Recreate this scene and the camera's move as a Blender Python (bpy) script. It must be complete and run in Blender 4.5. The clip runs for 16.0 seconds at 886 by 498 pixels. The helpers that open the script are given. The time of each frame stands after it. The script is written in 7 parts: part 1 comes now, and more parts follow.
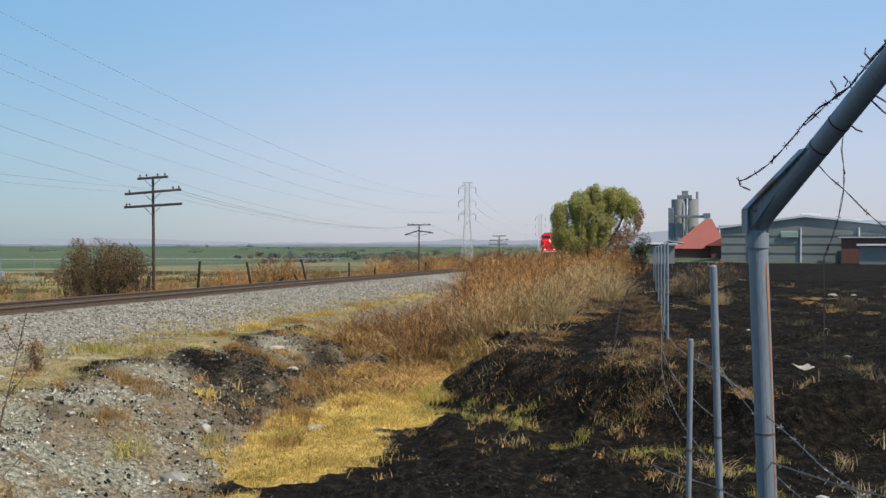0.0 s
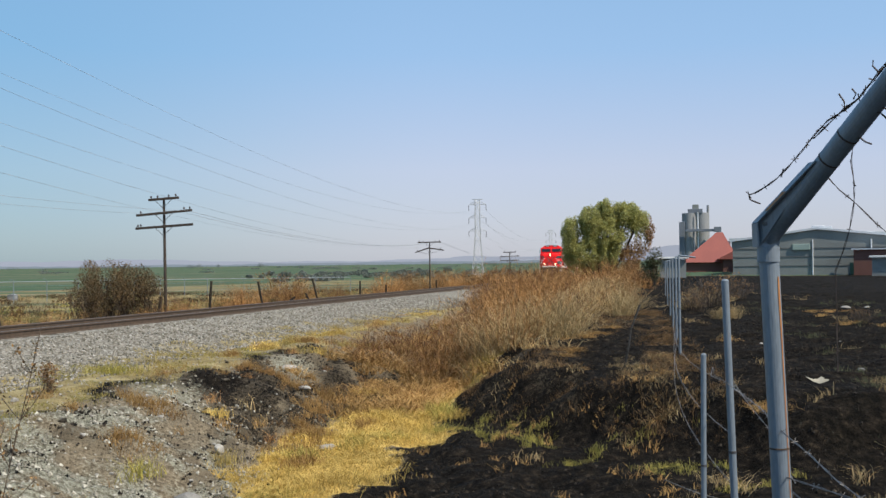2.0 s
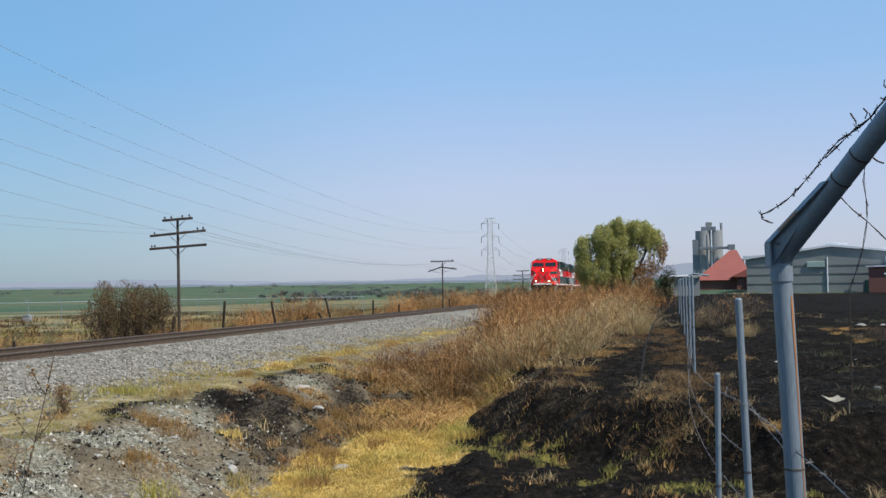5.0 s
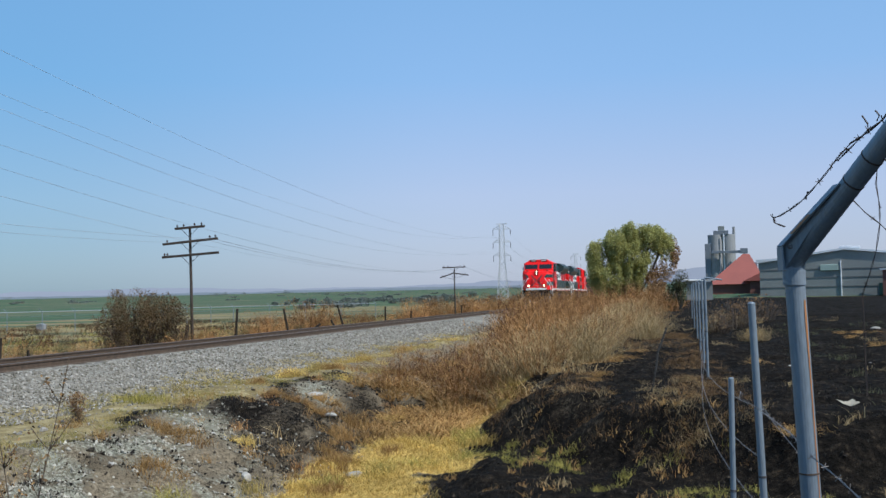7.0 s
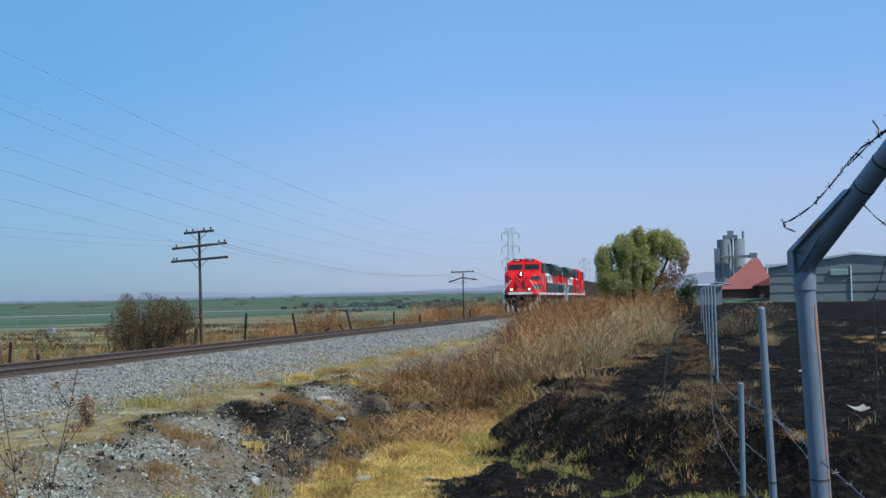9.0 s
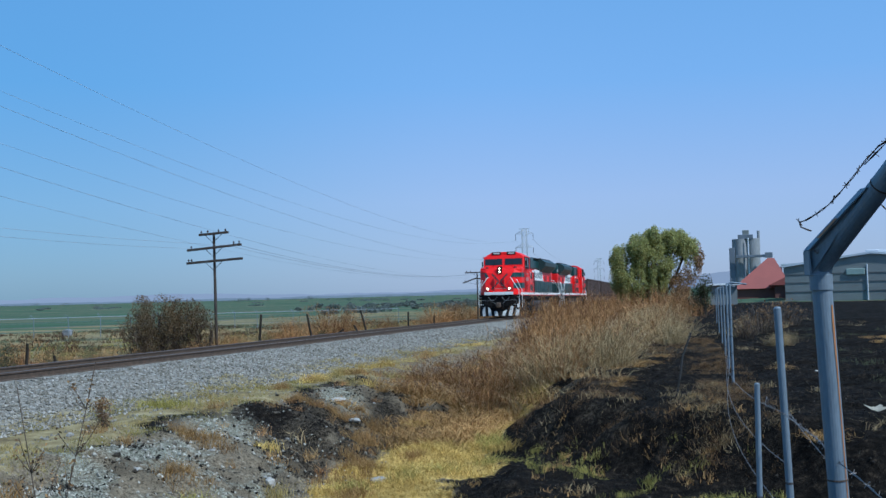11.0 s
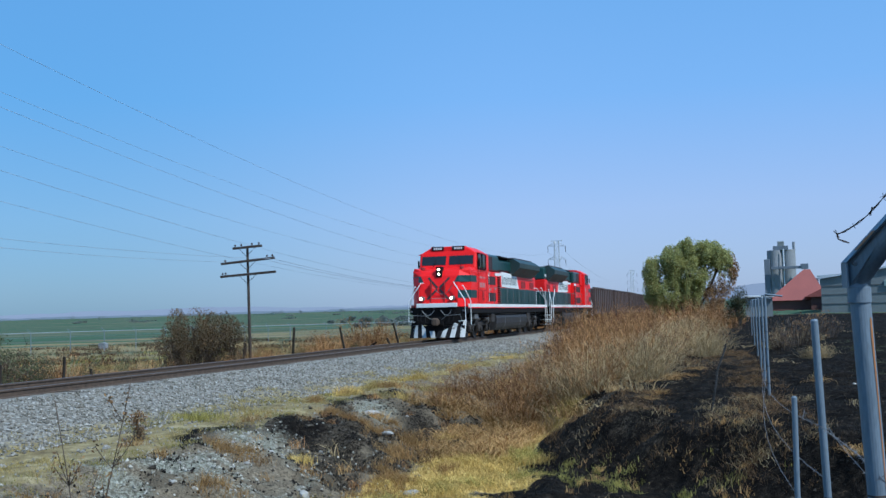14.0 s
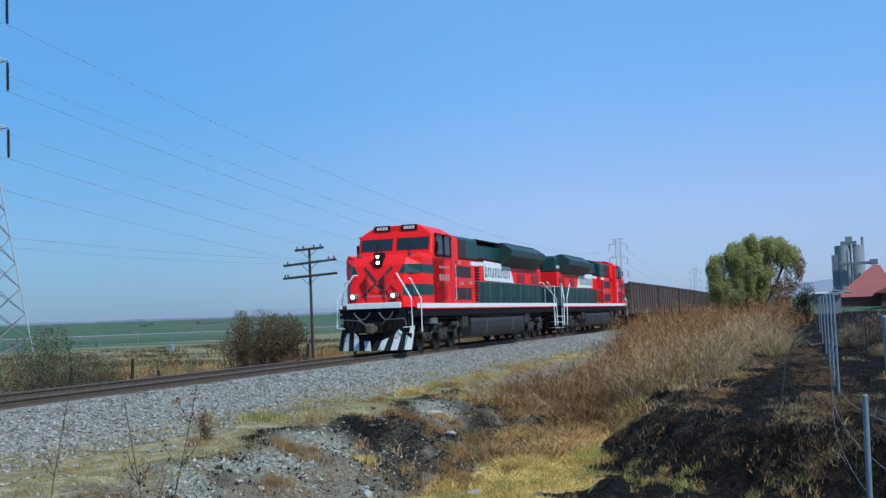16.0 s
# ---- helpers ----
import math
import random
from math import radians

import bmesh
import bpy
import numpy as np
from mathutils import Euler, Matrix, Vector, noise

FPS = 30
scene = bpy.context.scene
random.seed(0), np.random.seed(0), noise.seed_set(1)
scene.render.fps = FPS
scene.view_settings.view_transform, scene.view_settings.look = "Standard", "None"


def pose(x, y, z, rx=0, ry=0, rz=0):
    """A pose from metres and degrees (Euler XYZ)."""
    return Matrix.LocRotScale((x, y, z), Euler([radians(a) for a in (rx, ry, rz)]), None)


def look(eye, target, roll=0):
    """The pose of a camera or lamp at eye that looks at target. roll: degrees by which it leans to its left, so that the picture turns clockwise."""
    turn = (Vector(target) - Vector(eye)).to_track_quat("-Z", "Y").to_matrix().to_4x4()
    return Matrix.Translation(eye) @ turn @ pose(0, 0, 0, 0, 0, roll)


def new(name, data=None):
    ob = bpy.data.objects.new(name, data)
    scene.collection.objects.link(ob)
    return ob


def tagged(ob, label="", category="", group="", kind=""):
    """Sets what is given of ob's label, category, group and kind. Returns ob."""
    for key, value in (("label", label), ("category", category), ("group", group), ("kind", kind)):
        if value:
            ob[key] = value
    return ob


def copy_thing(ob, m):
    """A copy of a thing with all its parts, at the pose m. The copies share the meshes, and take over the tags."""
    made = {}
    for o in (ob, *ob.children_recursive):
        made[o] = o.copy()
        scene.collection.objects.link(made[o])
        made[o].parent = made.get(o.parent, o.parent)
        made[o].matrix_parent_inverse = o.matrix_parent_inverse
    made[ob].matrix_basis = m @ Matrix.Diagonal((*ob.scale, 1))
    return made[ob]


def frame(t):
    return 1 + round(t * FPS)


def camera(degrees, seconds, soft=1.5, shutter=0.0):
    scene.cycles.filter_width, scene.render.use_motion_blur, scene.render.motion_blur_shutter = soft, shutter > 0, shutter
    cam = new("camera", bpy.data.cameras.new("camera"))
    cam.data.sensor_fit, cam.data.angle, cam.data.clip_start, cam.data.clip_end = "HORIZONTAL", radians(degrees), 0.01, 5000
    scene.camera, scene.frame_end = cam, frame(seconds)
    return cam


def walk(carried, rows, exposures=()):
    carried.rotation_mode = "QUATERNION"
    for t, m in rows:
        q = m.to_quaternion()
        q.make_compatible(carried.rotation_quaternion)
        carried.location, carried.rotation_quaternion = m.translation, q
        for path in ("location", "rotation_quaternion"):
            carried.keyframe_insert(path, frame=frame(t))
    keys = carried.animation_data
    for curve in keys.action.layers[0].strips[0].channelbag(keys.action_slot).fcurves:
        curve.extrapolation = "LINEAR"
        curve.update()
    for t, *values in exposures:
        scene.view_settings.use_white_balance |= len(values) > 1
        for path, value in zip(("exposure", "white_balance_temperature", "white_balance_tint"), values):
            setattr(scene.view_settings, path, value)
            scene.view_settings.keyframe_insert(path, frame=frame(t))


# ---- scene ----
cam = camera(46.6, 16.0, soft=1.45)
# seconds, place in metres, turn in degrees: held in the hand, panning slowly after the train
PATH = [
    (0, -0.001, 0.010, 1.589, 89.860, -0.100, 0.014),
    (0.5, 0.001, 0.008, 1.591, 90.099, 0.145, 0.133),
    (1, 0.002, 0.007, 1.592, 90.427, 0.442, 0.051),
    (1.5, 0.002, 0.007, 1.591, 90.650, 0.540, 0.300),
    (2, 0.001, 0.007, 1.592, 90.812, 0.640, 0.614),
    (2.5, 0.000, 0.006, 1.594, 90.932, 0.774, 1.020),
    (3, 0.000, 0.005, 1.594, 91.051, 0.850, 1.371),
    (3.5, 0.001, 0.004, 1.597, 91.412, 0.718, 1.472),
    (4, 0.004, 0.000, 1.600, 91.640, 0.918, 1.203),
    (6.5, 0.003, -0.001, 1.599, 92.089, 1.078, 1.829),
    (7, 0.005, -0.002, 1.600, 92.227, 1.306, 2.001),
    (7.5, 0.004, -0.002, 1.600, 92.450, 1.340, 2.243),
    (8, 0.003, -0.002, 1.601, 92.421, 1.335, 2.285),
    (10.5, 0.003, -0.002, 1.601, 92.622, 1.318, 3.013),
    (11, 0.001, -0.001, 1.602, 92.546, 1.443, 3.272),
    (11.5, -0.001, -0.002, 1.603, 92.817, 1.481, 3.923),
    (12, -0.002, -0.002, 1.605, 93.020, 1.588, 4.210),
    (12.5, -0.002, -0.002, 1.606, 93.047, 1.421, 4.214),
    (13, -0.002, -0.003, 1.606, 93.092, 1.483, 4.463),
    (13.5, -0.003, -0.004, 1.606, 93.221, 1.577, 4.679),
    (14, -0.004, -0.005, 1.606, 93.292, 1.580, 5.067),
    (14.5, -0.004, -0.006, 1.607, 93.207, 1.674, 5.485),
    (15, -0.000, -0.008, 1.607, 93.161, 1.835, 6.561),
    (15.5, -0.004, -0.006, 1.604, 93.143, 1.895, 7.697),
    (16, -0.006, -0.006, 1.604, 93.395, 2.083, 8.457),
]
EXPOSURES = [(0, 0.46, 6450, 10), (0.5, 0.34, 5900, 8), (1.0, 0.40, 6350, 10), (2.0, 0.45, 6400, 10), (2.5, 0.40, 6150, 6), (3.0, 0.46, 6350, 10), (3.5, 0.27, 5600, 7), (4.0, 0.46, 6250, 10), (6.5, 0.30, 5700, 8), (7.0, 0.32, 5700, 8), (7.5, 0.20, 4900, 4), (8.0, 0.21, 5350, 8), (10.5, 0.19, 4950, 4), (11.0, 0.12, 4880, 4), (11.5, 0.16, 4850, 4), (12.0, 0.24, 4900, 5), (14.0, 0.20, 4900, 4), (15.0, 0.09, 4850, 4), (16.0, 0.18, 4900, 4)]
walk(cam, [(t, pose(x, y, z, rx, ry, rz)) for t, x, y, z, rx, ry, rz in PATH], EXPOSURES)

# ---- sky and sun ----
SUN_DIR = Vector((0.70, -0.53, 1.0)).normalized()
world = bpy.data.worlds.new("sky")
scene.world = world
world.use_nodes = True
wn = world.node_tree
sky = wn.nodes.new("ShaderNodeTexSky")
sky.sky_type = "NISHITA"
sky.sun_disc = False
sky.sun_elevation = math.asin(SUN_DIR.z)
sky.sun_rotation = math.atan2(SUN_DIR.x, SUN_DIR.y)
sky.air_density = 1.0
sky.dust_density = 0.7
sky.ozone_density = 2.5
haze = wn.nodes.new("ShaderNodeMix")
haze.data_type = "RGBA"
haze.inputs[0].default_value = 0.70
# dust haze: pinkish grey along the horizon, bluer higher up; the west darkened to stand for lens falloff
heading = wn.nodes.new("ShaderNodeTexCoord")
split = wn.nodes.new("ShaderNodeSeparateXYZ")
wn.links.new(heading.outputs["Generated"], split.inputs[0])
tones = []
for stops in (((0.0, (5.0, 5.1, 6.0)), (0.09, (5.1, 5.5, 7.1)), (0.20, (3.3, 5.2, 7.8)), (0.40, (2.3, 4.6, 7.3))),
              ((0.0, (2.5, 3.6, 4.3)), (0.09, (2.7, 4.3, 5.7)), (0.20, (2.0, 4.3, 6.7)), (0.40, (2.2, 4.3, 7.0)))):
    tone = wn.nodes.new("ShaderNodeValToRGB")
    el = tone.color_ramp.elements
    el[0].position, el[0].color = stops[0][0], (*[c / 10 for c in stops[0][1]], 1)
    el[1].position, el[1].color = stops[-1][0], (*[c / 10 for c in stops[-1][1]], 1)
    for at_z, c in stops[1:-1]:
        el.new(at_z).color = (*[q / 10 for q in c], 1)
    wn.links.new(split.outputs["Z"], tone.inputs[0])
    tones.append(tone.outputs[0])
west = wn.nodes.new("ShaderNodeMapRange")
west.interpolation_type = "SMOOTHSTEP"
west.inputs[1].default_value, west.inputs[2].default_value = 0.02, -0.46
wn.links.new(split.outputs["X"], west.inputs[0])
dust = wn.nodes.new("ShaderNodeMix")
dust.data_type = "RGBA"
wn.links.new(west.outputs[0], dust.inputs[0])
wn.links.new(tones[0], dust.inputs[6])
wn.links.new(tones[1], dust.inputs[7])
brighter = wn.nodes.new("ShaderNodeVectorMath")
brighter.operation = "SCALE"
brighter.inputs["Scale"].default_value = 10.0
wn.links.new(dust.outputs[2], brighter.inputs[0])
wn.links.new(brighter.outputs[0], haze.inputs[7])
wn.links.new(sky.outputs[0], haze.inputs[6])
wn.links.new(haze.outputs[2], wn.nodes["Background"].inputs[0])
wn.nodes["Background"].inputs[1].default_value = 0.085
sun = new("sun", bpy.data.lights.new("sun", "SUN"))
sun.data.energy = 4.1
sun.data.angle = radians(0.6)
sun.data.color = (1.0, 0.90, 0.75)
sun.matrix_world = look(SUN_DIR * 50, (0, 0, 0))

# ---- mesh helpers ----
import functools


def part(name, bm, material, parent=None, label="", smooth=False):
    """One bmesh as one mesh object, under a thing or a part."""
    me = bpy.data.meshes.new(name)
    bm.to_mesh(me)
    bm.free()
    if smooth:
        me.polygons.foreach_set("use_smooth", [True] * len(me.polygons))
    if material:
        me.materials.append(material)
    ob = new(name, me)
    ob.parent = parent
    if label:
        tagged(ob, label)
    return ob


def mesh_np(name, verts, faces, material, parent=None, attr=None):
    me = bpy.data.meshes.new(name)
    me.from_pydata(verts, [], faces)
    if attr is not None:
        a = me.color_attributes.new("mask", "FLOAT_COLOR", "POINT")
        a.data.foreach_set("color", np.asarray(attr, dtype=np.float32).ravel())
    me.materials.append(material)
    ob = new(name, me)
    ob.parent = parent
    return ob


def box(bm, x0, x1, y0, y1, z0, z1, bevel=0.0, m=None):
    before = set(bm.verts)
    r = bmesh.ops.create_cube(bm, size=1.0, matrix=Matrix.Translation(((x0 + x1) / 2, (y0 + y1) / 2, (z0 + z1) / 2)) @ Matrix.Diagonal((x1 - x0, y1 - y0, z1 - z0, 1)))
    if bevel:
        es = list({e for v in r["verts"] for e in v.link_edges})
        bmesh.ops.bevel(bm, geom=es, offset=bevel, segments=1, affect="EDGES")
    if m is not None:
        bmesh.ops.transform(bm, matrix=m, verts=[v for v in bm.verts if v not in before])
    return bm


def tube(bm, p0, p1, r0, r1=None, n=10, caps=True):
    p0, p1 = Vector(p0), Vector(p1)
    way = p1 - p0
    m = Matrix.Translation((p0 + p1) / 2) @ way.to_track_quat("Z", "Y").to_matrix().to_4x4()
    bmesh.ops.create_cone(bm, cap_ends=caps, segments=n, radius1=r0, radius2=r0 if r1 is None else r1, depth=way.length, matrix=m)
    return bm


def pipe(bm, pts, r, n=6):
    """A bent pipe through points, swept in one piece."""
    pts = [Vector(p) for p in pts]
    rings = []
    for i, p in enumerate(pts):
        a = pts[max(i - 1, 0)]
        b = pts[min(i + 1, len(pts) - 1)]
        q = (b - a).to_track_quat("Z", "Y")
        rings.append([bm.verts.new(p + q @ Vector((r * math.cos(2 * math.pi * k / n), r * math.sin(2 * math.pi * k / n), 0))) for k in range(n)])
    for r0, r1 in zip(rings, rings[1:]):
        for k in range(n):
            bm.faces.new((r0[k], r0[(k + 1) % n], r1[(k + 1) % n], r1[k]))
    bm.faces.new(rings[0][::-1])
    bm.faces.new(rings[-1])
    return bm


def prism(bm, outline, lo, hi, axis="y"):
    """An outline of two coordinates, drawn out along the third axis."""
    def at(a, b, c):
        return {"y": (a, c, b), "x": (c, a, b), "z": (a, b, c)}[axis]
    lower = [bm.verts.new(at(a, b, lo)) for a, b in outline]
    upper = [bm.verts.new(at(a, b, hi)) for a, b in outline]
    n = len(outline)
    for k in range(n):
        bm.faces.new((lower[k], lower[(k + 1) % n], upper[(k + 1) % n], upper[k]))
    bm.faces.new(lower[::-1])
    bm.faces.new(upper)
    bmesh.ops.recalc_face_normals(bm, faces=bm.faces[:])
    return bm


def B():
    return bmesh.new()


def thing(name, label, category, group="", at=None, kind=""):
    ob = new(name)
    ob.empty_display_size = 0.2
    if at is not None:
        ob.matrix_basis = at
    return tagged(ob, label, category, group, kind)

# ---- materials ----


def mat(name, c0, c1=None, rough=0.7, metal=0.0, scale=6.0, bump=0.15, fine=60.0, spots=None, spot_at=0.62, per_object=0.0, stretch=(1, 1, 1), spec=0.5):
    """Two colours mixed by noise at two scales, stains of a third, and fine relief."""
    m = bpy.data.materials.new(name)
    m.use_nodes = True
    t = m.node_tree
    p = t.nodes["Principled BSDF"]
    co = t.nodes.new("ShaderNodeTexCoord")
    mp = t.nodes.new("ShaderNodeMapping")
    mp.inputs["Scale"].default_value = stretch
    t.links.new(co.outputs["Object"], mp.inputs[0])
    n1 = t.nodes.new("ShaderNodeTexNoise")
    n1.inputs["Scale"].default_value = scale
    n1.inputs["Detail"].default_value = 5
    n2 = t.nodes.new("ShaderNodeTexNoise")
    n2.inputs["Scale"].default_value = fine
    n2.inputs["Detail"].default_value = 3
    for n in (n1, n2):
        t.links.new(mp.outputs[0], n.inputs["Vector"])
    c1 = c1 or tuple(0.75 * c for c in c0)
    mix = t.nodes.new("ShaderNodeMix")
    mix.data_type = "RGBA"
    mix.inputs[6].default_value = (*c0, 1)
    mix.inputs[7].default_value = (*c1, 1)
    add = t.nodes.new("ShaderNodeMath")
    add.operation = "MULTIPLY_ADD"
    add.inputs[1].default_value = 0.5
    t.links.new(n2.outputs[0], add.inputs[0])
    half = t.nodes.new("ShaderNodeMath")
    half.operation = "MULTIPLY"
    half.inputs[1].default_value = 0.5
    t.links.new(n1.outputs[0], half.inputs[0])
    t.links.new(half.outputs[0], add.inputs[2])
    ramp = t.nodes.new("ShaderNodeMapRange")
    ramp.inputs[1].default_value, ramp.inputs[2].default_value = 0.36, 0.64
    t.links.new(add.outputs[0], ramp.inputs[0])
    t.links.new(ramp.outputs[0], mix.inputs[0])
    colour = mix.outputs[2]
    if spots:
        n3 = t.nodes.new("ShaderNodeTexNoise")
        n3.inputs["Scale"].default_value = scale * 0.7
        n3.inputs["Detail"].default_value = 8
        n3.inputs["Roughness"].default_value = 0.65
        t.links.new(mp.outputs[0], n3.inputs["Vector"])
        r3 = t.nodes.new("ShaderNodeMapRange")
        r3.inputs[1].default_value, r3.inputs[2].default_value = spot_at - 0.04, spot_at + 0.06
        t.links.new(n3.outputs[0], r3.inputs[0])
        m3 = t.nodes.new("ShaderNodeMix")
        m3.data_type = "RGBA"
        m3.inputs[7].default_value = (*spots, 1)
        t.links.new(colour, m3.inputs[6])
        t.links.new(r3.outputs[0], m3.inputs[0])
        colour = m3.outputs[2]
    if per_object:
        info = t.nodes.new("ShaderNodeObjectInfo")
        hsv = t.nodes.new("ShaderNodeHueSaturation")
        rr = t.nodes.new("ShaderNodeMapRange")
        rr.inputs[3].default_value, rr.inputs[4].default_value = 1 - per_object, 1 + per_object
        t.links.new(info.outputs["Random"], rr.inputs[0])
        t.links.new(rr.outputs[0], hsv.inputs["Value"])
        t.links.new(colour, hsv.inputs["Color"])
        colour = hsv.outputs[0]
    t.links.new(colour, p.inputs["Base Color"])
    rmap = t.nodes.new("ShaderNodeMapRange")
    rmap.inputs[3].default_value, rmap.inputs[4].default_value = max(rough - 0.1, 0.02), min(rough + 0.1, 1)
    t.links.new(n1.outputs[0], rmap.inputs[0])
    t.links.new(rmap.outputs[0], p.inputs["Roughness"])
    p.inputs["Metallic"].default_value = metal
    p.inputs["Specular IOR Level"].default_value = spec
    if bump:
        b = t.nodes.new("ShaderNodeBump")
        b.inputs["Strength"].default_value = bump
        b.inputs["Distance"].default_value = 0.02
        t.links.new(n2.outputs[0], b.inputs["Height"])
        t.links.new(b.outputs[0], p.inputs["Normal"])
    return m


def leafy(name, c0, c1, c2, rough=0.75, sheer=0.25):
    """Leaves, blades and twigs: each piece has a tone of its own."""
    m = bpy.data.materials.new(name)
    m.use_nodes = True
    t = m.node_tree
    p = t.nodes["Principled BSDF"]
    g = t.nodes.new("ShaderNodeNewGeometry")
    r = t.nodes.new("ShaderNodeValToRGB")
    r.color_ramp.elements[0].color = (*c0, 1)
    r.color_ramp.elements[1].color = (*c1, 1)
    e = r.color_ramp.elements.new(0.55)
    e.color = (*c2, 1)
    t.links.new(g.outputs["Random Per Island"], r.inputs[0])
    info = t.nodes.new("ShaderNodeObjectInfo")
    rr = t.nodes.new("ShaderNodeMapRange")
    rr.inputs[3].default_value, rr.inputs[4].default_value = 0.55, 1.25
    t.links.new(info.outputs["Random"], rr.inputs[0])
    hsv = t.nodes.new("ShaderNodeHueSaturation")
    t.links.new(rr.outputs[0], hsv.inputs["Value"])
    t.links.new(r.outputs[0], hsv.inputs["Color"])
    t.links.new(hsv.outputs[0], p.inputs["Base Color"])
    p.inputs["Roughness"].default_value = rough
    p.inputs["Specular IOR Level"].default_value = 0.2
    if sheer:
        tr = t.nodes.new("ShaderNodeBsdfTranslucent")
        t.links.new(hsv.outputs[0], tr.inputs[0])
        mx = t.nodes.new("ShaderNodeMixShader")
        mx.inputs[0].default_value = sheer
        t.links.new(p.outputs[0], mx.inputs[1])
        t.links.new(tr.outputs[0], mx.inputs[2])
        t.links.new(mx.outputs[0], t.nodes["Material Output"].inputs[0])
    return m


def glow(name, colour, strength):
    m = bpy.data.materials.new(name)
    m.use_nodes = True
    p = m.node_tree.nodes["Principled BSDF"]
    p.inputs["Base Color"].default_value = (*colour, 1)
    p.inputs["Emission Color"].default_value = (*colour, 1)
    p.inputs["Emission Strength"].default_value = strength
    return m


RED = mat("red_paint", (0.80, 0.010, 0.009), (0.66, 0.009, 0.008), rough=0.42, scale=1.2, bump=0.03, fine=25, spec=0.25)
GREEN = mat("green_paint", (0.007, 0.036, 0.034), (0.012, 0.046, 0.042), rough=0.4, scale=1.2, bump=0.03, fine=25)
WHITE = mat("white_paint", (0.78, 0.78, 0.76), (0.66, 0.66, 0.63), rough=0.45, scale=3, bump=0.03, fine=40)
BLACK = mat("black_running_gear", (0.007, 0.007, 0.008), (0.014, 0.012, 0.011), rough=0.8, scale=3, bump=0.1, fine=30, spec=0.12)
GREY_METAL = mat("grey_metal", (0.16, 0.16, 0.16), (0.09, 0.09, 0.09), rough=0.5, scale=3, bump=0.08)
TANK = mat("fuel_tank_paint", (0.022, 0.021, 0.022), (0.04, 0.036, 0.034), spec=0.25, rough=0.55, scale=2, bump=0.05)
DARK_GLASS = mat("dark_glass", (0.015, 0.02, 0.022), (0.02, 0.025, 0.028), rough=0.12, scale=2, bump=0.0)
RUST = mat("rusty_steel", (0.095, 0.062, 0.038), (0.045, 0.031, 0.022), rough=0.8, scale=8, bump=0.3)
RAIL_TOP = mat("polished_rail", (0.17, 0.14, 0.12), (0.12, 0.095, 0.08), rough=0.5, metal=0.5, scale=3, bump=0.05)
TIE = mat("weathered_tie", (0.10, 0.080, 0.060), (0.05, 0.040, 0.030), rough=0.9, scale=5, bump=0.4, per_object=0.25)
POLE_WOOD = mat("weathered_pole_wood", (0.045, 0.036, 0.030), (0.085, 0.07, 0.06), rough=0.95, scale=6, bump=0.3, stretch=(1, 1, 0.1), spec=0.1)
POST_WOOD = mat("dark_post_wood", (0.018, 0.015, 0.013), (0.05, 0.04, 0.032), rough=0.95, scale=9, bump=0.4, stretch=(1, 1, 0.15), spec=0.1)
GALV = mat("galvanised_pipe", (0.19, 0.225, 0.26), (0.14, 0.17, 0.20), rough=0.5, metal=0.1, scale=14, bump=0.08, fine=90, spots=(0.22, 0.10, 0.045), spot_at=0.70, stretch=(1, 1, 0.25))
WIRE = mat("barbed_wire_steel", (0.20, 0.20, 0.20), (0.13, 0.11, 0.10), rough=0.55, metal=0.5, scale=30, bump=0.0)
WIRE_DARK = mat("rusty_barbed_wire", (0.035, 0.026, 0.022), (0.06, 0.04, 0.03), rough=0.8, scale=30, bump=0.0)
CABLE = mat("cable", (0.34, 0.36, 0.39), (0.28, 0.30, 0.33), rough=0.6, scale=5, bump=0.0)
LATTICE = mat("lattice_steel", (0.46, 0.47, 0.48), (0.38, 0.39, 0.40), rough=0.6, metal=0.1, scale=3, bump=0.05)
# pylon steel again, darker: the shade on the braces is put into its colour
BRACING = mat("shaded_angle_steel", (0.17, 0.175, 0.18), (0.11, 0.115, 0.12), rough=0.7, metal=0.1, scale=3, bump=0.05)
INSULATOR = mat("brown_insulator", (0.05, 0.03, 0.025), rough=0.3, scale=9, bump=0.0)
CONCRETE = mat("silo_concrete", (0.26, 0.265, 0.27), (0.19, 0.195, 0.20), rough=0.9, scale=0.35, bump=0.1, fine=4, spots=(0.22, 0.22, 0.22), spot_at=0.66, stretch=(1, 1, 0.3))
SILO_DARK = mat("weathered_grey_steel", (0.16, 0.18, 0.21), (0.11, 0.125, 0.15), rough=0.7, scale=0.4, bump=0.05, fine=5, stretch=(1, 1, 0.3))
ROOF_RED = mat("red_sheet_roof", (0.31, 0.085, 0.062), (0.24, 0.068, 0.054), rough=0.6, scale=0.3, bump=0.05, fine=6)
BRICK_RED = mat("red_brick_wall", (0.17, 0.075, 0.055), (0.12, 0.055, 0.045), rough=0.9, scale=0.5, bump=0.2, fine=8)
HALL_WALL = mat("grey_block_wall", (0.22, 0.235, 0.225), (0.16, 0.17, 0.165), rough=0.85, scale=0.35, bump=0.1, fine=6, spots=(0.11, 0.115, 0.11), spot_at=0.68, stretch=(1, 1, 2))
HALL_ROOF = mat("pale_sheet_roof", (0.62, 0.64, 0.66), (0.5, 0.52, 0.55), rough=0.5, scale=0.5, bump=0.05)
GONDOLA = mat("rust_brown_gondola", (0.045, 0.028, 0.024), (0.085, 0.055, 0.045), rough=0.85, scale=1.0, bump=0.2, fine=12, spots=(0.10, 0.085, 0.075), spot_at=0.6, stretch=(1, 1, 0.3), per_object=0.15)
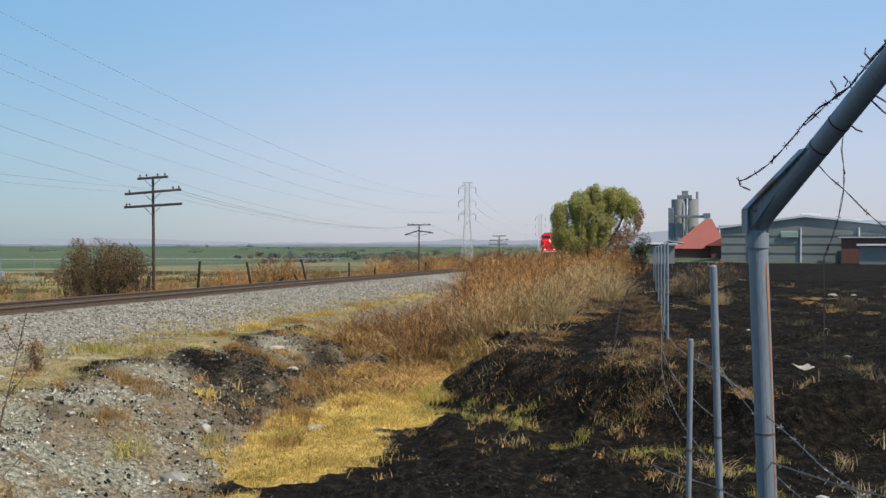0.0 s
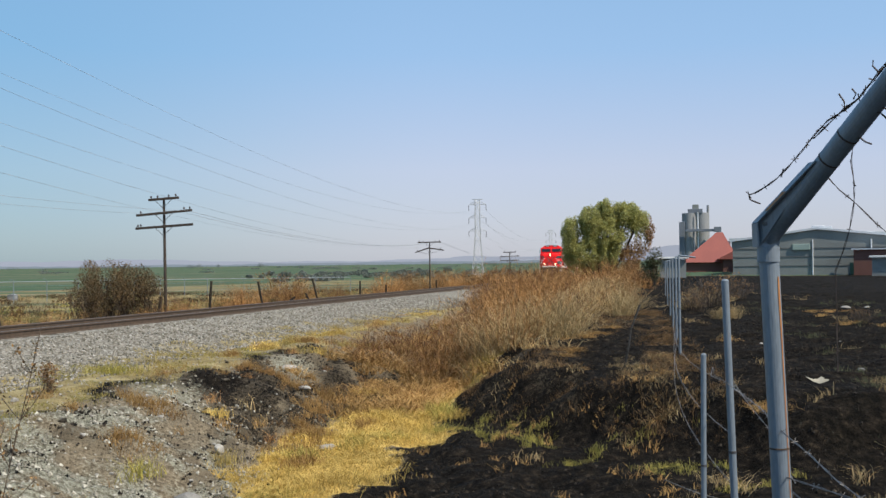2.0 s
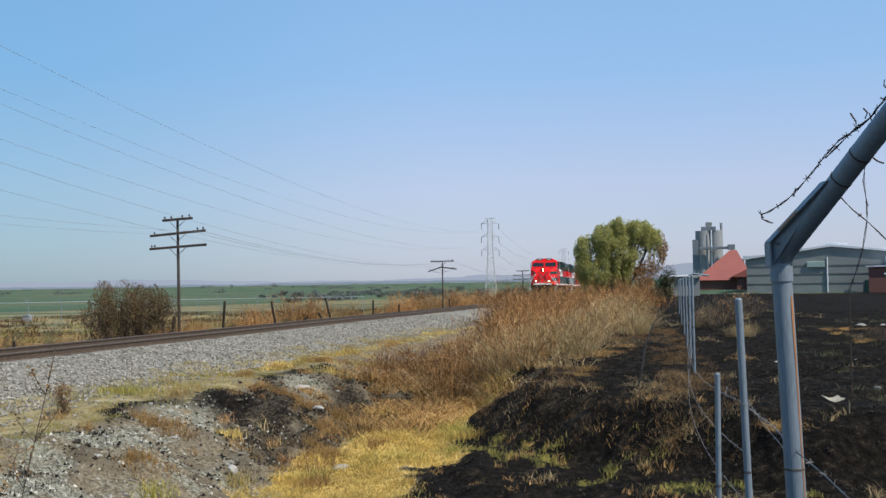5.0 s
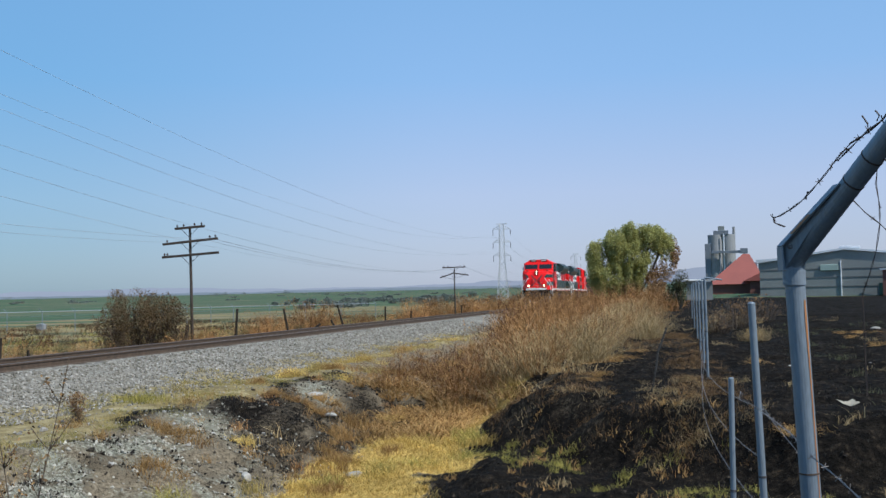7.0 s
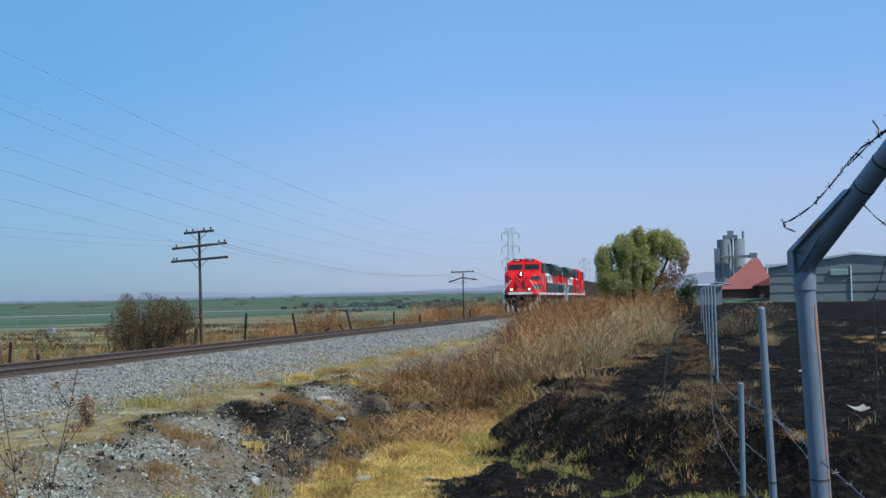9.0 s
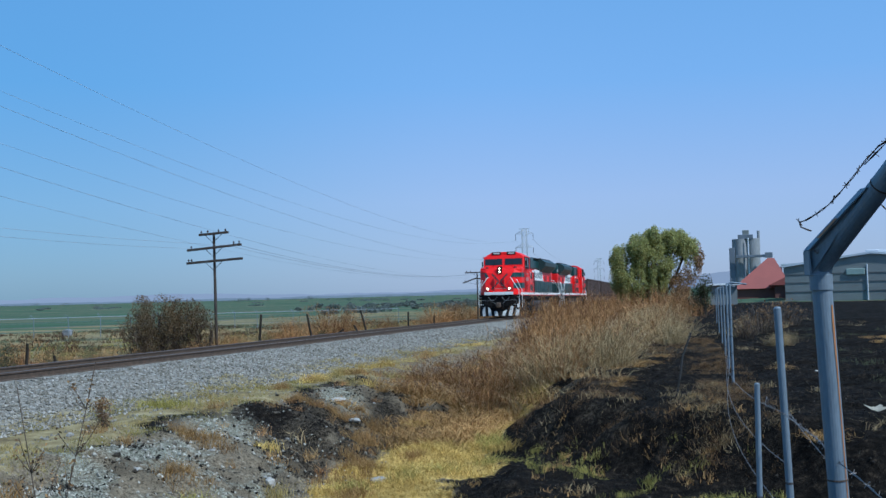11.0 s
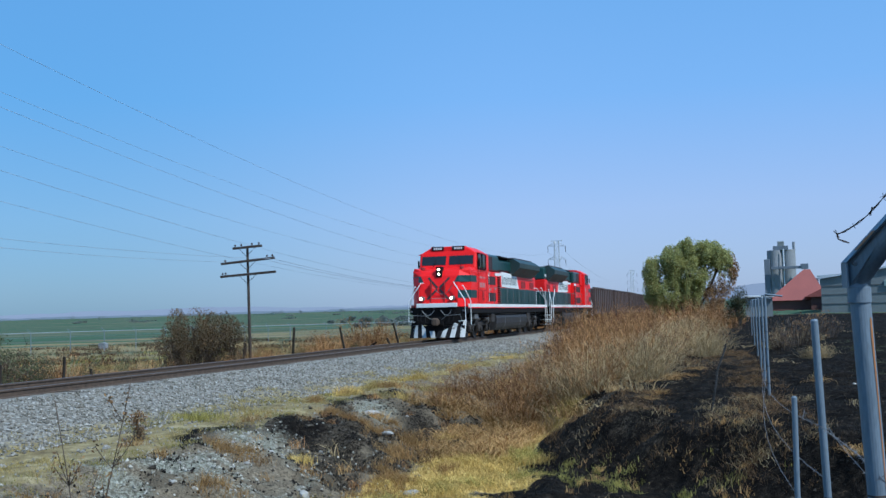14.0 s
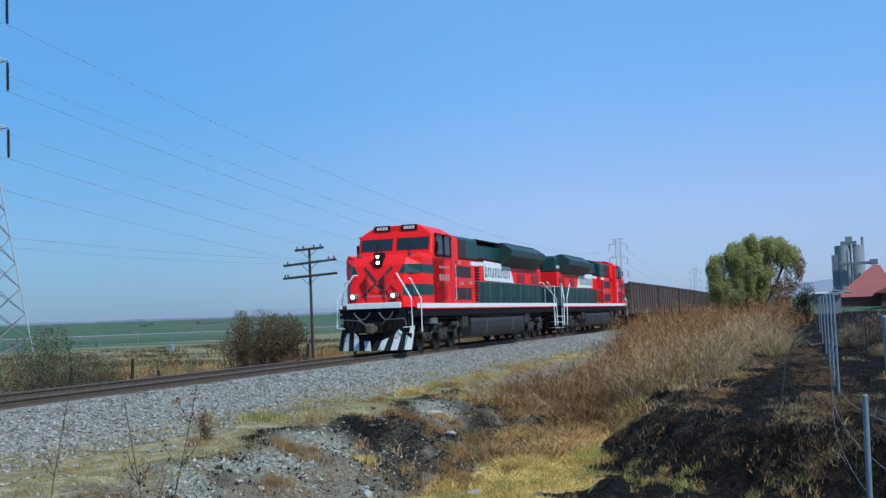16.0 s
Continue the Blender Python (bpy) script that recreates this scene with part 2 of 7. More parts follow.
STONE = mat("pale_stone", (0.34, 0.32, 0.285), (0.22, 0.205, 0.18), rough=0.9, scale=5, bump=0.4, per_object=0.3)
BARK = mat("bark", (0.10, 0.075, 0.055), (0.06, 0.045, 0.035), rough=0.95, scale=7, bump=0.5, stretch=(1, 1, 0.2))
LAMP_ON = glow("headlight_on", (1.0, 0.74, 0.40), 7.0)
BAR_GREY = mat("lettering_white", (0.72, 0.72, 0.70), rough=0.5, scale=9, bump=0.0)
LEAF_GREEN = leafy("willow_leaves", (0.27, 0.275, 0.10), (0.52, 0.485, 0.19), (0.38, 0.375, 0.14), sheer=0.55)
LEAF_DRY = leafy("dry_leaves", (0.20, 0.11, 0.05), (0.32, 0.20, 0.10), (0.25, 0.15, 0.07), sheer=0.2)
BRUSH = leafy("brown_brush", (0.12, 0.055, 0.021), (0.64, 0.37, 0.14), (0.38, 0.19, 0.066), sheer=0.15)
BRUSH_DARK = leafy("dark_brown_brush", (0.030, 0.015, 0.008), (0.24, 0.115, 0.045), (0.105, 0.050, 0.021), sheer=0.1)
REED = leafy("straw_reeds", (0.34, 0.23, 0.10), (0.58, 0.45, 0.24), (0.46, 0.33, 0.16), sheer=0.25)
STRAW = leafy("yellow_straw", (0.50, 0.33, 0.08), (0.80, 0.60, 0.19), (0.66, 0.46, 0.125), sheer=0.2)
GRASS_DRY = leafy("dry_grass", (0.36, 0.27, 0.085), (0.58, 0.46, 0.19), (0.48, 0.37, 0.125), sheer=0.2)
GRASS_GREEN = leafy("green_grass", (0.19, 0.175, 0.042), (0.44, 0.37, 0.10), (0.30, 0.26, 0.062), sheer=0.2)
CHAR = leafy("charred_stalks", (0.005, 0.0045, 0.004), (0.05, 0.036, 0.024), (0.012, 0.010, 0.008), sheer=0.0)
BUSH_DARK = leafy("olive_bush", (0.085, 0.062, 0.032), (0.26, 0.16, 0.075), (0.16, 0.11, 0.052), sheer=0.25)
LEAF_OLIVE = leafy("olive_leaves", (0.085, 0.095, 0.045), (0.18, 0.17, 0.085), (0.12, 0.125, 0.06), sheer=0.4)

# ---- the lie of the land ----
SLANT = 0.982


def smooth(a, b, v):
    t = min(1, max(0, (v - a) / (b - a))) if a != b else 0
    return t * t * (3 - 2 * t)


def track_x(y):
    """The middle of the track: a long easy bend, straight past its ends."""
    y = np.asarray(y, dtype=float)
    c = np.clip(y, -5, 230)
    u = (c - 60) / 50
    far = np.maximum(c - 105, 0)
    x = -3.211 + 10.223 * u - 0.428 * u**2 - 0.032 * u**3 + 0.00025 * far**2
    slope = (10.223 - 0.856 * u - 0.096 * u**2) / 50 + 0.0005 * far
    return x + slope * (y - c)


def ditch_line(y):
    """The line that the ditch and the pipe fence keep to, from which banks are set out."""
    y = np.asarray(y, dtype=float)
    c = np.clip(y, -5, 120)
    u = (c - 60) / 50
    x = -4.322 + 9.912 * u + 0.930 * u**2 - 0.443 * u**3
    slope = (9.912 + 1.86 * u - 1.329 * u**2) / 50
    return x + slope * (y - c)


def rail_z(y):
    """Rail height: level near by, then falling away at about one in a hundred."""
    return np.interp(np.asarray(y, dtype=float), (-60, 0, 20, 37, 45, 53, 60, 68, 76, 100, 132, 167, 330), (0.30, 0.25, 0.19, 0.095, 0.06, 0.004, -0.053, -0.108, -0.16, -0.325, -0.55, -0.95, -2.35))


def wavy(x, y, size, seed=0.0):
    return noise.noise(Vector((x / size, y / size, seed)))


@functools.lru_cache(maxsize=200000)
def lines_at(y):
    return float(track_x(y)), float(ditch_line(y)), float(rail_z(y))


def ramp_at(v, xs, ys):
    """Straight lines from knot to knot."""
    if v <= xs[0]:
        return ys[0]
    for k in range(1, len(xs)):
        if v <= xs[k]:
            f = (v - xs[k - 1]) / (xs[k] - xs[k - 1])
            return ys[k - 1] + (ys[k] - ys[k - 1]) * f
    return ys[-1]


def off_track(x, y):
    """Metres beside the track, to its right; past the gravel it is set out from the ditch's line."""
    tx, dx, _ = lines_at(y)
    a, b = (x - tx) * SLANT, (x - dx) * SLANT
    if b < 4:
        return a
    w = smooth(4, 7, b)
    return a * (1 - w) + b * w


def beside(y, d):
    return float(track_x(y) if d < 5 else ditch_line(y)) + d / SLANT


DS = [-3000, -400, -30, -9, -4.4, -1.9, 1.9, 4.4, 6.3, 9.0, 11.0, 12.5, 14.6, 60, 500, 3000]


def mound_front(x, y):
    """Metres behind the oblique foot of the burnt mound."""
    return y - 19.4 + 1.35 * (min(x, 4.4) - 0.3)


def ground_z(x, y, rough=1.0):
    d = off_track(x, y)
    r = lines_at(y)[2]
    if 5.0 < d < 13.6:
        w = min(1, (d - 5.0) / 1.2, (13.6 - d) / 1.5)
        d += w * rough * (0.70 * wavy(x, y, 2.4, 3.1) + 0.40 * wavy(x, y, 0.9, 7.7))
    low = min(-1.42, r - 1.55)
    # the burnt ground lies low near by and rises to a mound farther on
    rise = smooth(-0.7, 1.7, mound_front(x, y) + 0.5 * rough * (wavy(x, y, 2.0, 9.0) + 0.8 * wavy(x, y, 0.7, 9.5)))
    mound = -1.28 + 0.92 * rise
    field = mound + (-0.45 - mound) * smooth(18, 34, d)
    zs = [r - 2.4, r - 2.0, r - 1.6, r - 1.2, r - 0.85, r - 0.165, r - 0.165, r - 0.60, r - 0.64, low, low - 0.02, mound, mound - 0.02, field, -0.6, -0.8]
    z = ramp_at(d, DS, zs)
    if d > 14.6:
        z = mound + (field - mound) * smooth(14.6, 40, d) if d < 60 else z
    # the plain comes up again towards the horizon
    z += 4.5 * smooth(250, 2600, math.hypot(x, y))
    # the knoll from which the film is shot
    near = smooth(9.0, 2.5, math.hypot(x, y)) if y < 9 else 0
    z += (0.02 - z) * near
    if rough:
        bank = max(0.0, 1 - abs(d - 8.4) / 2.8) * (0.25 + 0.75 * smooth(34, 26, y))
        burnt = 1.0 if d > 11.0 else 0.0
        if d < 30:
            z += rough * (0.04 + 0.20 * bank + 0.11 * burnt) * wavy(x, y, 0.9, 1.3) + rough * (0.012 + 0.13 * bank + 0.07 * burnt) * wavy(x, y, 0.32, 5.2)
            if y < 45:
                z += rough * (0.004 + 0.06 * bank + 0.03 * burnt) * wavy(x, y, 0.17, 6.2)
        else:
            z += 0.10 * wavy(x, y, 3.0, 1.3)
        if abs(d) < 2.2:
            z = min(z, r - 0.172) if abs(d) < 1.0 else z
    return z


def spread(edges):
    out = []
    for a, b, n in edges:
        out += list(np.linspace(a, b, n, endpoint=False))
    return out + [edges[-1][1]]


def cover(x, y):
    """What lies on the ground, from 0 to 1: gravel, char, straw, pale ash, green field, bank soil."""
    d = off_track(x, y)
    if d < -100 or y > 420 or y < -40:
        return 0.0, 0.0, 0.0, 0.0, 1.0, 0.0
    n1 = wavy(x, y, 1.7, 11.0)
    n2 = wavy(x, y, 0.5, 12.0)
    n3 = wavy(x, y, 5.0, 13.0)
    e = d + 0.7 * n1 + 0.35 * n2
    gravel = smooth(-4.9, -4.2, e) * (1 - smooth(3.3, 5.0, e))
    middle = ramp_at(y, (11, 14, 17, 21, 26), (9.9, 9.9, 9.95, 10.1, 10.9))
    half = ramp_at(y, (11.5, 13.2, 15, 19, 22, 26), (0.05, 0.45, 1.05, 1.0, 0.65, 0.35))
    bottom = smooth(0.25, -0.15, abs(d - middle) - half + 0.60 * n1 + 0.62 * n2) * (1 - smooth(24, 28, y))
    patchy = (0.36 + 0.25 * smooth(14.5, 19, y) + 0.42 * smooth(7.2, 6.5, e)) * (1 - smooth(10.2, 11.2, d)) + 0.92 * smooth(10.2, 11.2, d) - (0.30 + 0.22 * smooth(18, 15, y)) * smooth(-0.25, 0.30, wavy(x, y, 0.8, 31.0) + 0.5 * wavy(x, y, 0.25, 32.0)) * (1 - smooth(10.6, 11.6, d))
    singed = 1 - 0.35 * smooth(0.0, 0.5, n3 + 0.5 * n1) * smooth(-0.5, 1.0, mound_front(x, y)) * smooth(11, 12, d) * smooth(17, 15, d)
    char = smooth(5.9, 6.5, e + 0.4 * n3) * (1 - bottom) * patchy * singed
    # the burnt face of the bank, and the bare black crown of the mound
    face = smooth(15.6, 17.4, y) * smooth(26, 24, y) * smooth(6.3, 6.8, e) * (1 - smooth(9.2, 9.9, e))
    char = max(char, face * (1 - bottom) * (0.58 - 0.42 * smooth(0.05, 0.45, wavy(x, y, 0.9, 33.0) + 0.5 * wavy(x, y, 0.3, 34.0))))
    char = max(char, 0.93 * smooth(9.2, 9.8, d) * smooth(14.6, 13.6, y) * (1 - bottom))
    front = smooth(-0.9, 0.3, mound_front(x, y)) * smooth(0.135, 0.115, x / max(y, 1)) * smooth(10.8, 11.6, d) * smooth(30, 24, y)
    char *= 1 - 0.30 * front * smooth(-0.35, 0.25, n2 + 0.6 * n1)
    char *= 1 - 0.85 * smooth(25, 30, y) * smooth(10.6, 9.6, d)
    char *= 1 - smooth(60, 110, y) * smooth(14.5, 13, d) - smooth(122, 138, y) * smooth(13, 14.5, d)
    soil = smooth(5.8, 6.6, e)
    bare = math.exp(-((x + 3.75) ** 2 + (0.5 * (y - 23.2)) ** 2) / 0.30) + math.exp(-((x + 4.9) ** 2 + (0.5 * (y - 17.6)) ** 2) / 0.35)
    ash = smooth(6.0, 6.7, e) * (1 - smooth(8.8, 9.6, e)) * 0.9 * smooth(-0.1, 0.5, wavy(x, y, 1.1, 21.0) + 0.6 * wavy(x, y, 0.35, 22.0) + 0.09 * (17.0 - y))
    ash = max(ash * (1 - 0.8 * face), 0.95 * min(1.0, bare))
    char *= 1 - 0.8 * min(1.0, bare)
    field = max(1 - smooth(-190, -120, e + 20 * wavy(x, y, 40.0, 14.0)), (0.25 + 0.5 * smooth(-0.1, 0.35, wavy(0.25 * x, y, 14.0, 15.0))) * smooth(-6, -14, e)) + smooth(122, 138, y) * smooth(13, 14.5, d)
    return gravel, char, max(bottom, 0), ash * 0.85, min(1, field), soil * max(0.0, 1 - field)


def build_ground():
    dl = spread([(-3000, -400, 8), (-400, -60, 26), (-60, -6, 60), (-6, 5, 70), (5, 15, 120), (15, 40, 60), (40, 400, 30), (400, 3000, 8)])
    yl = spread([(-300, -10, 10), (-10, 5, 20), (5, 9, 40), (9, 30, 210), (30, 60, 150), (60, 130, 110), (130, 400, 50), (400, 4200, 20)])
    verts, mask, mask2 = [], [], []
    for y in yl:
        tx = float(track_x(y))
        for d in dl:
            x = tx + d / SLANT
            verts.append((x, y, ground_z(x, y)))
            g, c, s, a, f, e = cover(x, y)
            mask.append((g, c, s, a))
            mask2.append((f, e, 0, 1))
    n = len(dl)
    faces = [(i * n + j, i * n + j + 1, (i + 1) * n + j + 1, (i + 1) * n + j) for i in range(len(yl) - 1) for j in range(n - 1)]
    ob = mesh_np("ground", verts, faces, ground_material(), attr=mask)
    a = ob.data.color_attributes.new("field", "FLOAT_COLOR", "POINT")
    a.data.foreach_set("color", np.asarray(mask2, dtype=np.float32).ravel())
    ob.data.polygons.foreach_set("use_smooth", [True] * len(ob.data.polygons))
    return tagged(ob, "dry ground with gravel, charred banks and straw", "ground", kind="structure")


def ground_material():
    m = bpy.data.materials.new("ground")
    m.use_nodes = True
    t = m.node_tree
    p = t.nodes["Principled BSDF"]
    p.inputs["Specular IOR Level"].default_value = 0.05
    co = t.nodes.new("ShaderNodeTexCoord")

    def nz(scale, detail=4, rough=0.55):
        n = t.nodes.new("ShaderNodeTexNoise")
        n.inputs["Scale"].default_value = scale
        n.inputs["Detail"].default_value = detail
        n.inputs["Roughness"].default_value = rough
        t.links.new(co.outputs["Object"], n.inputs["Vector"])
        return n.outputs[0]

    def ramp(src, stops):
        r = t.nodes.new("ShaderNodeValToRGB")
        el = r.color_ramp.elements
        el[0].position, el[0].color = stops[0][0], (*stops[0][1], 1)
        el[1].position, el[1].color = stops[-1][0], (*stops[-1][1], 1)
        for pos, c in stops[1:-1]:
            el.new(pos).color = (*c, 1)
        t.links.new(src, r.inputs[0])
        return r.outputs[0]

    def mix(a, b, f):
        x = t.nodes.new("ShaderNodeMix")
        x.data_type = "RGBA"
        t.links.new(a, x.inputs[6])
        t.links.new(b, x.inputs[7])
        t.links.new(f, x.inputs[0])
        return x.outputs[2]

    def worn(value, grain, amount=0.5, soft=0.09):
        """A mask dithered by grain, so that its edge breaks up."""
        th = t.nodes.new("ShaderNodeMapRange")
        th.inputs[1].default_value, th.inputs[2].default_value = 0.5 - 0.22 * amount, 0.5 + 0.22 * amount
        th.inputs[3].default_value, th.inputs[4].default_value = 0.90, 0.10
        t.links.new(grain, th.inputs[0])
        s = t.nodes.new("ShaderNodeMath")
        s.operation = "SUBTRACT"
        t.links.new(value, s.inputs[0])
        t.links.new(th.outputs[0], s.inputs[1])
        r = t.nodes.new("ShaderNodeMapRange")
        r.inputs[1].default_value, r.inputs[2].default_value = -soft, soft
        t.links.new(s.outputs[0], r.inputs[0])
        return r.outputs[0]

    at = t.nodes.new("ShaderNodeAttribute")
    at.attribute_name = "mask"
    sep = t.nodes.new("ShaderNodeSeparateColor")
    t.links.new(at.outputs["Color"], sep.inputs[0])
    at2 = t.nodes.new("ShaderNodeAttribute")
    at2.attribute_name = "field"
    sep2 = t.nodes.new("ShaderNodeSeparateColor")
    t.links.new(at2.outputs["Color"], sep2.inputs[0])
    mid, fine, grit, dust = nz(3.0, 6, 0.65), nz(22, 4), nz(7.0, 8, 0.75), nz(16.0, 8, 0.8)
    plots = t.nodes.new("ShaderNodeMapping")
    plots.inputs["Scale"].default_value = (0.22, 1.0, 1.0)
    t.links.new(co.outputs["Object"], plots.inputs[0])
    strips = t.nodes.new("ShaderNodeTexNoise")
    strips.inputs["Scale"].default_value = 0.035
    strips.inputs["Detail"].default_value = 5
    strips.inputs["Roughness"].default_value = 0.6
    t.links.new(plots.outputs[0], strips.inputs["Vector"])
    big = strips.outputs[0]
    soil = ramp(dust, [(0.34, (0.045, 0.036, 0.025)), (0.46, (0.14, 0.112, 0.076)), (0.58, (0.27, 0.222, 0.152)), (0.70, (0.44, 0.375, 0.27))])
    earth = ramp(mid, [(0.30, (0.13, 0.098, 0.052)), (0.5, (0.24, 0.19, 0.092)), (0.68, (0.36, 0.30, 0.165))])
    voro = t.nodes.new("ShaderNodeTexVoronoi")
    voro.inputs["Scale"].default_value = 16
    t.links.new(co.outputs["Object"], voro.inputs["Vector"])
    sepv = t.nodes.new("ShaderNodeSeparateColor")
    t.links.new(voro.outputs["Color"], sepv.inputs[0])
    gravel = ramp(sepv.outputs[0], [(0.0, (0.145, 0.131, 0.107)), (0.5, (0.225, 0.206, 0.170)), (0.9, (0.295, 0.272, 0.226)), (1.0, (0.44, 0.42, 0.38))])
    char = ramp(grit, [(0.32, (0.0025, 0.0023, 0.0021)), (0.46, (0.007, 0.006, 0.005)), (0.57, (0.018, 0.0145, 0.011)), (0.70, (0.065, 0.048, 0.032))])
    straw = ramp(grit, [(0.32, (0.30, 0.19, 0.055)), (0.48, (0.56, 0.38, 0.11)), (0.68, (0.78, 0.58, 0.21))])
    ash = ramp(dust, [(0.36, (0.055, 0.051, 0.038)), (0.46, (0.17, 0.162, 0.122)), (0.57, (0.31, 0.302, 0.235)), (0.70, (0.50, 0.49, 0.40))])
    field = ramp(big, [(0.30, (0.14, 0.12, 0.075)), (0.40, (0.060, 0.088, 0.052)), (0.48, (0.056, 0.108, 0.058)), (0.55, (0.090, 0.105, 0.064)), (0.62, (0.16, 0.14, 0.09))])
    col = mix(earth, field, worn(sep2.outputs[0], mid, 0.7))
    col = mix(col, soil, worn(sep2.outputs[1], grit, 0.8))
    col = mix(col, gravel, worn(sep.outputs[0], grit, 0.8, 0.2))
    col = mix(col, char, worn(sep.outputs[1], dust, 0.95, 0.14))
    col = mix(col, straw, worn(sep.outputs[2], grit, 0.8))
    col = mix(col, ash, worn(at.outputs["Alpha"], dust, 0.95, 0.26))
    t.links.new(col, p.inputs["Base Color"])
    p.inputs["Roughness"].default_value = 0.95
    hgt = t.nodes.new("ShaderNodeMath")
    hgt.operation = "MULTIPLY_ADD"
    t.links.new(voro.outputs["Distance"], hgt.inputs[0])
    t.links.new(sep.outputs[0], hgt.inputs[1])
    t.links.new(fine, hgt.inputs[2])
    b = t.nodes.new("ShaderNodeBump")
    b.inputs["Strength"].default_value = 0.7
    b.inputs["Distance"].default_value = 0.05
    t.links.new(hgt.outputs[0], b.inputs["Height"])
    b2 = t.nodes.new("ShaderNodeBump")
    b2.inputs["Strength"].default_value = 0.9
    b2.inputs["Distance"].default_value = 0.06
    rough = t.nodes.new("ShaderNodeMath")
    rough.operation = "MULTIPLY"
    t.links.new(grit, rough.inputs[0])
    t.links.new(sep2.outputs[1], rough.inputs[1])
    t.links.new(rough.outputs[0], b2.inputs["Height"])
    t.links.new(b.outputs[0], b2.inputs["Normal"])
    t.links.new(b2.outputs[0], p.inputs["Normal"])
    return m


build_ground()

# ---- the distance ----


def build_backdrop():
    """Two ranges of low hills; haze is painted as their tinted glow, paler on the farther one."""
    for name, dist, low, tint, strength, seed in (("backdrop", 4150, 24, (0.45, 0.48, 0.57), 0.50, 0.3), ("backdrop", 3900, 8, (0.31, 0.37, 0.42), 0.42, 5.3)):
        m = bpy.data.materials.new("painted_haze_hills")
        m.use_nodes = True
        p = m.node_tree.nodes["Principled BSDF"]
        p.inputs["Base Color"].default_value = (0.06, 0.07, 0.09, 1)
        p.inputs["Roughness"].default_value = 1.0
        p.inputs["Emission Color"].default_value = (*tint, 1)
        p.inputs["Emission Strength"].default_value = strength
        verts, faces = [], []
        n = 1440
        for k in range(n):
            a = 2 * math.pi * k / n
            h = low + 0.5 * low * noise.noise(Vector((a * 5, seed, 0))) + 0.35 * low * noise.noise(Vector((a * 23, 1 + seed, 0))) + 2.5 * noise.noise(Vector((a * 110, 2 + seed, 0)))
            if dist > 4000:
                h += 50 * math.exp(-((a - radians(13)) / 0.055) ** 2)
            x, y = dist * math.sin(a), dist * math.cos(a)
            verts += [(x, y, -20), (x, y, max(3, h))]
        for k in range(n):
            j = (k + 1) % n
            faces.append((2 * k, 2 * j, 2 * j + 1, 2 * k + 1))
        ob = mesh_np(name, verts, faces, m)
        tagged(ob, "low hills along the horizon, haze painted in as a blue glow", "hills", kind="structure")


def blob_cloud(rng, centres, sizes, per, leaf):
    """Many small turned leaf clumps round centres."""
    total = sum(per)
    c = np.repeat(np.array(centres, dtype=float), per, axis=0)
    s = np.repeat(np.array(sizes, dtype=float), per, axis=0)
    v = rng.normal(size=(total, 3))
    v /= np.linalg.norm(v, axis=1)[:, None]
    v *= rng.uniform(0.35, 1.0, (total, 1)) ** 0.5
    mid = c + v * s
    u = rng.normal(size=(total, 3))
    u /= np.linalg.norm(u, axis=1)[:, None]
    w = np.cross(u, rng.normal(size=(total, 3)))
    w /= np.linalg.norm(w, axis=1)[:, None]
    r = leaf * rng.uniform(0.5, 1.3, (total, 1))
    verts = np.stack([mid - u * r, mid + w * r * 0.6, mid + u * r, mid - w * r * 0.6], 1).reshape(-1, 3)
    faces = np.arange(total * 4).reshape(-1, 4)
    return verts.tolist(), faces.tolist()


def build_far_trees():
    rng = np.random.default_rng(4)
    centres, sizes, per = [], [], []
    for k in range(90):
        y = rng.uniform(800, 2600)
        b = radians(rng.uniform(-36, 13))
        x = y * math.tan(b)
        if off_track(x, y) > -30 and b < radians(7):
            continue
        w = rng.uniform(1.0, 4.5) * y / 500
        h = rng.uniform(0.6, 1.5) * (1.0 if rng.random() < 0.8 else 2.0) * (y / 800) ** 0.5
        g = ground_z(x, y, 0)
        for j in range(3):
            centres.append((x + rng.normal() * w * 0.6, y + rng.normal() * 2, g + h * rng.uniform(0.4, 1.0)))
            sizes.append((w * rng.uniform(0.5, 1), w * 0.6, h * rng.uniform(0.6, 1.0)))
            per.append(50)
    # a nearer line of trees towards the middle of the plain
    for k in range(46):
        y = rng.uniform(330, 620)
        x = y * math.tan(radians(rng.uniform(-11, 3.5)))
        if off_track(x, y) > -25:
            continue
        h = rng.uniform(0.7, 1.9)
        for j in range(3):
            centres.append((x + rng.normal() * 2.0, y + rng.normal() * 2, ground_z(x, y, 0) + h * rng.uniform(0.5, 1.1)))
            sizes.append((rng.uniform(1.2, 2.6), 1.6, h * rng.uniform(0.5, 0.9)))
            per.append(60)
    v, f = blob_cloud(rng, centres, sizes, per, 0.6)
    ob = mesh_np("far_trees", v, f, LEAF_FAR_HAZED)
    tagged(ob, "distant green trees and hedges across the fields, tinted for haze", "trees", kind="stuff")


# leaf tones paled and greyed: haze over the far trees is painted in
LEAF_FAR_HAZED = leafy("hazed_far_leaves", (0.20, 0.235, 0.20), (0.28, 0.30, 0.26), (0.24, 0.265, 0.225), sheer=0.5)
build_backdrop()
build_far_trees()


# ---- the railway track ----


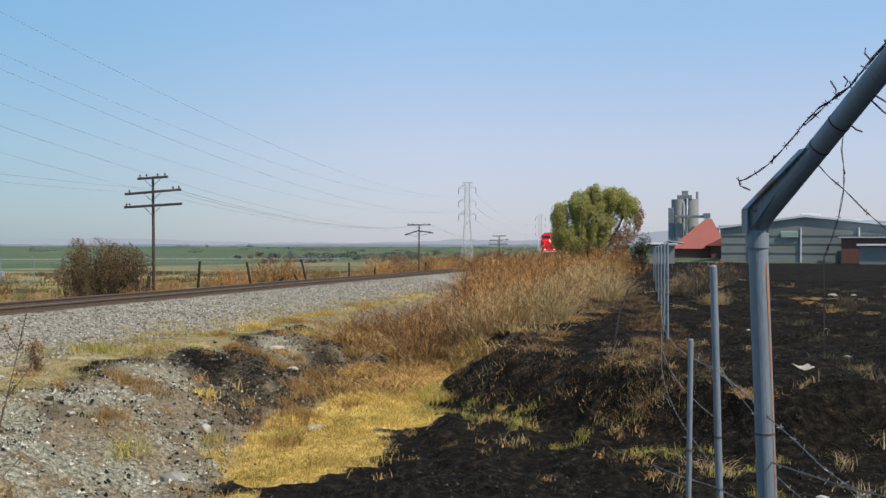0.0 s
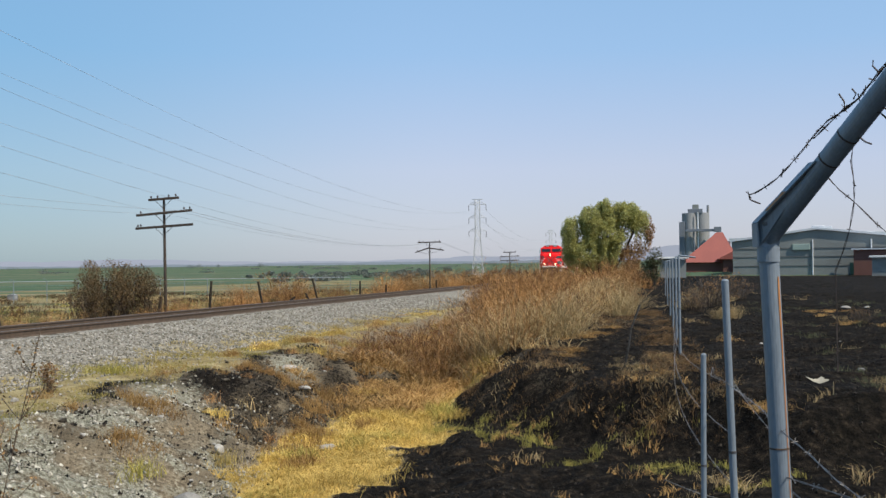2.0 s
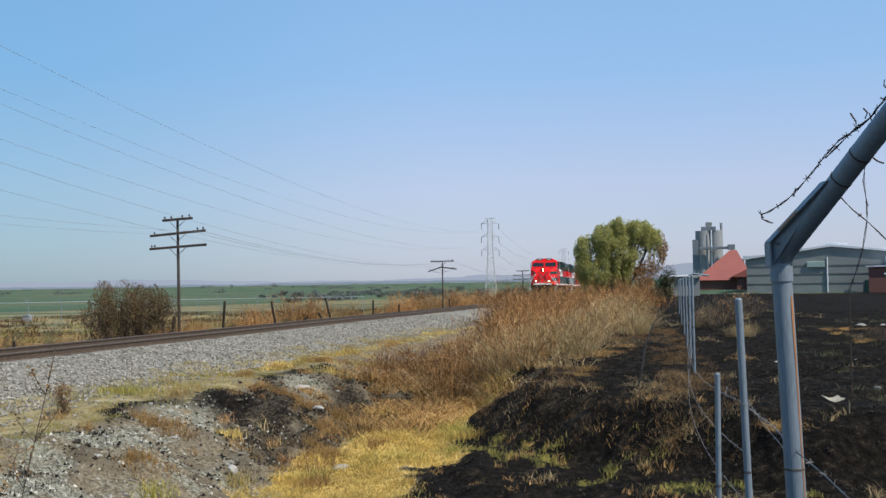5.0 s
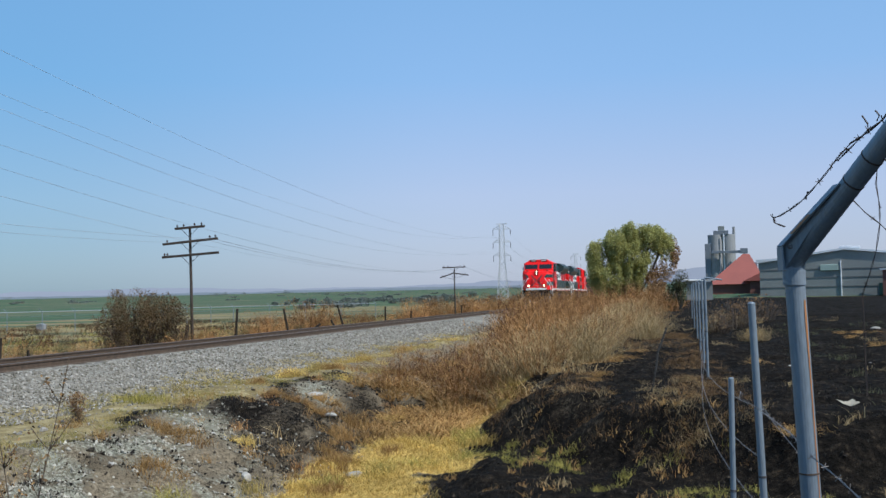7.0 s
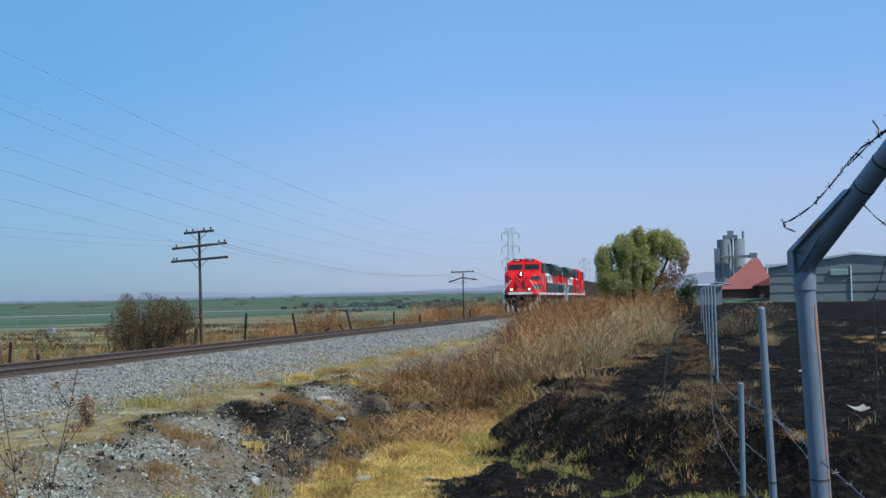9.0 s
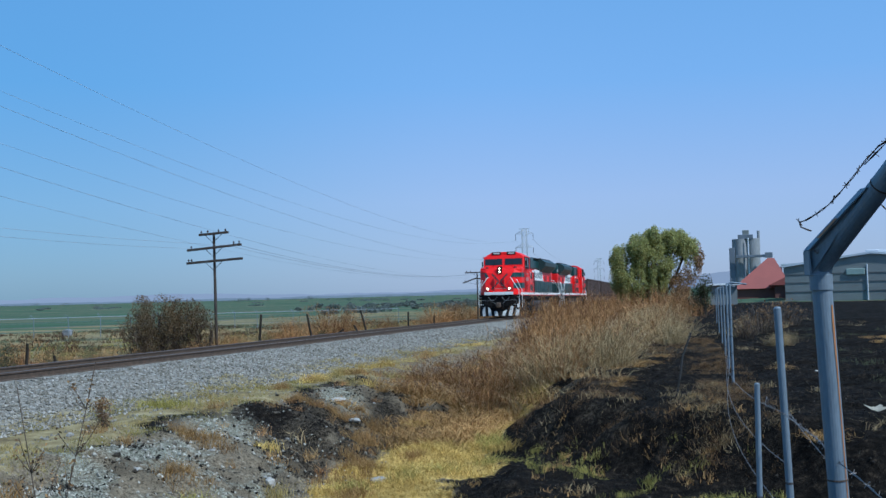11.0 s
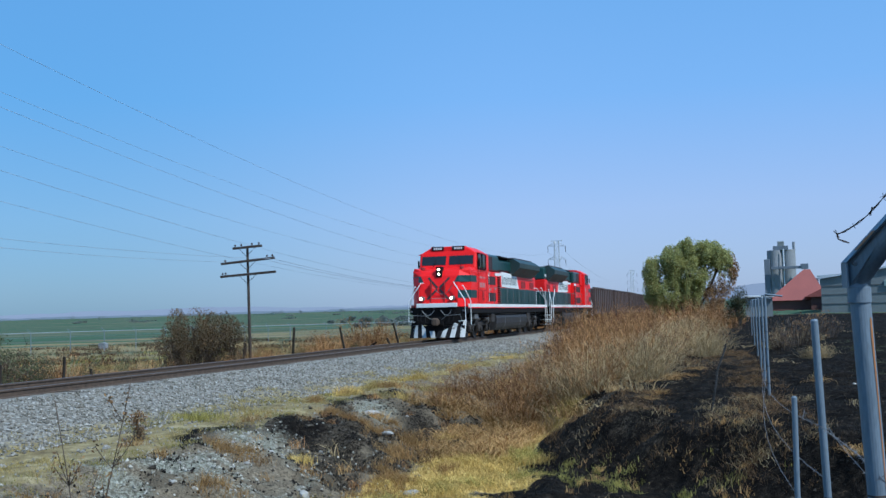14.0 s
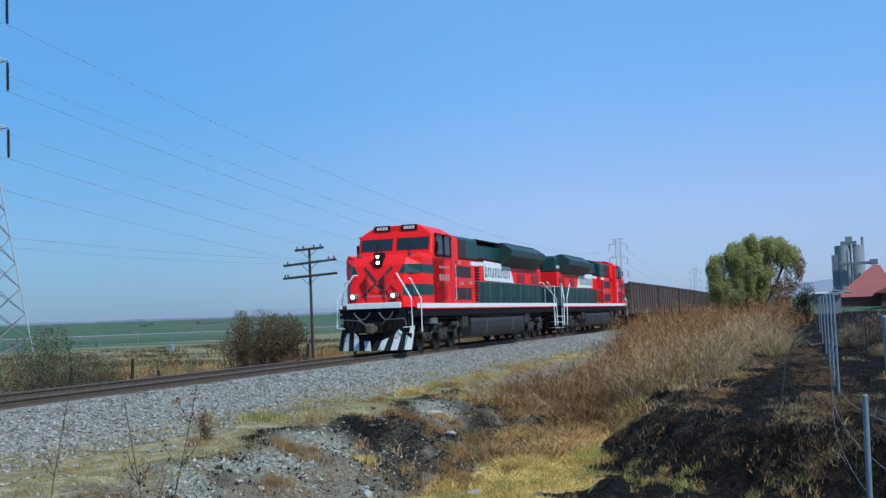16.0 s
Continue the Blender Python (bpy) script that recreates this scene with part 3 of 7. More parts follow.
def rail_mesh(side, outline):
    ys = np.concatenate([np.arange(-25, 200, 2.0), np.arange(200, 420, 10.0)])
    verts, faces = [], []
    n = len(outline)
    for y in ys:
        x, z = float(track_x(y)), float(rail_z(y))
        slope = float(track_x(y + 0.5) - track_x(y - 0.5))
        k = 1 / math.hypot(1, slope)
        for a, b in outline:
            o = side * 0.7525 + a
            verts.append((x + o * k, y - o * slope * k, z + b))
    for i in range(len(ys) - 1):
        for j in range(n):
            faces.append((i * n + j, i * n + (j + 1) % n, (i + 1) * n + (j + 1) % n, (i + 1) * n + j))
    faces.append(tuple(range(n))[::-1])
    return verts, faces


def build_track():
    track = thing("railway_track", "single railway track with rusty rails on timber ties", "railway track", kind="structure")
    body = [(-0.07, -0.172), (0.07, -0.172), (0.07, -0.160), (0.012, -0.140), (0.012, -0.045), (0.036, -0.038), (0.036, -0.008), (-0.036, -0.008), (-0.036, -0.038), (-0.012, -0.045), (-0.012, -0.140), (-0.07, -0.160)]
    head = [(-0.034, -0.0075), (0.034, -0.0075), (0.030, 0.0), (-0.030, 0.0)]
    for side in (-1, 1):
        rail = mesh_np("rail", *rail_mesh(side, body), RUST, track)
        mesh_np("rail_head", *rail_mesh(side, head), RAIL_TOP, rail)
    bm = box(B(), -1.3, 1.3, -0.115, 0.115, -0.36, -0.175, 0.015)
    first = part("tie", bm, TIE, track)
    far = B()
    y = 6.0
    count = 0
    while y < 330:
        x, z = float(track_x(y)), float(rail_z(y))
        slope = float(track_x(y + 0.5) - track_x(y - 0.5))
        m = pose(x, y, z, 0, 0, -math.degrees(math.atan(slope)) + random.uniform(-0.8, 0.8))
        if count < 290:
            ob = first if count == 0 else new("tie", first.data)
            ob.parent = track
            ob.matrix_basis = m
        else:
            box(far, -1.3, 1.3, -0.115, 0.115, -0.36, -0.175, 0, m)
        count += 1
        y += 0.56
    tagged(part("far_ties", far, TIE, track), kind="stuff")


build_track()


# ---- telegraph poles, pylons and their wires ----


def sag(p, q, drop, n=24):
    p, q = Vector(p), Vector(q)
    return [p.lerp(q, k / n) - Vector((0, 0, 4 * drop * (k / n) * (1 - k / n))) for k in range(n + 1)]


def wire(name, label, p, q, drop, r, material=None, group="overhead wires"):
    ob = part(name, pipe(B(), sag(p, q, drop), r, 4), material or CABLE)
    return tagged(ob, label, "cable", group)


def telegraph_pole(x, y, top, arms, lean=0.0, roll=0.0, label=""):
    base = ground_z(x, y, 0) - 0.3
    h = top - base
    turn = -math.degrees(math.atan(float(track_x(y + 1) - track_x(y - 1)) / 2))
    pole = thing("telegraph_pole", label or "dark weathered wooden telegraph pole with crossarms", "telegraph pole", "telegraph poles along the track", pose(x, y, base, 0, lean, turn))
    part("pole", tube(B(), (0, 0, 0), (0, 0, h), 0.078, 0.055, 12), POLE_WOOD, pole)
    for z, half, shift, tilt, pins in arms:
        bm = B()
        m = Matrix.Translation((shift, -0.13, h - z)) @ pose(0, 0, 0, 0, -tilt, 0)
        box(bm, -half, half, -0.045, 0.045, -0.055, 0.055, 0.012, m)
        arm = part("crossarm", bm, POLE_WOOD, pole)
        for px in pins:
            bi = B()
            tube(bi, m @ Vector((px, 0, 0.05)), m @ Vector((px, 0, 0.09)), 0.018, 0.018, 6)
            tube(bi, m @ Vector((px, 0, 0.09)), m @ Vector((px, 0, 0.13)), 0.045, 0.05, 8)
            tube(bi, m @ Vector((px, 0, 0.13)), m @ Vector((px, 0, 0.18)), 0.04, 0.02, 8)
            part("insulator", bi, INSULATOR, arm)
        for s in (-1, 1):
            bb = B()
            tube(bb, m @ Vector((s * 0.42, -0.02, -0.05)), (0, -0.12, h - z - 0.42), 0.013, 0.013, 5)
            part("brace", bb, POLE_WOOD, arm)
    return pole, (Vector((x, y, base)), h)


P1 = (-13.14, 46.75)
telegraph_pole(*P1, 4.72, [(0.04, 0.75, 0.06, 2.4, (-0.62, -0.3, 0.25, 0.6)), (0.68, 1.38, 0.06, 3.4, (-1.15, 1.0, 1.28)), (1.30, 1.42, 0.06, 2.4, (-1.3, -1.15))], lean=-0.6)
P1S = B()
tube(P1S, (0, 0, -0.3), (0.16, 0.05, 1.25), 0.085, 0.075, 9)
stub = tagged(part("pole_stub", P1S, POLE_WOOD), "short dark timber stub propped against the telegraph pole", "post")
stub.matrix_basis = pose(P1[0] - 0.32, P1[1] - 0.25, ground_z(P1[0] - 0.32, P1[1] - 0.25, 0))
P2 = (-2.34, 99.5)
telegraph_pole(*P2, 3.72, [(0.05, 1.15, 0.0, 0.5, (-1.0, -0.6, 0.6, 1.0)), (0.80, 0.75, -0.68, 18.0, (-0.5,)), (0.72, 0.75, 0.68, -9.0, (0.4,))], label="dark wooden telegraph pole with drooping crossarms")
P3 = (8.15, 150.0)
telegraph_pole(*P3, 3.2, [(0.06, 0.95, 0.0, 1.0, (-0.8, 0.8)), (0.66, 1.40, 0.0, 1.5, (-1.2, 1.2)), (1.25, 1.40, 0.0, 1.0, ())])
P0 = (-22.2, -4.0)
for k, (ox, z1, z0) in enumerate(((1.2, 4.10, 4.9), (1.0, 4.02, 4.8))):
    wire("telegraph_wire", "thin dark telegraph wire sagging between poles", (P1[0] + ox, P1[1] - 0.2, z1), (P2[0] + 0.9, P2[1], 3.75), 0.9, 0.010)
    wire("telegraph_wire", "thin dark telegraph wire sagging between poles", (P2[0] + 0.9, P2[1], 3.75), (P3[0] + 1.0, P3[1], 2.65), 0.8, 0.012)
    wire("telegraph_wire", "thin dark telegraph wire sagging between poles", (P1[0] + ox - 2.0 * k, P1[1] - 0.2, z1), (P0[0], P0[1], z0 + 1), 0.8, 0.006)


def lattice(legs, braces, z0, z1, w0, w1, bays, r):
    """Four legs, with long diagonals that cross from leg to leg over two bays."""
    def corner(k, b):
        b = max(0, min(bays, b))
        w = w0 + (w1 - w0) * b / bays
        return Vector((w * (1, 1, -1, -1)[k % 4], w * (1, -1, -1, 1)[k % 4], z0 + (z1 - z0) * b / bays))
    for k in range(4):
        tube(legs, corner(k, 0), corner(k, bays), r, r, 4)
    for b in range(1, bays + 2):
        for k in range(4):
            tube(braces, corner(k, b), corner(k + 1, b - 2), r * 0.8, r * 0.8, 3)
            tube(braces, corner(k + 1, b), corner(k, b - 2), r * 0.6, r * 0.6, 3)


LINE_TURN = -math.degrees(math.atan2(57.0, 312.0))
ARM_Z, ARM_HALF = (17.6, 22.6, 27.6), 4.3


def pylon(x, y, base, thick=1.0, half=ARM_HALF, foot=3.5, waist=1.62, neck=0.85, diagonals=BRACING):
    t = thing("pylon", "grey steel lattice pylon with three pairs of arms", "pylon", "pylons of the power line", pose(x, y, base, 0, 0, LINE_TURN))
    for name, z0, z1, w0, w1, bays, r in (("lower_body", 0, 15.5, foot, waist, 8, 0.055), ("upper_body", 15.5, 29.5, waist, neck, 9, 0.05)):
        bm, bb = B(), B()
        lattice(bm, bb, z0, z1, w0, w1, bays, r * thick)
        body = part(name, bm, LATTICE, t)
        part("bracing", bb, diagonals, body)
    part("top_beam", box(B(), -half * 0.62, half * 0.62, -0.12, 0.12, 29.4, 29.65), LATTICE, t)
    for z in ARM_Z:
        for s in (-1, 1):
            bm = B()
            tip = Vector((s * half, 0, z))
            for yy in (-0.9, 0.9):
                tube(bm, (s * 0.9, yy, z), tip, 0.05 * thick, 0.05 * thick, 4)
                tube(bm, (s * 0.9, yy, z + 1.3), tip, 0.04 * thick, 0.04 * thick, 4)
                for k in (0.3, 0.6):
                    tube(bm, Vector((s * 0.9, yy, z)).lerp(tip, k), Vector((s * 0.9, yy, z + 1.3)).lerp(tip, k), 0.03 * thick, 0.03 * thick, 3)
            arm = part("arm", bm, LATTICE, t)
            bi = B()
            tube(bi, tip, tip - Vector((0, 0, 2.3)), 0.03, 0.03, 5)
            for k in range(12):
                tube(bi, tip - Vector((0, 0, 0.2 + k * 0.17)), tip - Vector((0, 0, 0.372 + k * 0.17)), 0.13, 0.05, 8)
            part("insulator_string", bi, INSULATOR, arm)
    return t


PYLONS = [(-46.5, 70.5, -1.4), (9.0, 387.0, -3.95), (66.0, 700.0, -6.2)]
pylon(*PYLONS[0])
# haze is put into the far pylons' colour: their bracing takes the pale steel
for spot in PYLONS[1:]:
    pylon(*spot, 1.15, 3.3, 2.1, 0.98, 0.85, LATTICE)


def arm_tip(k, s, z):
    px, py, pz = PYLONS[k]
    return pose(px, py, pz, 0, 0, LINE_TURN) @ Vector((s * (3.3 if k else ARM_HALF), 0, z - 2.3))


for z in ARM_Z:
    for s in (-1, 1):
        for k in (0, 1):
            wire("conductor", "thin grey power line conductor between pylons", arm_tip(k, s, z), arm_tip(k + 1, s, z), 7.0, 0.017 if k == 0 else 0.03, group="power line conductors")
        a = arm_tip(0, s, z)
        wire("conductor", "thin grey power line conductor between pylons", a, a + Vector((-57, -312, 2)), 7.0, 0.022, group="power line conductors")


# ---- the pipe fence ----


def barbed(name, label, pts, r=0.0016, barb=0.016, every=0.11, material=None, group="barbed wires"):
    """Two twisted strands with a four-point barb every so often."""
    bm = B()
    fine = []
    for a, b in zip(pts, pts[1:]):
        a, b = Vector(a), Vector(b)
        n = max(2, int((b - a).length / 0.06))
        fine += [a.lerp(b, k / n) for k in range(n)]
    fine.append(Vector(pts[-1]))
    for ph in (0, math.pi):
        pipe(bm, [p + Vector((0.002 * math.cos(k * 1.3 + ph), 0.002 * math.sin(k * 1.3 + ph), 0.002 * math.sin(k * 1.3 + ph))) for k, p in enumerate(fine)], r, 4)
    run = 0
    for a, b in zip(fine, fine[1:]):
        run += (b - a).length
        if run > every:
            run = 0
            for q in range(2):
                v = Vector((random.uniform(-1, 1), random.uniform(-1, 1), random.uniform(-1, 1))).normalized() * barb
                tube(bm, b - v, b + v, r * 0.9, r * 0.9, 3)
    return tagged(part(name, bm, material or WIRE), label, "barbed wire", group)


def fence_post(x, y, base, top, r, lean=(0, 0), label="", arm=None, cap=True):
    h = top - base
    post = thing("fence_post", label, "fence post", "fence posts along the burnt field", pose(x, y, base))
    tip = Vector((lean[0] * h, lean[1] * h, h))
    part("pipe", tube(B(), (0, 0, 0), tip, r, r, 16), GALV, post, smooth=False)
    if cap:
        part("cap", tube(B(), tip, tip + Vector((0, 0, r * 0.5)), r * 1.04, r * 0.6, 16), GALV, post)
    for z in (0.55, 0.9, 1.25, 1.6):
        if z < h - 0.1:
            c = Vector((lean[0] * z, lean[1] * z, z))
            bm = B()
            for k in range(2):
                tube(bm, c + Vector((0, 0, k * 0.008)), c + Vector((0, 0, k * 0.008 + 0.005)), r * 1.10, r * 1.10, 12)
            part("wire_tie", bm, WIRE_DARK, post)
    if arm:
        bm = B()
        pipe(bm, [tip, tip + Vector((0.0, 0, 0.05)), tip + Vector(arm)], r * 0.7, 8)
        part("arm", bm, GALV, post)
    return post


# the end post with its outrigger arm
POST1 = Vector((1.268, 3.83, -0.95))


def build_end_post():
    post = thing("end_post", "thick grey galvanised end post with rust streaks and slanted arm", "fence post", "fence posts along the burnt field", pose(*POST1))
    tip = Vector((-0.102, 0.0, 2.59))
    r = 0.0355
    part("pipe", tube(B(), (0, 0, 0), tip, r, r, 24), GALV, post, smooth=False)
    bm = tube(B(), tip - Vector((0, 0, 0.055)), tip + Vector((0, 0, 0.0)), r * 1.14, r * 1.14, 24)
    part("collar", bm, GALV, post)
    root = tip + Vector((0.005, 0.02, 0.035))
    end = root + Vector((0.242, -0.60, 0.515)) * 1.4
    part("arm", tube(B(), root, end, r * 1.08, r * 1.08, 24), GALV, post, "grey galvanised pipe arm slanting outwards")
    # folded bracket that clasps the foot of the arm
    way = (end - root).normalized()
    side = Vector((-way.z, 0, way.x)).normalized()
    bm = B()
    a, w = root - way * 0.06, r * 1.2
    for yy in (1,):
        o = Vector((0, -yy * r * 0.25, 0))
        plate_pts = [tip + Vector((-0.036, 0, 0.0)) + o, tip + Vector((0.036, 0, 0.0)) + o, root + way * 0.06 - side * r * 0.6 + o * 0.99, root + way * 0.38 + side * r * 0.95 + o * 0.99, tip + Vector((-0.042, 0, 0.088)) + o]
        va = [bm.verts.new(p) for p in plate_pts]
        vb = [bm.verts.new(p + Vector((0, yy * 0.004, 0))) for p in plate_pts]
        bm.faces.new(va)
        bm.faces.new(vb[::-1])
        for k in range(5):
            bm.faces.new((va[k], va[(k + 1) % 5], vb[(k + 1) % 5], vb[k]))
    near, back = Vector((0, -r * 0.75, 0)), Vector((0, r * 1.12, 0))
    edge = [tip + Vector((-0.042, 0, 0.0)), tip + Vector((-0.044, 0, 0.088)), root + way * 0.38 + side * r * 1.06]
    for p0, p1 in zip(edge, edge[1:]):
        lift = Vector((-(p1 - p0).z, 0, (p1 - p0).x)).normalized() * 0.005
        quad = [p0 + near, p1 + near, p1 + back, p0 + back]
        va = [bm.verts.new(p) for p in quad]
        vb = [bm.verts.new(p + lift) for p in quad]
        bm.faces.new(va)
        bm.faces.new(vb[::-1])
        for k in range(4):
            bm.faces.new((va[k], va[(k + 1) % 4], vb[(k + 1) % 4], vb[k]))
    bmesh.ops.recalc_face_normals(bm, faces=bm.faces[:])
    part("bracket", bm, GALV, post, "folded steel bracket")
    bm = B()
    p0, p1 = edge[1].lerp(edge[2], 0.20), edge[1].lerp(edge[2], 0.52)
    lift = Vector((-(p1 - p0).z, 0, (p1 - p0).x)).normalized() * 0.0065
    n = 8
    rows = []
    for k in range(n + 1):
        q = p0.lerp(p1, k / n) + lift
        w0 = 0.5 + 0.5 * noise.noise(Vector((k * 0.9, 3.1, 0)))
        rows.append((bm.verts.new(q + near * (1.02 + 0.0 * w0)), bm.verts.new(q + near * (0.1 - 0.9 * w0))))
    for a0, b0 in zip(rows, rows[1:]):
        bm.faces.new((a0[0], a0[1], b0[1], b0[0]))
    part("rust_patch", bm, RUST_RUN, post, "orange rust flaking along the bracket edge")
    bm = tube(B(), tip + Vector((-0.022, -r * 1.4, 0.085)), tip + Vector((-0.022, r * 1.4, 0.085)), 0.008, 0.008, 8)
    part("bolt", bm, GREY_METAL, post)
    for k in (0.36, 0.46):
        c = root.lerp(end, k)
        part("wire_tie", tube(B(), c - way * 0.003, c + way * 0.003, r * 1.12, r * 1.12, 16), WIRE_DARK, post)
    # rust run down the pipe
    bm = B()
    w = Vector((0.012, 0, 0))
    c = Vector((0.0225, -0.0295, 0))
    pts = [(tip * (z / 2.59) + c + Vector((0, 0, 0)), wd) for z, wd in ((0.05, 0.0025), (1.0, 0.003), (1.7, 0.003), (2.2, 0.004), (2.42, 0.007), (2.48, 0.005))]
    rows = []
    for p, wd in pts:
        rows.append((bm.verts.new(p + Vector((-wd * 0.8, -wd * 0.6, 0))), bm.verts.new(p + Vector((wd * 0.6, wd * 0.8, 0)))))
    for a, b in zip(rows, rows[1:]):
        bm.faces.new((a[0], a[1], b[1], b[0]))
    part("rust_streak", bm, RUST_RUN, post, "orange rust run")
    for z in (1.25, 1.845):
        bm = tube(B(), tip * (z / 2.59), tip * ((z + 0.006) / 2.59), r * 1.06, r * 1.06, 20)
        part("wire_tie", bm, RUST, post)
    return post, POST1 + root, POST1 + end


RUST_RUN = mat("rust_run", (0.36, 0.16, 0.05), (0.24, 0.10, 0.035), rough=0.85, scale=12, bump=0.2)
END_POST, ARM_ROOT, ARM_END = build_end_post()
POST2 = (1.902, 6.95)
fence_post(*POST2, -1.3, 1.455, 0.0245, (-0.029, 0), "thin grey galvanised line post wound with wire")
POST3 = (1.535, 6.5)
fence_post(*POST3, -1.3, 1.0, 0.017, (0.012, 0), "short thin grey steel post")
for k, dist in enumerate((22.0, 26.0, 31.0, 37, 46, 58)):
    fx, fy = 1.20 + (dist - 3.8) * 0.192, dist * 0.978
    gz = ground_z(fx, fy, 0)
    fence_post(fx, fy, gz - 0.3, 1.66 - 0.004 * (dist - 22), 0.026, (random.uniform(-0.012, 0.006), 0), "grey galvanised fence post with a bent top arm", (0.34, -0.05, 0.06 if k % 2 else 0.0))

# wires
for k, z in enumerate((0.15, 0.50, 0.85, 1.2)):
    a = Vector((POST2[0] - 0.02, POST2[1], z - 0.1))
    far = Vector((1.20 + 18.2 * 0.192, 21.5, z))
    if k in (0, 1, 2):
        barbed("barbed_wire", "slack grey barbed wire strung along the fence", [a + (far - a) * q - Vector((0.25 * math.sin(q * 3), 0, 1.2 * q * (1 - q))) for q in np.linspace(0, 1, 12)], every=0.3)
SLACK = "slack grey barbed wire hanging between the posts"
barbed("barbed_wire", SLACK, [(1.57, 6.5, 0.94), (1.63, 6.6, 0.86), (1.67, 6.7, 0.90), (1.70, 6.8, 0.84), (1.83, 6.92, 0.764), (1.67, 6.0, 0.81), (1.445, 4.9, 0.89), (1.19, 3.78, 0.965), (1.187, 3.5, 0.94), (1.173, 3.2, 0.91), (1.175, 2.9, 0.89), (1.12, 2.5, 0.9)], every=0.12)
barbed("barbed_wire", SLACK, [(1.852, 6.9, 0.79), (1.837, 6.6, 0.72), (1.82, 6.3, 0.67), (1.81, 6.0, 0.62)], every=0.14)
barbed("barbed_wire", SLACK, [(1.49, 7.4, 0.03), (1.57, 7.2, 0.02), (1.53, 6.5, 0.13), (1.82, 6.92, -0.02), (1.74, 6.0, 0.11), (1.5, 5.0, 0.3), (1.21, 3.80, 0.795), (1.23, 3.4, 0.83), (1.26, 3.2, 0.84), (1.35, 3.0, 0.85)], every=0.14)
barbed("barbed_wire", SLACK, [(1.214, 3.76, 0.755), (1.21, 3.6, 0.747), (1.19, 3.4, 0.754)], every=0.14)
LYING = "rusty barbed wire lying along the post arm"
barbed("barbed_wire", LYING, [(1.162, 3.91, 1.805), (1.137, 3.95, 1.822), (1.134, 3.96, 1.842), (1.153, 3.93, 1.849), (1.176, 3.886, 1.867), (1.202, 3.834, 1.893), (1.228, 3.782, 1.931), (1.258, 3.718, 1.983), (1.28, 3.666, 2.028), (1.307, 3.601, 2.074), (1.337, 3.524, 2.098), (1.36, 3.459, 2.127), (1.37, 3.428, 2.151), (1.392, 3.356, 2.204), (1.43, 3.24, 2.28)], 0.0019, 0.017, 0.07, WIRE_DARK)
barbed("barbed_wire", LYING, [(1.28, 3.66, 2.02), (1.30, 3.61, 2.05), (1.337, 3.52, 2.105), (1.362, 3.455, 2.13), (1.372, 3.42, 2.155), (1.394, 3.35, 2.20), (1.43, 3.24, 2.275)], 0.0019, 0.017, 0.06, WIRE_DARK)
barbed("barbed_wire", "rusty barbed wire dangling from the post arm", [(1.359, 3.505, 1.984), (1.355, 3.515, 1.923), (1.36, 3.503, 1.845), (1.359, 3.505, 1.784), (1.351, 3.528, 1.692), (1.339, 3.562, 1.615), (1.326, 3.596, 1.551), (1.33, 3.6, 1.2)], 0.0014, 0.010, 0.11, WIRE_DARK)
barbed("barbed_wire", "rusty barbed wire slung beneath the post arm", [(1.309, 3.634, 1.89), (1.335, 3.57, 1.83), (1.359, 3.50, 1.784), (1.394, 3.402, 1.704), (1.45, 3.25, 1.60)], 0.0014, 0.010, 0.11, WIRE_DARK)


def loose_end(pts):
    ob = part("wire_end", pipe(B(), pts, 0.0030, 5), WIRE_DARK)
    return tagged(ob, "loose rusty wire end twisted round the post arm", "wire", "wire ends on the arm")


loose_end([(1.325, 3.535, 2.158), (1.334, 3.511, 2.126), (1.334, 3.511, 2.093)])
loose_end([(1.379, 3.377, 2.241), (1.378, 3.379, 2.223), (1.386, 3.354, 2.198)])
loose_end([(1.347, 3.475, 2.164), (1.353, 3.457, 2.146), (1.349, 3.47, 2.129)])
loose_end([(1.372, 3.35, 2.07), (1.38, 3.326, 2.06), (1.395, 3.274, 2.018), (1.408, 3.222, 1.992)])
loose_end([(1.34, 3.45, 2.01), (1.348, 3.429, 1.998), (1.358, 3.398, 1.976), (1.367, 3.372, 1.966)])
loose_end([(1.382, 3.34, 2.085), (1.391, 3.315, 2.073), (1.405, 3.263, 2.044)])

# leaning wooden posts and a pipe-topped mesh fence beyond the track


def old_post(x, y, h, lean, r=0.07):
    ob = part("wooden_post", tube(B(), (0, 0, -0.3), (lean * h, 0, h), r, r * 0.85, 8), POST_WOOD)
    ob.matrix_basis = pose(x, y, ground_z(x, y, 0))
    return tagged(ob, "dark weathered wooden fence post, leaning" if abs(lean) > 0.08 else "dark weathered wooden fence post", "fence post", "wooden posts beyond the track")


def on_line(bearing, d):
    """The place on a line beside the track, d metres off, that lies at a bearing."""
    y = 20.0
    s = math.tan(radians(bearing))
    for k in range(60):
        y = y - (float(track_x(y)) + d / SLANT - s * y) / (0.19 - s)
    return s * y, y


for bearing, h, lean in ((-13.47, 1.75, 0.08), (-10.43, 1.65, -0.22), (-7.40, 1.75, -0.29), (-5.25, 1.5, 0.02), (-3.8, 1.1, 0.0), (-14.41, 0.45, 0.0), (-23.83, 0.75, -0.12), (-25.38, 1.2, 0.07), (-28.4, 1.1, 0.05), (-1.0, 1.3, 0.0)):
    fx, fy = on_line(bearing, -4.9)
    old_post(fx, fy, h, lean, 0.065 if bearing > -15 else 0.055)


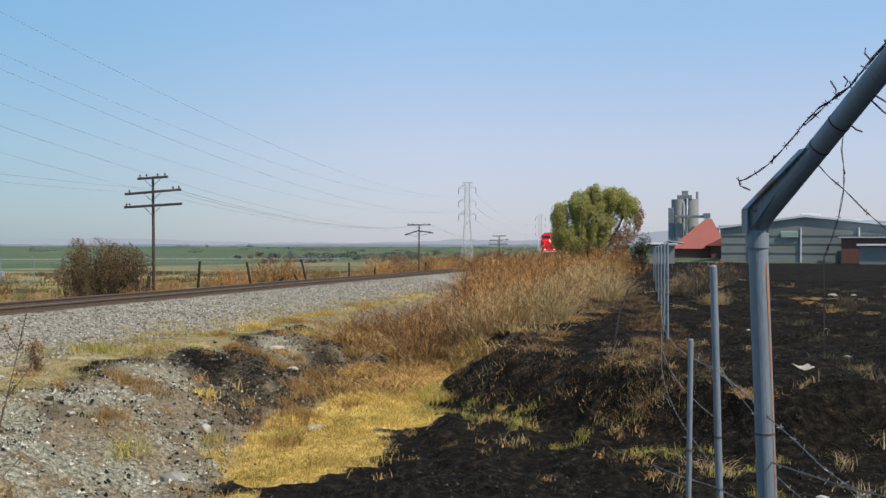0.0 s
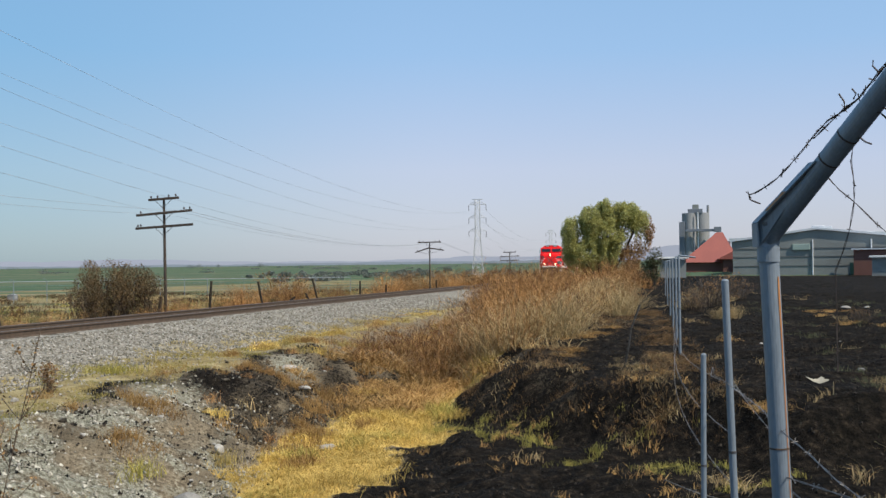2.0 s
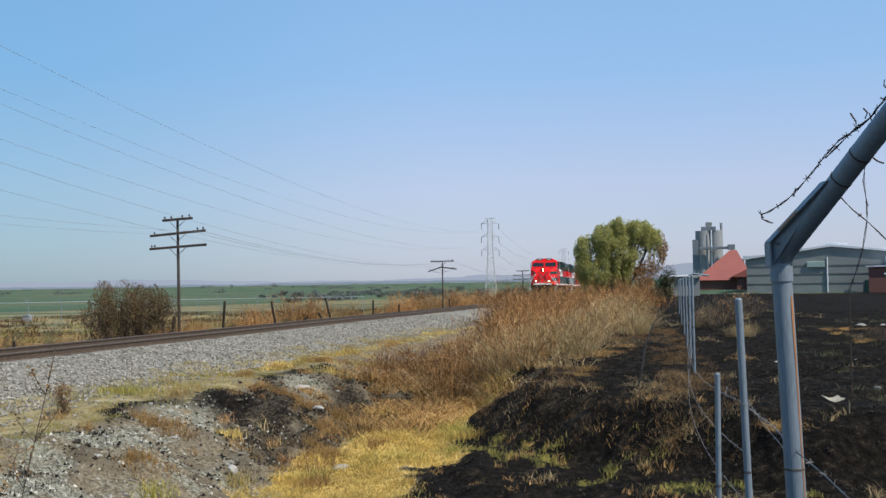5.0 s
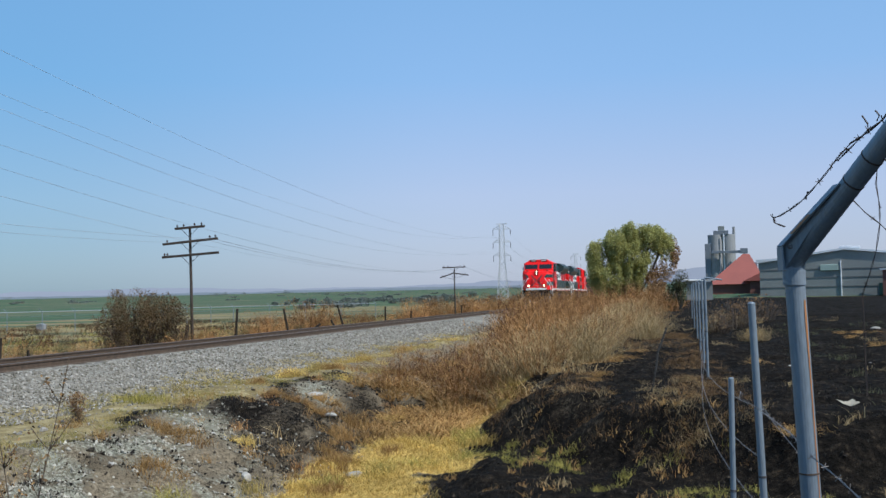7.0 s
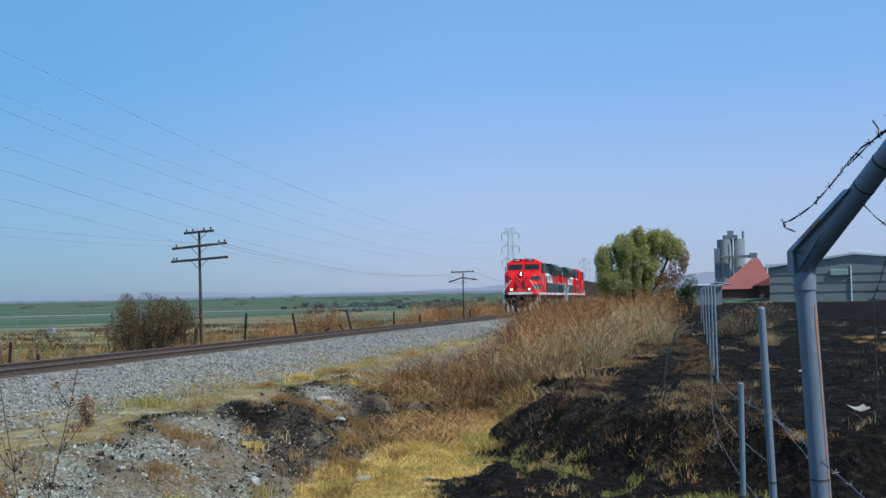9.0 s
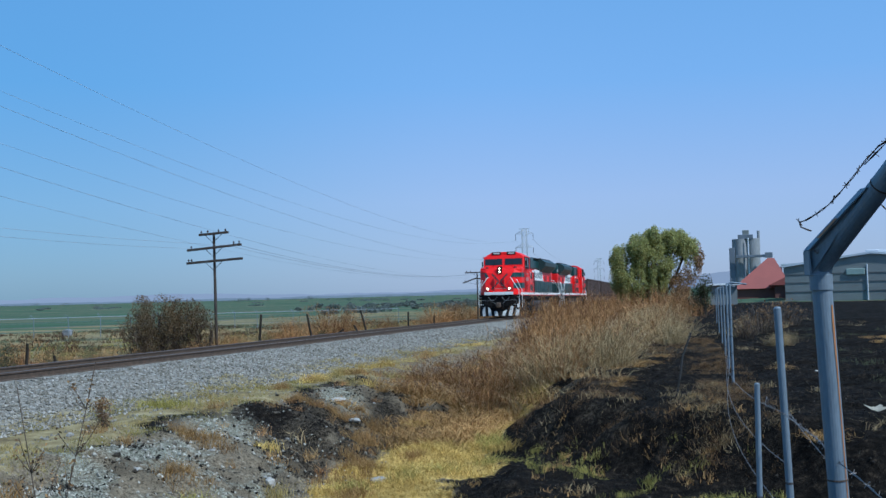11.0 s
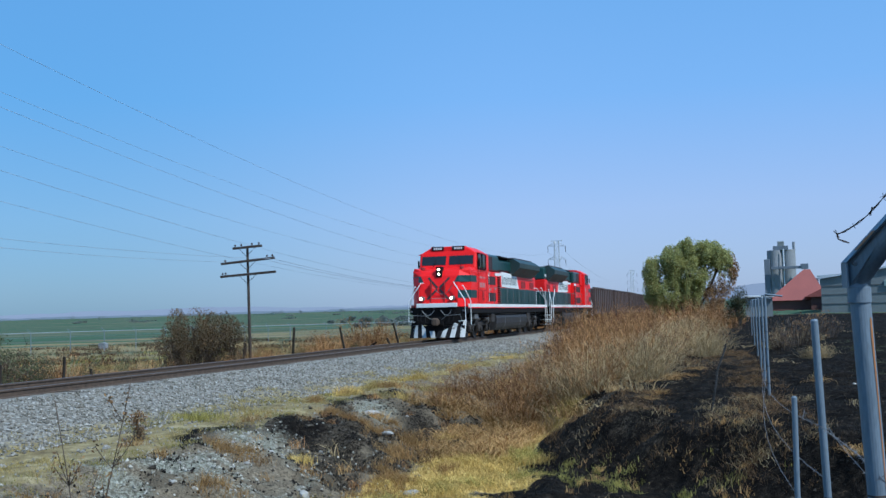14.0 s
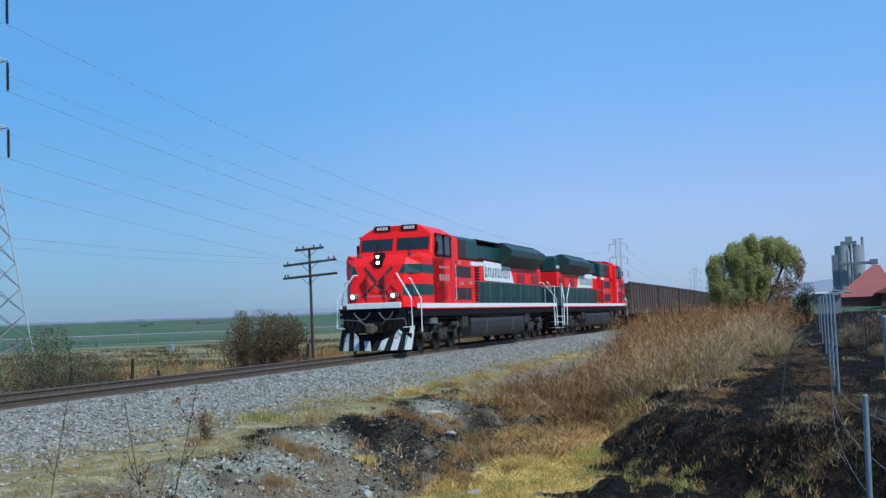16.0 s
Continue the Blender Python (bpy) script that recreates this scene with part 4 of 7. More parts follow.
def build_mesh_fence():
    f = thing("mesh_fence", "pale grey pipe fence with angled tops across the field", "fence")
    ends = [(-64.6, 78.0), (-47.0, 101.0), (-31.5, 131.0), (-9.2, 136.5)]
    pts = []
    for (xa, ya), (xb, yb) in zip(ends, ends[1:]):
        n = int(math.hypot(xb - xa, yb - ya) / 3.9)
        pts += [Vector((xa + (xb - xa) * k / n, ya + (yb - ya) * k / n, 0)) for k in range(n)]
    for p in pts:
        p.z = 1.6 - 0.0122 * math.hypot(p.x, p.y) - 1.72
    for p in pts:
        bm = B()
        tube(bm, p - Vector((0, 0, 1.6)), p + Vector((0, 0, 1.75)), 0.035, 0.035, 6)
        tube(bm, p + Vector((0, 0, 1.75)), p + Vector((-0.35, 0, 2.05)), 0.03, 0.03, 6)
        part("post", bm, GALV, f)
    part("top_rail", pipe(B(), [p + Vector((0, 0, 1.72)) for p in pts], 0.03, 5), CABLE, f)
    for z in (0.35, 0.8, 1.25):
        part("wire", pipe(B(), [p + Vector((0, 0, z)) for p in pts], 0.008, 4), GALV, f)


build_mesh_fence()


# ---- the train ----
HALF = 11.3


def plate(bm, pts, normal, thick=0.012):
    """A thin raised plate through corner points, thick along its normal."""
    n = Vector(normal).normalized() * thick
    a = [bm.verts.new(Vector(p)) for p in pts]
    b = [bm.verts.new(Vector(p) + n) for p in pts]
    k = len(pts)
    bm.faces.new(b)
    for i in range(k):
        bm.faces.new((a[i], a[(i + 1) % k], b[(i + 1) % k], b[i]))
    bmesh.ops.recalc_face_normals(bm, faces=bm.faces[:])
    return bm


def loft(bm, rings, close=True):
    vs = [[bm.verts.new(p) for p in ring] for ring in rings]
    for a, b in zip(vs, vs[1:]):
        n = len(a)
        for k in range(n):
            bm.faces.new((a[k], a[(k + 1) % n], b[(k + 1) % n], b[k]))
    bm.faces.new(vs[0][::-1])
    bm.faces.new(vs[-1])
    bmesh.ops.recalc_face_normals(bm, faces=bm.faces[:])
    return bm


def wheelset_mesh():
    bm = B()
    for s in (-1, 1):
        tube(bm, (s * 0.69, 0, 0), (s * 0.82, 0, 0), 0.51, 0.51, 24)
        tube(bm, (s * 0.66, 0, 0), (s * 0.69, 0, 0), 0.545, 0.545, 24)
        tube(bm, (s * 0.82, 0, 0), (s * 0.85, 0, 0), 0.40, 0.38, 20)
        for k in range(6):
            a = k * math.pi / 3
            tube(bm, (s * 0.845, 0.22 * math.cos(a), 0.22 * math.sin(a)), (s * 0.862, 0.22 * math.cos(a), 0.22 * math.sin(a)), 0.06, 0.06, 6)
    tube(bm, (-0.9, 0, 0), (0.9, 0, 0), 0.09, 0.09, 10)
    me = bpy.data.meshes.new("wheelset")
    bm.to_mesh(me)
    bm.free()
    me.materials.append(WHEEL_STEEL)
    return me


BOGIE = mat("dusty_truck_castings", (0.018, 0.016, 0.015), (0.065, 0.056, 0.05), rough=0.8, scale=4, bump=0.1, fine=30, spec=0.2)
WHEEL_STEEL = mat("wheel_steel", (0.05, 0.045, 0.042), (0.09, 0.08, 0.07), rough=0.55, metal=0.4, scale=5, bump=0.1)
WHEELSET = wheelset_mesh()
WHEELS = []


def bogie(parent, y, axles, r=0.51, name="bogie"):
    bm = B()
    span = max(axles) - min(axles)
    for s in (-1, 1):
        x0 = s * 1.02
        box(bm, x0 - 0.09, x0 + 0.09, y - span / 2 - 0.75, y + span / 2 + 0.75, 0.62, 0.92, 0.05)
        for a in axles:
            box(bm, x0 - 0.12, x0 + 0.14, y + a - 0.22, y + a + 0.22, 0.32, 0.74, 0.04)
            tube(bm, (s * 1.02, y + a, 0.51), (s * 1.22, y + a, 0.51), 0.15, 0.13, 12)
            for q in (-0.36, 0.36):
                tube(bm, (x0, y + a + q, 0.50), (x0, y + a + q, 0.98), 0.09, 0.09, 9)
            box(bm, x0 + s * 0.16 - 0.05, x0 + s * 0.16 + 0.05, y + a + 0.42, y + a + 0.72, 0.45, 0.70, 0.03)
        for q in np.linspace(-span / 2 + 0.9, span / 2 - 0.9, 2):
            tube(bm, (s * 1.20, y + q - 0.3, 0.98), (s * 1.20, y + q + 0.3, 0.98), 0.11, 0.11, 10)
        pipe(bm, [(s * 1.24, y - span / 2 - 0.5, 0.9), (s * 1.24, y - 0.4, 1.06), (s * 1.24, y + 0.4, 1.06), (s * 1.24, y + span / 2 + 0.5, 0.9)], 0.025, 5)
    box(bm, -0.95, 0.95, y - 0.35, y + 0.35, 0.70, 1.12, 0.04)
    b = part(name, bm, BOGIE, parent)
    for a in axles:
        part("traction_motor", box(B(), -0.60, 0.60, y + a - 0.62, y + a + 0.42, 0.22, 0.86, 0.06), BLACK, b)
        w = new("wheelset", WHEELSET)
        w.parent = b
        w.location = (0, y + a, r)
        WHEELS.append((w, y + a, r))
    return b


def rails(parent, pts, r=0.02, name="handrail", material=None):
    return part(name, pipe(B(), pts, r, 6), material or WHITE, parent)


def locomotive(label):
    L = thing("locomotive", label, "locomotive", "locomotives of the train")
    F = HALF - 0.75          # front of the platform
    R = -HALF + 0.75         # rear of the platform
    part("underframe", box(B(), -1.50, 1.50, R, F, 1.30, 1.60, 0.02), BLACK, L)
    part("centre_sill", box(B(), -0.55, 0.55, R + 0.2, F - 0.2, 0.86, 1.30, 0.02), BLACK, L)
    part("walkway", box(B(), -1.53, 1.53, R - 0.02, F + 0.02, 1.60, 1.66, 0.01), BLACK, L)
    for s in (-1, 1):
        bm = B()
        box(bm, min(s * 1.535, s * 1.55), max(s * 1.535, s * 1.55), R, F - 0.2, 1.62, 1.79)
        part("sill_stripe", bm, WHITE, L, "white sill stripe")
        bm = B()
        box(bm, min(s * 1.535, s * 1.547), max(s * 1.535, s * 1.547), R, F - 0.2, 1.575, 1.617)
        part("sill_line", bm, RED, L, "thin red line")
    # nose: wide front with deep chamfers, raked back
    def nose_ring(z, front, wide, cham):
        return [(-wide, F - 3.2, z), (-wide, F - 0.80, z), (-wide + cham, front, z), (wide - cham, front, z), (wide, F - 0.80, z), (wide, F - 3.2, z)]
    bm = loft(B(), [nose_ring(1.66, F + 0.12, 1.54, 0.50), nose_ring(3.25, F - 0.33, 1.54, 0.50), nose_ring(3.52, F - 0.55, 1.54, 0.52), nose_ring(3.68, F - 1.45, 1.46, 0.30)])
    part("nose", bm, RED, L)
    # cab with slanted roof edges and raked windscreen
    c0, c1 = F - 1.95, F - 4.42
    def cab_ring(z, front, wide):
        return [(-wide, c1, z), (-wide, front - 0.06, z), (-wide + 0.07, front, z), (wide - 0.07, front, z), (wide, front - 0.06, z), (wide, c1, z)]
    bm = loft(B(), [cab_ring(1.66, c0, 1.54), cab_ring(3.70, c0 + 0.12, 1.54), cab_ring(4.46, c0 - 0.08, 1.53), cab_ring(4.62, c0 - 0.14, 1.30), cab_ring(4.80, c0 - 0.20, 0.98), cab_ring(4.86, c0 - 0.40, 0.80)])
    cab = part("cab", bm, RED, L)
    for s in (-1, 1):
        x0, x1 = sorted((s * 0.09, s * 1.40))
        yf = lambda z: c0 + 0.12 - 0.20 * (z - 3.70) / 0.76
        bm = plate(B(), [(x0, yf(3.87), 3.87), (x1, yf(3.87), 3.87), (x1, yf(4.34), 4.34), (x0, yf(4.34), 4.34)], (0, 1, 0.25), 0.016)
        part("windscreen", bm, DARK_GLASS, cab, "dark windscreen pane")
        bm = B()
        yy = F - 2.30
        for a, b2 in ((yy, yy - 0.80), (yy - 0.92, yy - 1.62)):
            plate(bm, [(s * 1.542, a, 3.70), (s * 1.542, b2, 3.70), (s * 1.534, b2, 4.42), (s * 1.534, a, 4.42)], (s, 0, 0), 0.012)
        part("side_window", bm, DARK_GLASS, cab, "dark side window")
        bm = B()
        for a, b2 in ((yy + 0.06, yy), (yy - 0.80, yy - 0.92), (yy - 1.62, yy - 1.68)):
            box(bm, *sorted((s * 1.535, s * 1.575)), b2, a, 3.64, 4.45)
        box(bm, *sorted((s * 1.535, s * 1.58)), yy - 1.68, yy + 0.06, 3.60, 3.67)
        part("window_frame", bm, BLACK, cab)
        bm = plate(B(), [(s * 1.50, yy + 0.1, 4.50), (s * 1.50, yy - 1.75, 4.50), (s * 1.68, yy - 1.75, 4.45), (s * 1.68, yy + 0.1, 4.45)], (0, 0, 1), 0.02)
        part("visor", bm, RED, cab)
        bm = B()
        for za, zb in ((3.14, 3.24), (2.66, 2.92)):
            for q in range(4):
                a = yy - 0.30 - q * 0.30
                box(bm, *sorted((s * 1.541, s * 1.547)), a - 0.22, a, za, zb)
        part("lettering_bars", bm, LETTER_FADED, cab, "faded grey lettering")
        bm = B()
        for k in range(6):
            z = 1.98 + k * 0.085
            box(bm, *sorted((s * 1.54, s * 1.56)), yy - 1.15, yy - 0.80, z, z + 0.045)
        part("louvre", bm, RED_DARK, cab)
        bm = B()
        for a in (yy + 0.05, yy - 1.72):
            box(bm, *sorted((s * 1.54, s * 1.552)), a - 0.02, a, 1.8, 3.5)
        for z in (2.5, 3.5):
            box(bm, *sorted((s * 1.54, s * 1.552)), yy - 1.72, yy + 0.05, z, z + 0.02)
        part("panel_seam", bm, RED_DARK, cab)
        part("mirror", box(B(), *sorted((s * 1.62, s * 1.70)), yy + 0.12, yy + 0.20, 3.75, 4.15, 0.01), BLACK, cab)
    bm = box(B(), -0.95, 0.95, c0 - 0.62, c0 - 0.14, 4.58, 4.85, 0.03)
    part("number_board_housing", bm, RED, cab)
    for s in (-1, 1):
        nb = part("number_board", box(B(), s * 0.56 - 0.33, s * 0.56 + 0.33, c0 - 0.145, c0 - 0.10, 4.64, 4.86, 0.01), BLACK, cab, "black number board")
        bm = B()
        for q in range(4):
            box(bm, s * 0.56 - 0.23 + q * 0.12, s * 0.56 - 0.14 + q * 0.12, c0 - 0.099, c0 - 0.093, 4.69, 4.81)
        part("number_bars", bm, BAR_GREY, nb)
    # green bands round the nose corners
    for s in (-1, 1):
        for za, zb, cut in ((2.92, 3.25, 0.45), (2.10, 2.50, 0.25)):
            fa, fb = F + 0.12 - 0.45 * (za - 1.66) / 1.59, F + 0.12 - 0.45 * (min(zb, 3.25) - 1.66) / 1.59
            bm = plate(B(), [(s * 1.54, F - 0.80, za), (s * 1.04, fa, za), (s * 1.04, fb, zb), (s * 1.54, F - 0.80, zb)], (s * 0.85, 0.5, 0.1), 0.010)
            plate(bm, [(s * 1.54, F - 0.80, za), (s * 1.54, F - 1.95, za), (s * 1.54, F - 1.95, zb), (s * 1.54, F - 0.80, zb)], (s, 0, 0), 0.008)
            if za > 2.6:
                plate(bm, [(s * 1.04, fa, za), (s * 0.80, fa, za), (s * 0.99, fb, zb), (s * 1.04, fb, zb)], (0, 1, 0.28), 0.010)
            part("green_band", bm, GREEN, L, "dark green painted band")
    # crossed dark bands on the nose front
    def front_y(z):
        return F + 0.12 - 0.45 * (z - 1.66) / 1.59
    for s in (-1, 1):
        for (xa, za), (xb, zb) in (((0.05, 2.62), (0.56, 3.16)), ((0.06, 2.56), (0.56, 2.06))):
            v = Vector((xb - xa, 0, zb - za)).normalized()
            w = Vector((-v.z, 0, v.x)) * 0.052
            pts = [Vector((xa, 0, za)) - w, Vector((xb, 0, zb)) - w, Vector((xb, 0, zb)) + w, Vector((xa, 0, za)) + w]
            bm = plate(B(), [(s * p.x, front_y(p.z), p.z) for p in pts], (0, 1, 0.28), 0.012)
            part("nose_band", bm, GREEN_DARK, L, "dark band of the crossed nose marking")
    bm = B()
    box(bm, -0.15, 0.15, front_y(3.2) - 0.35, front_y(3.2) + 0.07, 3.18, 3.72, 0.02)
    lamp = part("headlight", bm, BLACK, L, "twin headlight in a dark housing")
    for z in (3.34, 3.56):
        part("lens", tube(B(), (0, front_y(3.2) + 0.07, z), (0, front_y(3.2) + 0.085, z), 0.062, 0.055, 14), LAMP_ON, lamp, "lit warm lens")
    for s in (-1, 1):
        y = F + 0.22
        d = part("ditch_light", tube(B(), (s * 0.80, y - 0.30, 2.09), (s * 0.80, y + 0.10, 2.09), 0.12, 0.13, 14), GREY_METAL, L)
        part("lens", tube(B(), (s * 0.80, y + 0.10, 2.09), (s * 0.80, y + 0.112, 2.09), 0.070, 0.062, 14), LAMP_ON, d, "lit warm lens")
    # nose door outline and chain
    for x in (-0.36, 0.36):
        part("nose_door_seam", box(B(), x - 0.012, x + 0.012, front_y(2.4) - 0.06, front_y(1.9) + 0.015, 1.75, 2.95), RED_DARK, L)
    chain = [(-0.62 + 1.24 * k / 12, front_y(2.4) + 0.12, 2.68 - 0.42 * (1 - ((k - 6) / 6) ** 2)) for k in range(13)]
    part("chain", pipe(B(), [(x * 0.85 - 0.25, y, z + 0.05) for x, y, z in chain], 0.014, 5), GREY_METAL, L, "pale chain slung across the nose")
    bm = B()
    for k in range(9):
        box(bm, -0.42 + k * 0.095, -0.36 + k * 0.095, front_y(2.1) + 0.004, front_y(2.1) + 0.012, 2.06, 2.13)
    part("lettering_bars", bm, LETTER_FADED, L, "small pale lettering")
    # front plate, pilot, plough and coupler
    part("front_plate", box(B(), -1.06, 1.06, F + 0.16, F + 0.30, 1.64, 1.85, 0.01), WHITE, L, "white front edge plate")
    bm = box(B(), -1.30, 1.30, F - 0.25, F + 0.12, 0.75, 1.62, 0.03)
    box(bm, -0.34, 0.34, F + 0.02, F + 0.30, 0.72, 1.12, 0.04)
    part("pilot", bm, BLACK, L)
    bm = box(B(), -0.16, 0.16, F + 0.2, F + 0.72, 0.78, 1.02, 0.04)
    box(bm, -0.22, 0.10, F + 0.62, F + 0.88, 0.72, 1.10, 0.06)
    part("coupler", bm, RUST, L, "rusty knuckle coupler")
    for x, reach in ((-0.95, 0.42), (-0.70, 0.50), (0.62, 0.50), (0.86, 0.44), (1.05, 0.38)):
        part("hose", pipe(B(), [(x, F + 0.12, 1.35), (x * 0.97, F + 0.34, 1.25), (x * 0.93, F + 0.40, 1.35 - reach * 0.9), (x * 0.80, F + 0.36, 1.35 - reach)], 0.028, 6), BLACK, L)
    for xa, xb in ((-0.80, -0.25), (0.10, 0.75)):
        part("brake_hose", pipe(B(), [(xa + (xb - xa) * k / 8, F + 0.34, 1.50 - 0.26 * (1 - ((k - 4) / 4) ** 2)) for k in range(9)], 0.020, 5), GREY_METAL, L, "pale looped hose")
    for s in (-1, 1):
        part("cut_lever", pipe(B(), [(s * 0.25, F + 0.30, 1.02), (s * 0.55, F + 0.36, 1.22), (s * 1.25, F + 0.34, 1.26), (s * 1.32, F + 0.36, 1.0)], 0.016, 5), GREY_METAL, L)
    strips = 12
    for k in range(strips):
        x0, x1 = -1.45 + 2.9 * k / strips, -1.45 + 2.9 * (k + 1) / strips
        def blade(x, z):
            b = abs(x) / 1.45
            return (x, F + 0.55 - 0.30 * b * b - 0.42 * (z - 0.12) / 0.9, z)
        def crest(x):
            return 0.46 + 0.50 * smooth(0.35, 1.15, abs(x))
        slant = 0.0 if k in (0, strips - 1) else math.copysign(0.11, x0 + x1)
        tops = [max(-1.45, min(1.45, x + (slant if 0 < j < strips else 0))) for x, j in ((x0, k), (x1, k + 1))]
        bm = plate(B(), [blade(x0, 0.12), blade(x1, 0.12), blade(tops[1], crest(tops[1])), blade(tops[0], crest(tops[0]))], (0, 1, 0.3), 0.03)
        part("plough_stripe", bm, PLOUGH_WHITE if k % 2 == 0 else BLACK, L, "chipped white" if k % 2 == 0 else "black")
    part("plough_back", box(B(), -1.40, 1.40, F - 0.05, F + 0.12, 0.14, 0.72, 0.02), BLACK, L)
    for s in (-1, 1):
        for e, o in ((F, 1), (R, -1)):
            bm = B()
            for k in range(4):
                z = 0.40 + k * 0.32
                box(bm, *sorted((s * 1.02, s * 1.50)), *sorted((e - o * 0.62, e - o * 0.10)), z, z + 0.035)
            box(bm, *sorted((s * 1.02, s * 1.05)), *sorted((e - o * 0.62, e - o * 0.06)), 0.4, 1.5)
            part("steps", bm, BLACK, L)
            for k in range(4):
                z = 0.40 + k * 0.32
                part("step_edge", box(B(), *sorted((s * 1.02, s * 1.505)), *sorted((e - o * 0.095, e - o * 0.085)), z - 0.01, z + 0.05), WHITE if o < 0 else BLACK, L)
            # white handrails down the corner
            if o > 0:
                part("step_light", box(B(), *sorted((s * 1.32, s * 1.42)), e + 0.08, e + 0.16, 1.42, 1.50), GREY_METAL, L)
                rails(L, [(s * 0.80, e - 0.18, 2.90), (s * 0.86, e + 0.05, 2.90), (s * 1.48, e + 0.22, 1.98), (s * 1.50, e + 0.22, 0.95), (s * 1.15, e + 0.30, 0.93)], 0.026)
                rails(L, [(s * 1.22, e - 0.25, 2.72), (s * 1.30, e - 0.20, 2.70), (s * 1.60, e - 0.45, 1.95), (s * 1.60, e - 0.45, 0.75)], 0.026)
            else:
                rails(L, [(s * 0.98, e + 1.6, 2.92), (s * 1.15, e + 1.4, 2.92), (s * 1.56, e + 0.1, 2.05), (s * 1.56, e - 0.02, 0.55)], 0.024)
                rails(L, [(s * 1.52, e + 1.9, 2.92), (s * 1.56, e + 1.7, 2.88), (s * 1.58, e + 0.75, 2.1), (s * 1.58, e + 0.68, 0.55)], 0.024)
                rails(L, [(s * 0.5, e + 0.03, 1.66), (s * 0.5, e + 0.0, 2.75), (s * 1.45, e + 0.0, 2.75), (s * 1.45, e + 0.0, 0.55)], 0.022)
    # long hood
    h0, h1, k0 = c1, R + 1.0, 2.15
    part("cabinet", box(B(), -1.25, 1.25, k0, h0, 1.66, 3.62, 0.02), RED, L)
    part("cabinet_top", box(B(), -1.22, 1.22, k0 + 0.02, h0 - 0.002, 3.622, 4.60, 0.10), GREEN, L, "dark green upper cabinet")
    part("hood_green", box(B(), -0.97, 0.97, h1, k0 - 0.002, 1.66, 2.78, 0.02), GREEN, L, "dark green lower hood with doors")
    part("hood_upper", box(B(), -0.96, 0.96, h1 + 0.002, k0 - 0.004, 2.782, 3.64, 0.01), RED, L)
    part("hood_top", box(B(), -0.95, 0.95, h1 + 0.9, k0 - 0.006, 3.642, 4.56, 0.20), GREEN, L, "dark green hood top")
    part("hood_rear_top", box(B(), -0.95, 0.95, h1 + 0.004, h1 + 0.896, 3.642, 4.52, 0.08), GREEN, L)
    part("roof_deck", box(B(), -1.02, 1.02, -2.05, k0 - 0.3, 4.58, 4.66, 0.02), BLACK, L)
    part("end_light", box(B(), -0.14, 0.14, h1 - 0.05, h1 + 0.01, 3.8, 4.2, 0.02), BLACK, L)
    for s in (-1, 1):
        X = s * 0.97
        C = s * 1.25
        part("red_locker", box(B(), *sorted((s * 1.20, s * 1.36)), h0 - 0.95, h0 - 0.02, 3.50, 4.50, 0.03), RED, L)
        part("cabinet_glass", plate(B(), [(s * 1.22, h0 - 1.1, 3.72), (s * 1.22, h0 - 2.3, 3.72), (s * 1.22, h0 - 2.3, 4.46), (s * 1.22, h0 - 1.1, 4.46)], (s, 0, 0), 0.02), GRILLE, L, "dark intake panel")
        # dark grilles in the red panel behind the cab
        for za, zb in ((2.88, 3.35), (1.95, 2.43)):
            part("grille", plate(B(), [(C, h0 - 0.60, za), (C, h0 - 2.85, za), (C, h0 - 2.85, zb), (C, h0 - 0.60, zb)], (s, 0, 0), 0.012), GRILLE, L, "dark grille panel")
        bm = B()
        for k in range(13):
            z = 1.80 + k * 0.125
            box(bm, *sorted((C, C + s * 0.04)), k0 + 0.05, k0 + 0.60, z, z + 0.06)
        part("louvre", bm, BLACK, L)
        for q, z in ((1.2, 3.42), (2.6, 3.42), (1.4, 2.55), (2.6, 2.6)):
            part("placard", plate(B(), [(C, h0 - q, z), (C, h0 - q - 0.45, z), (C, h0 - q - 0.45, z + 0.14), (C, h0 - q, z + 0.14)], (s, 0, 0), 0.008), LETTER_FADED, L)
        # slanted white sign panel
        pa, pb = 0.62, -3.75
        sign = part("sign_panel", plate(B(), [(X, pa - 0.05, 2.84), (X, pb - 0.45, 2.80), (X, pb + 0.25, 3.66), (X, pa, 3.74)], (s, 0, 0), 0.014), WHITE, L, "white slanted sign panel")
        bm = B()
        for k in range(8):
            a = pa - 0.16 - k * 0.51
            for q in (0.0, 0.24):
                box(bm, *sorted((X + s * 0.014, X + s * 0.020)), a - q - 0.10, a - q, 3.00, 3.44 + (0.10 if k in (0, 5) and q == 0 else 0))
            box(bm, *sorted((X + s * 0.014, X + s * 0.020)), a - 0.245, a - 0.095, 3.36 if k % 2 else 3.00, 3.44 if k % 2 else 3.08)
        part("sign_bars", bm, LETTER_DARK, sign, "dark lettering bars")
        part("small_stripe", plate(B(), [(C, k0 + 0.08, 3.42), (C, k0 + 1.1, 3.42), (C, k0 + 1.1, 3.58), (C, k0 + 0.08, 3.58)], (s, 0, 0), 0.016), WHITE, L)
        part("small_stripe", plate(B(), [(X, pa + 0.05, 3.50), (X, k0 - 0.05, 3.50), (X, k0 - 0.05, 3.66), (X, pa + 0.05, 3.66)], (s, 0, 0), 0.014), WHITE, L)
        # engine-room doors
        n = 10
        for k in range(n):
            a = k0 - 0.2 - k * (k0 - 0.2 - h1 - 0.2) / n
            bm = box(B(), *sorted((X, X + s * 0.016)), a - 1.05, a, 1.86, 2.70, 0.006)
            part("hood_door", bm, GREEN, L)
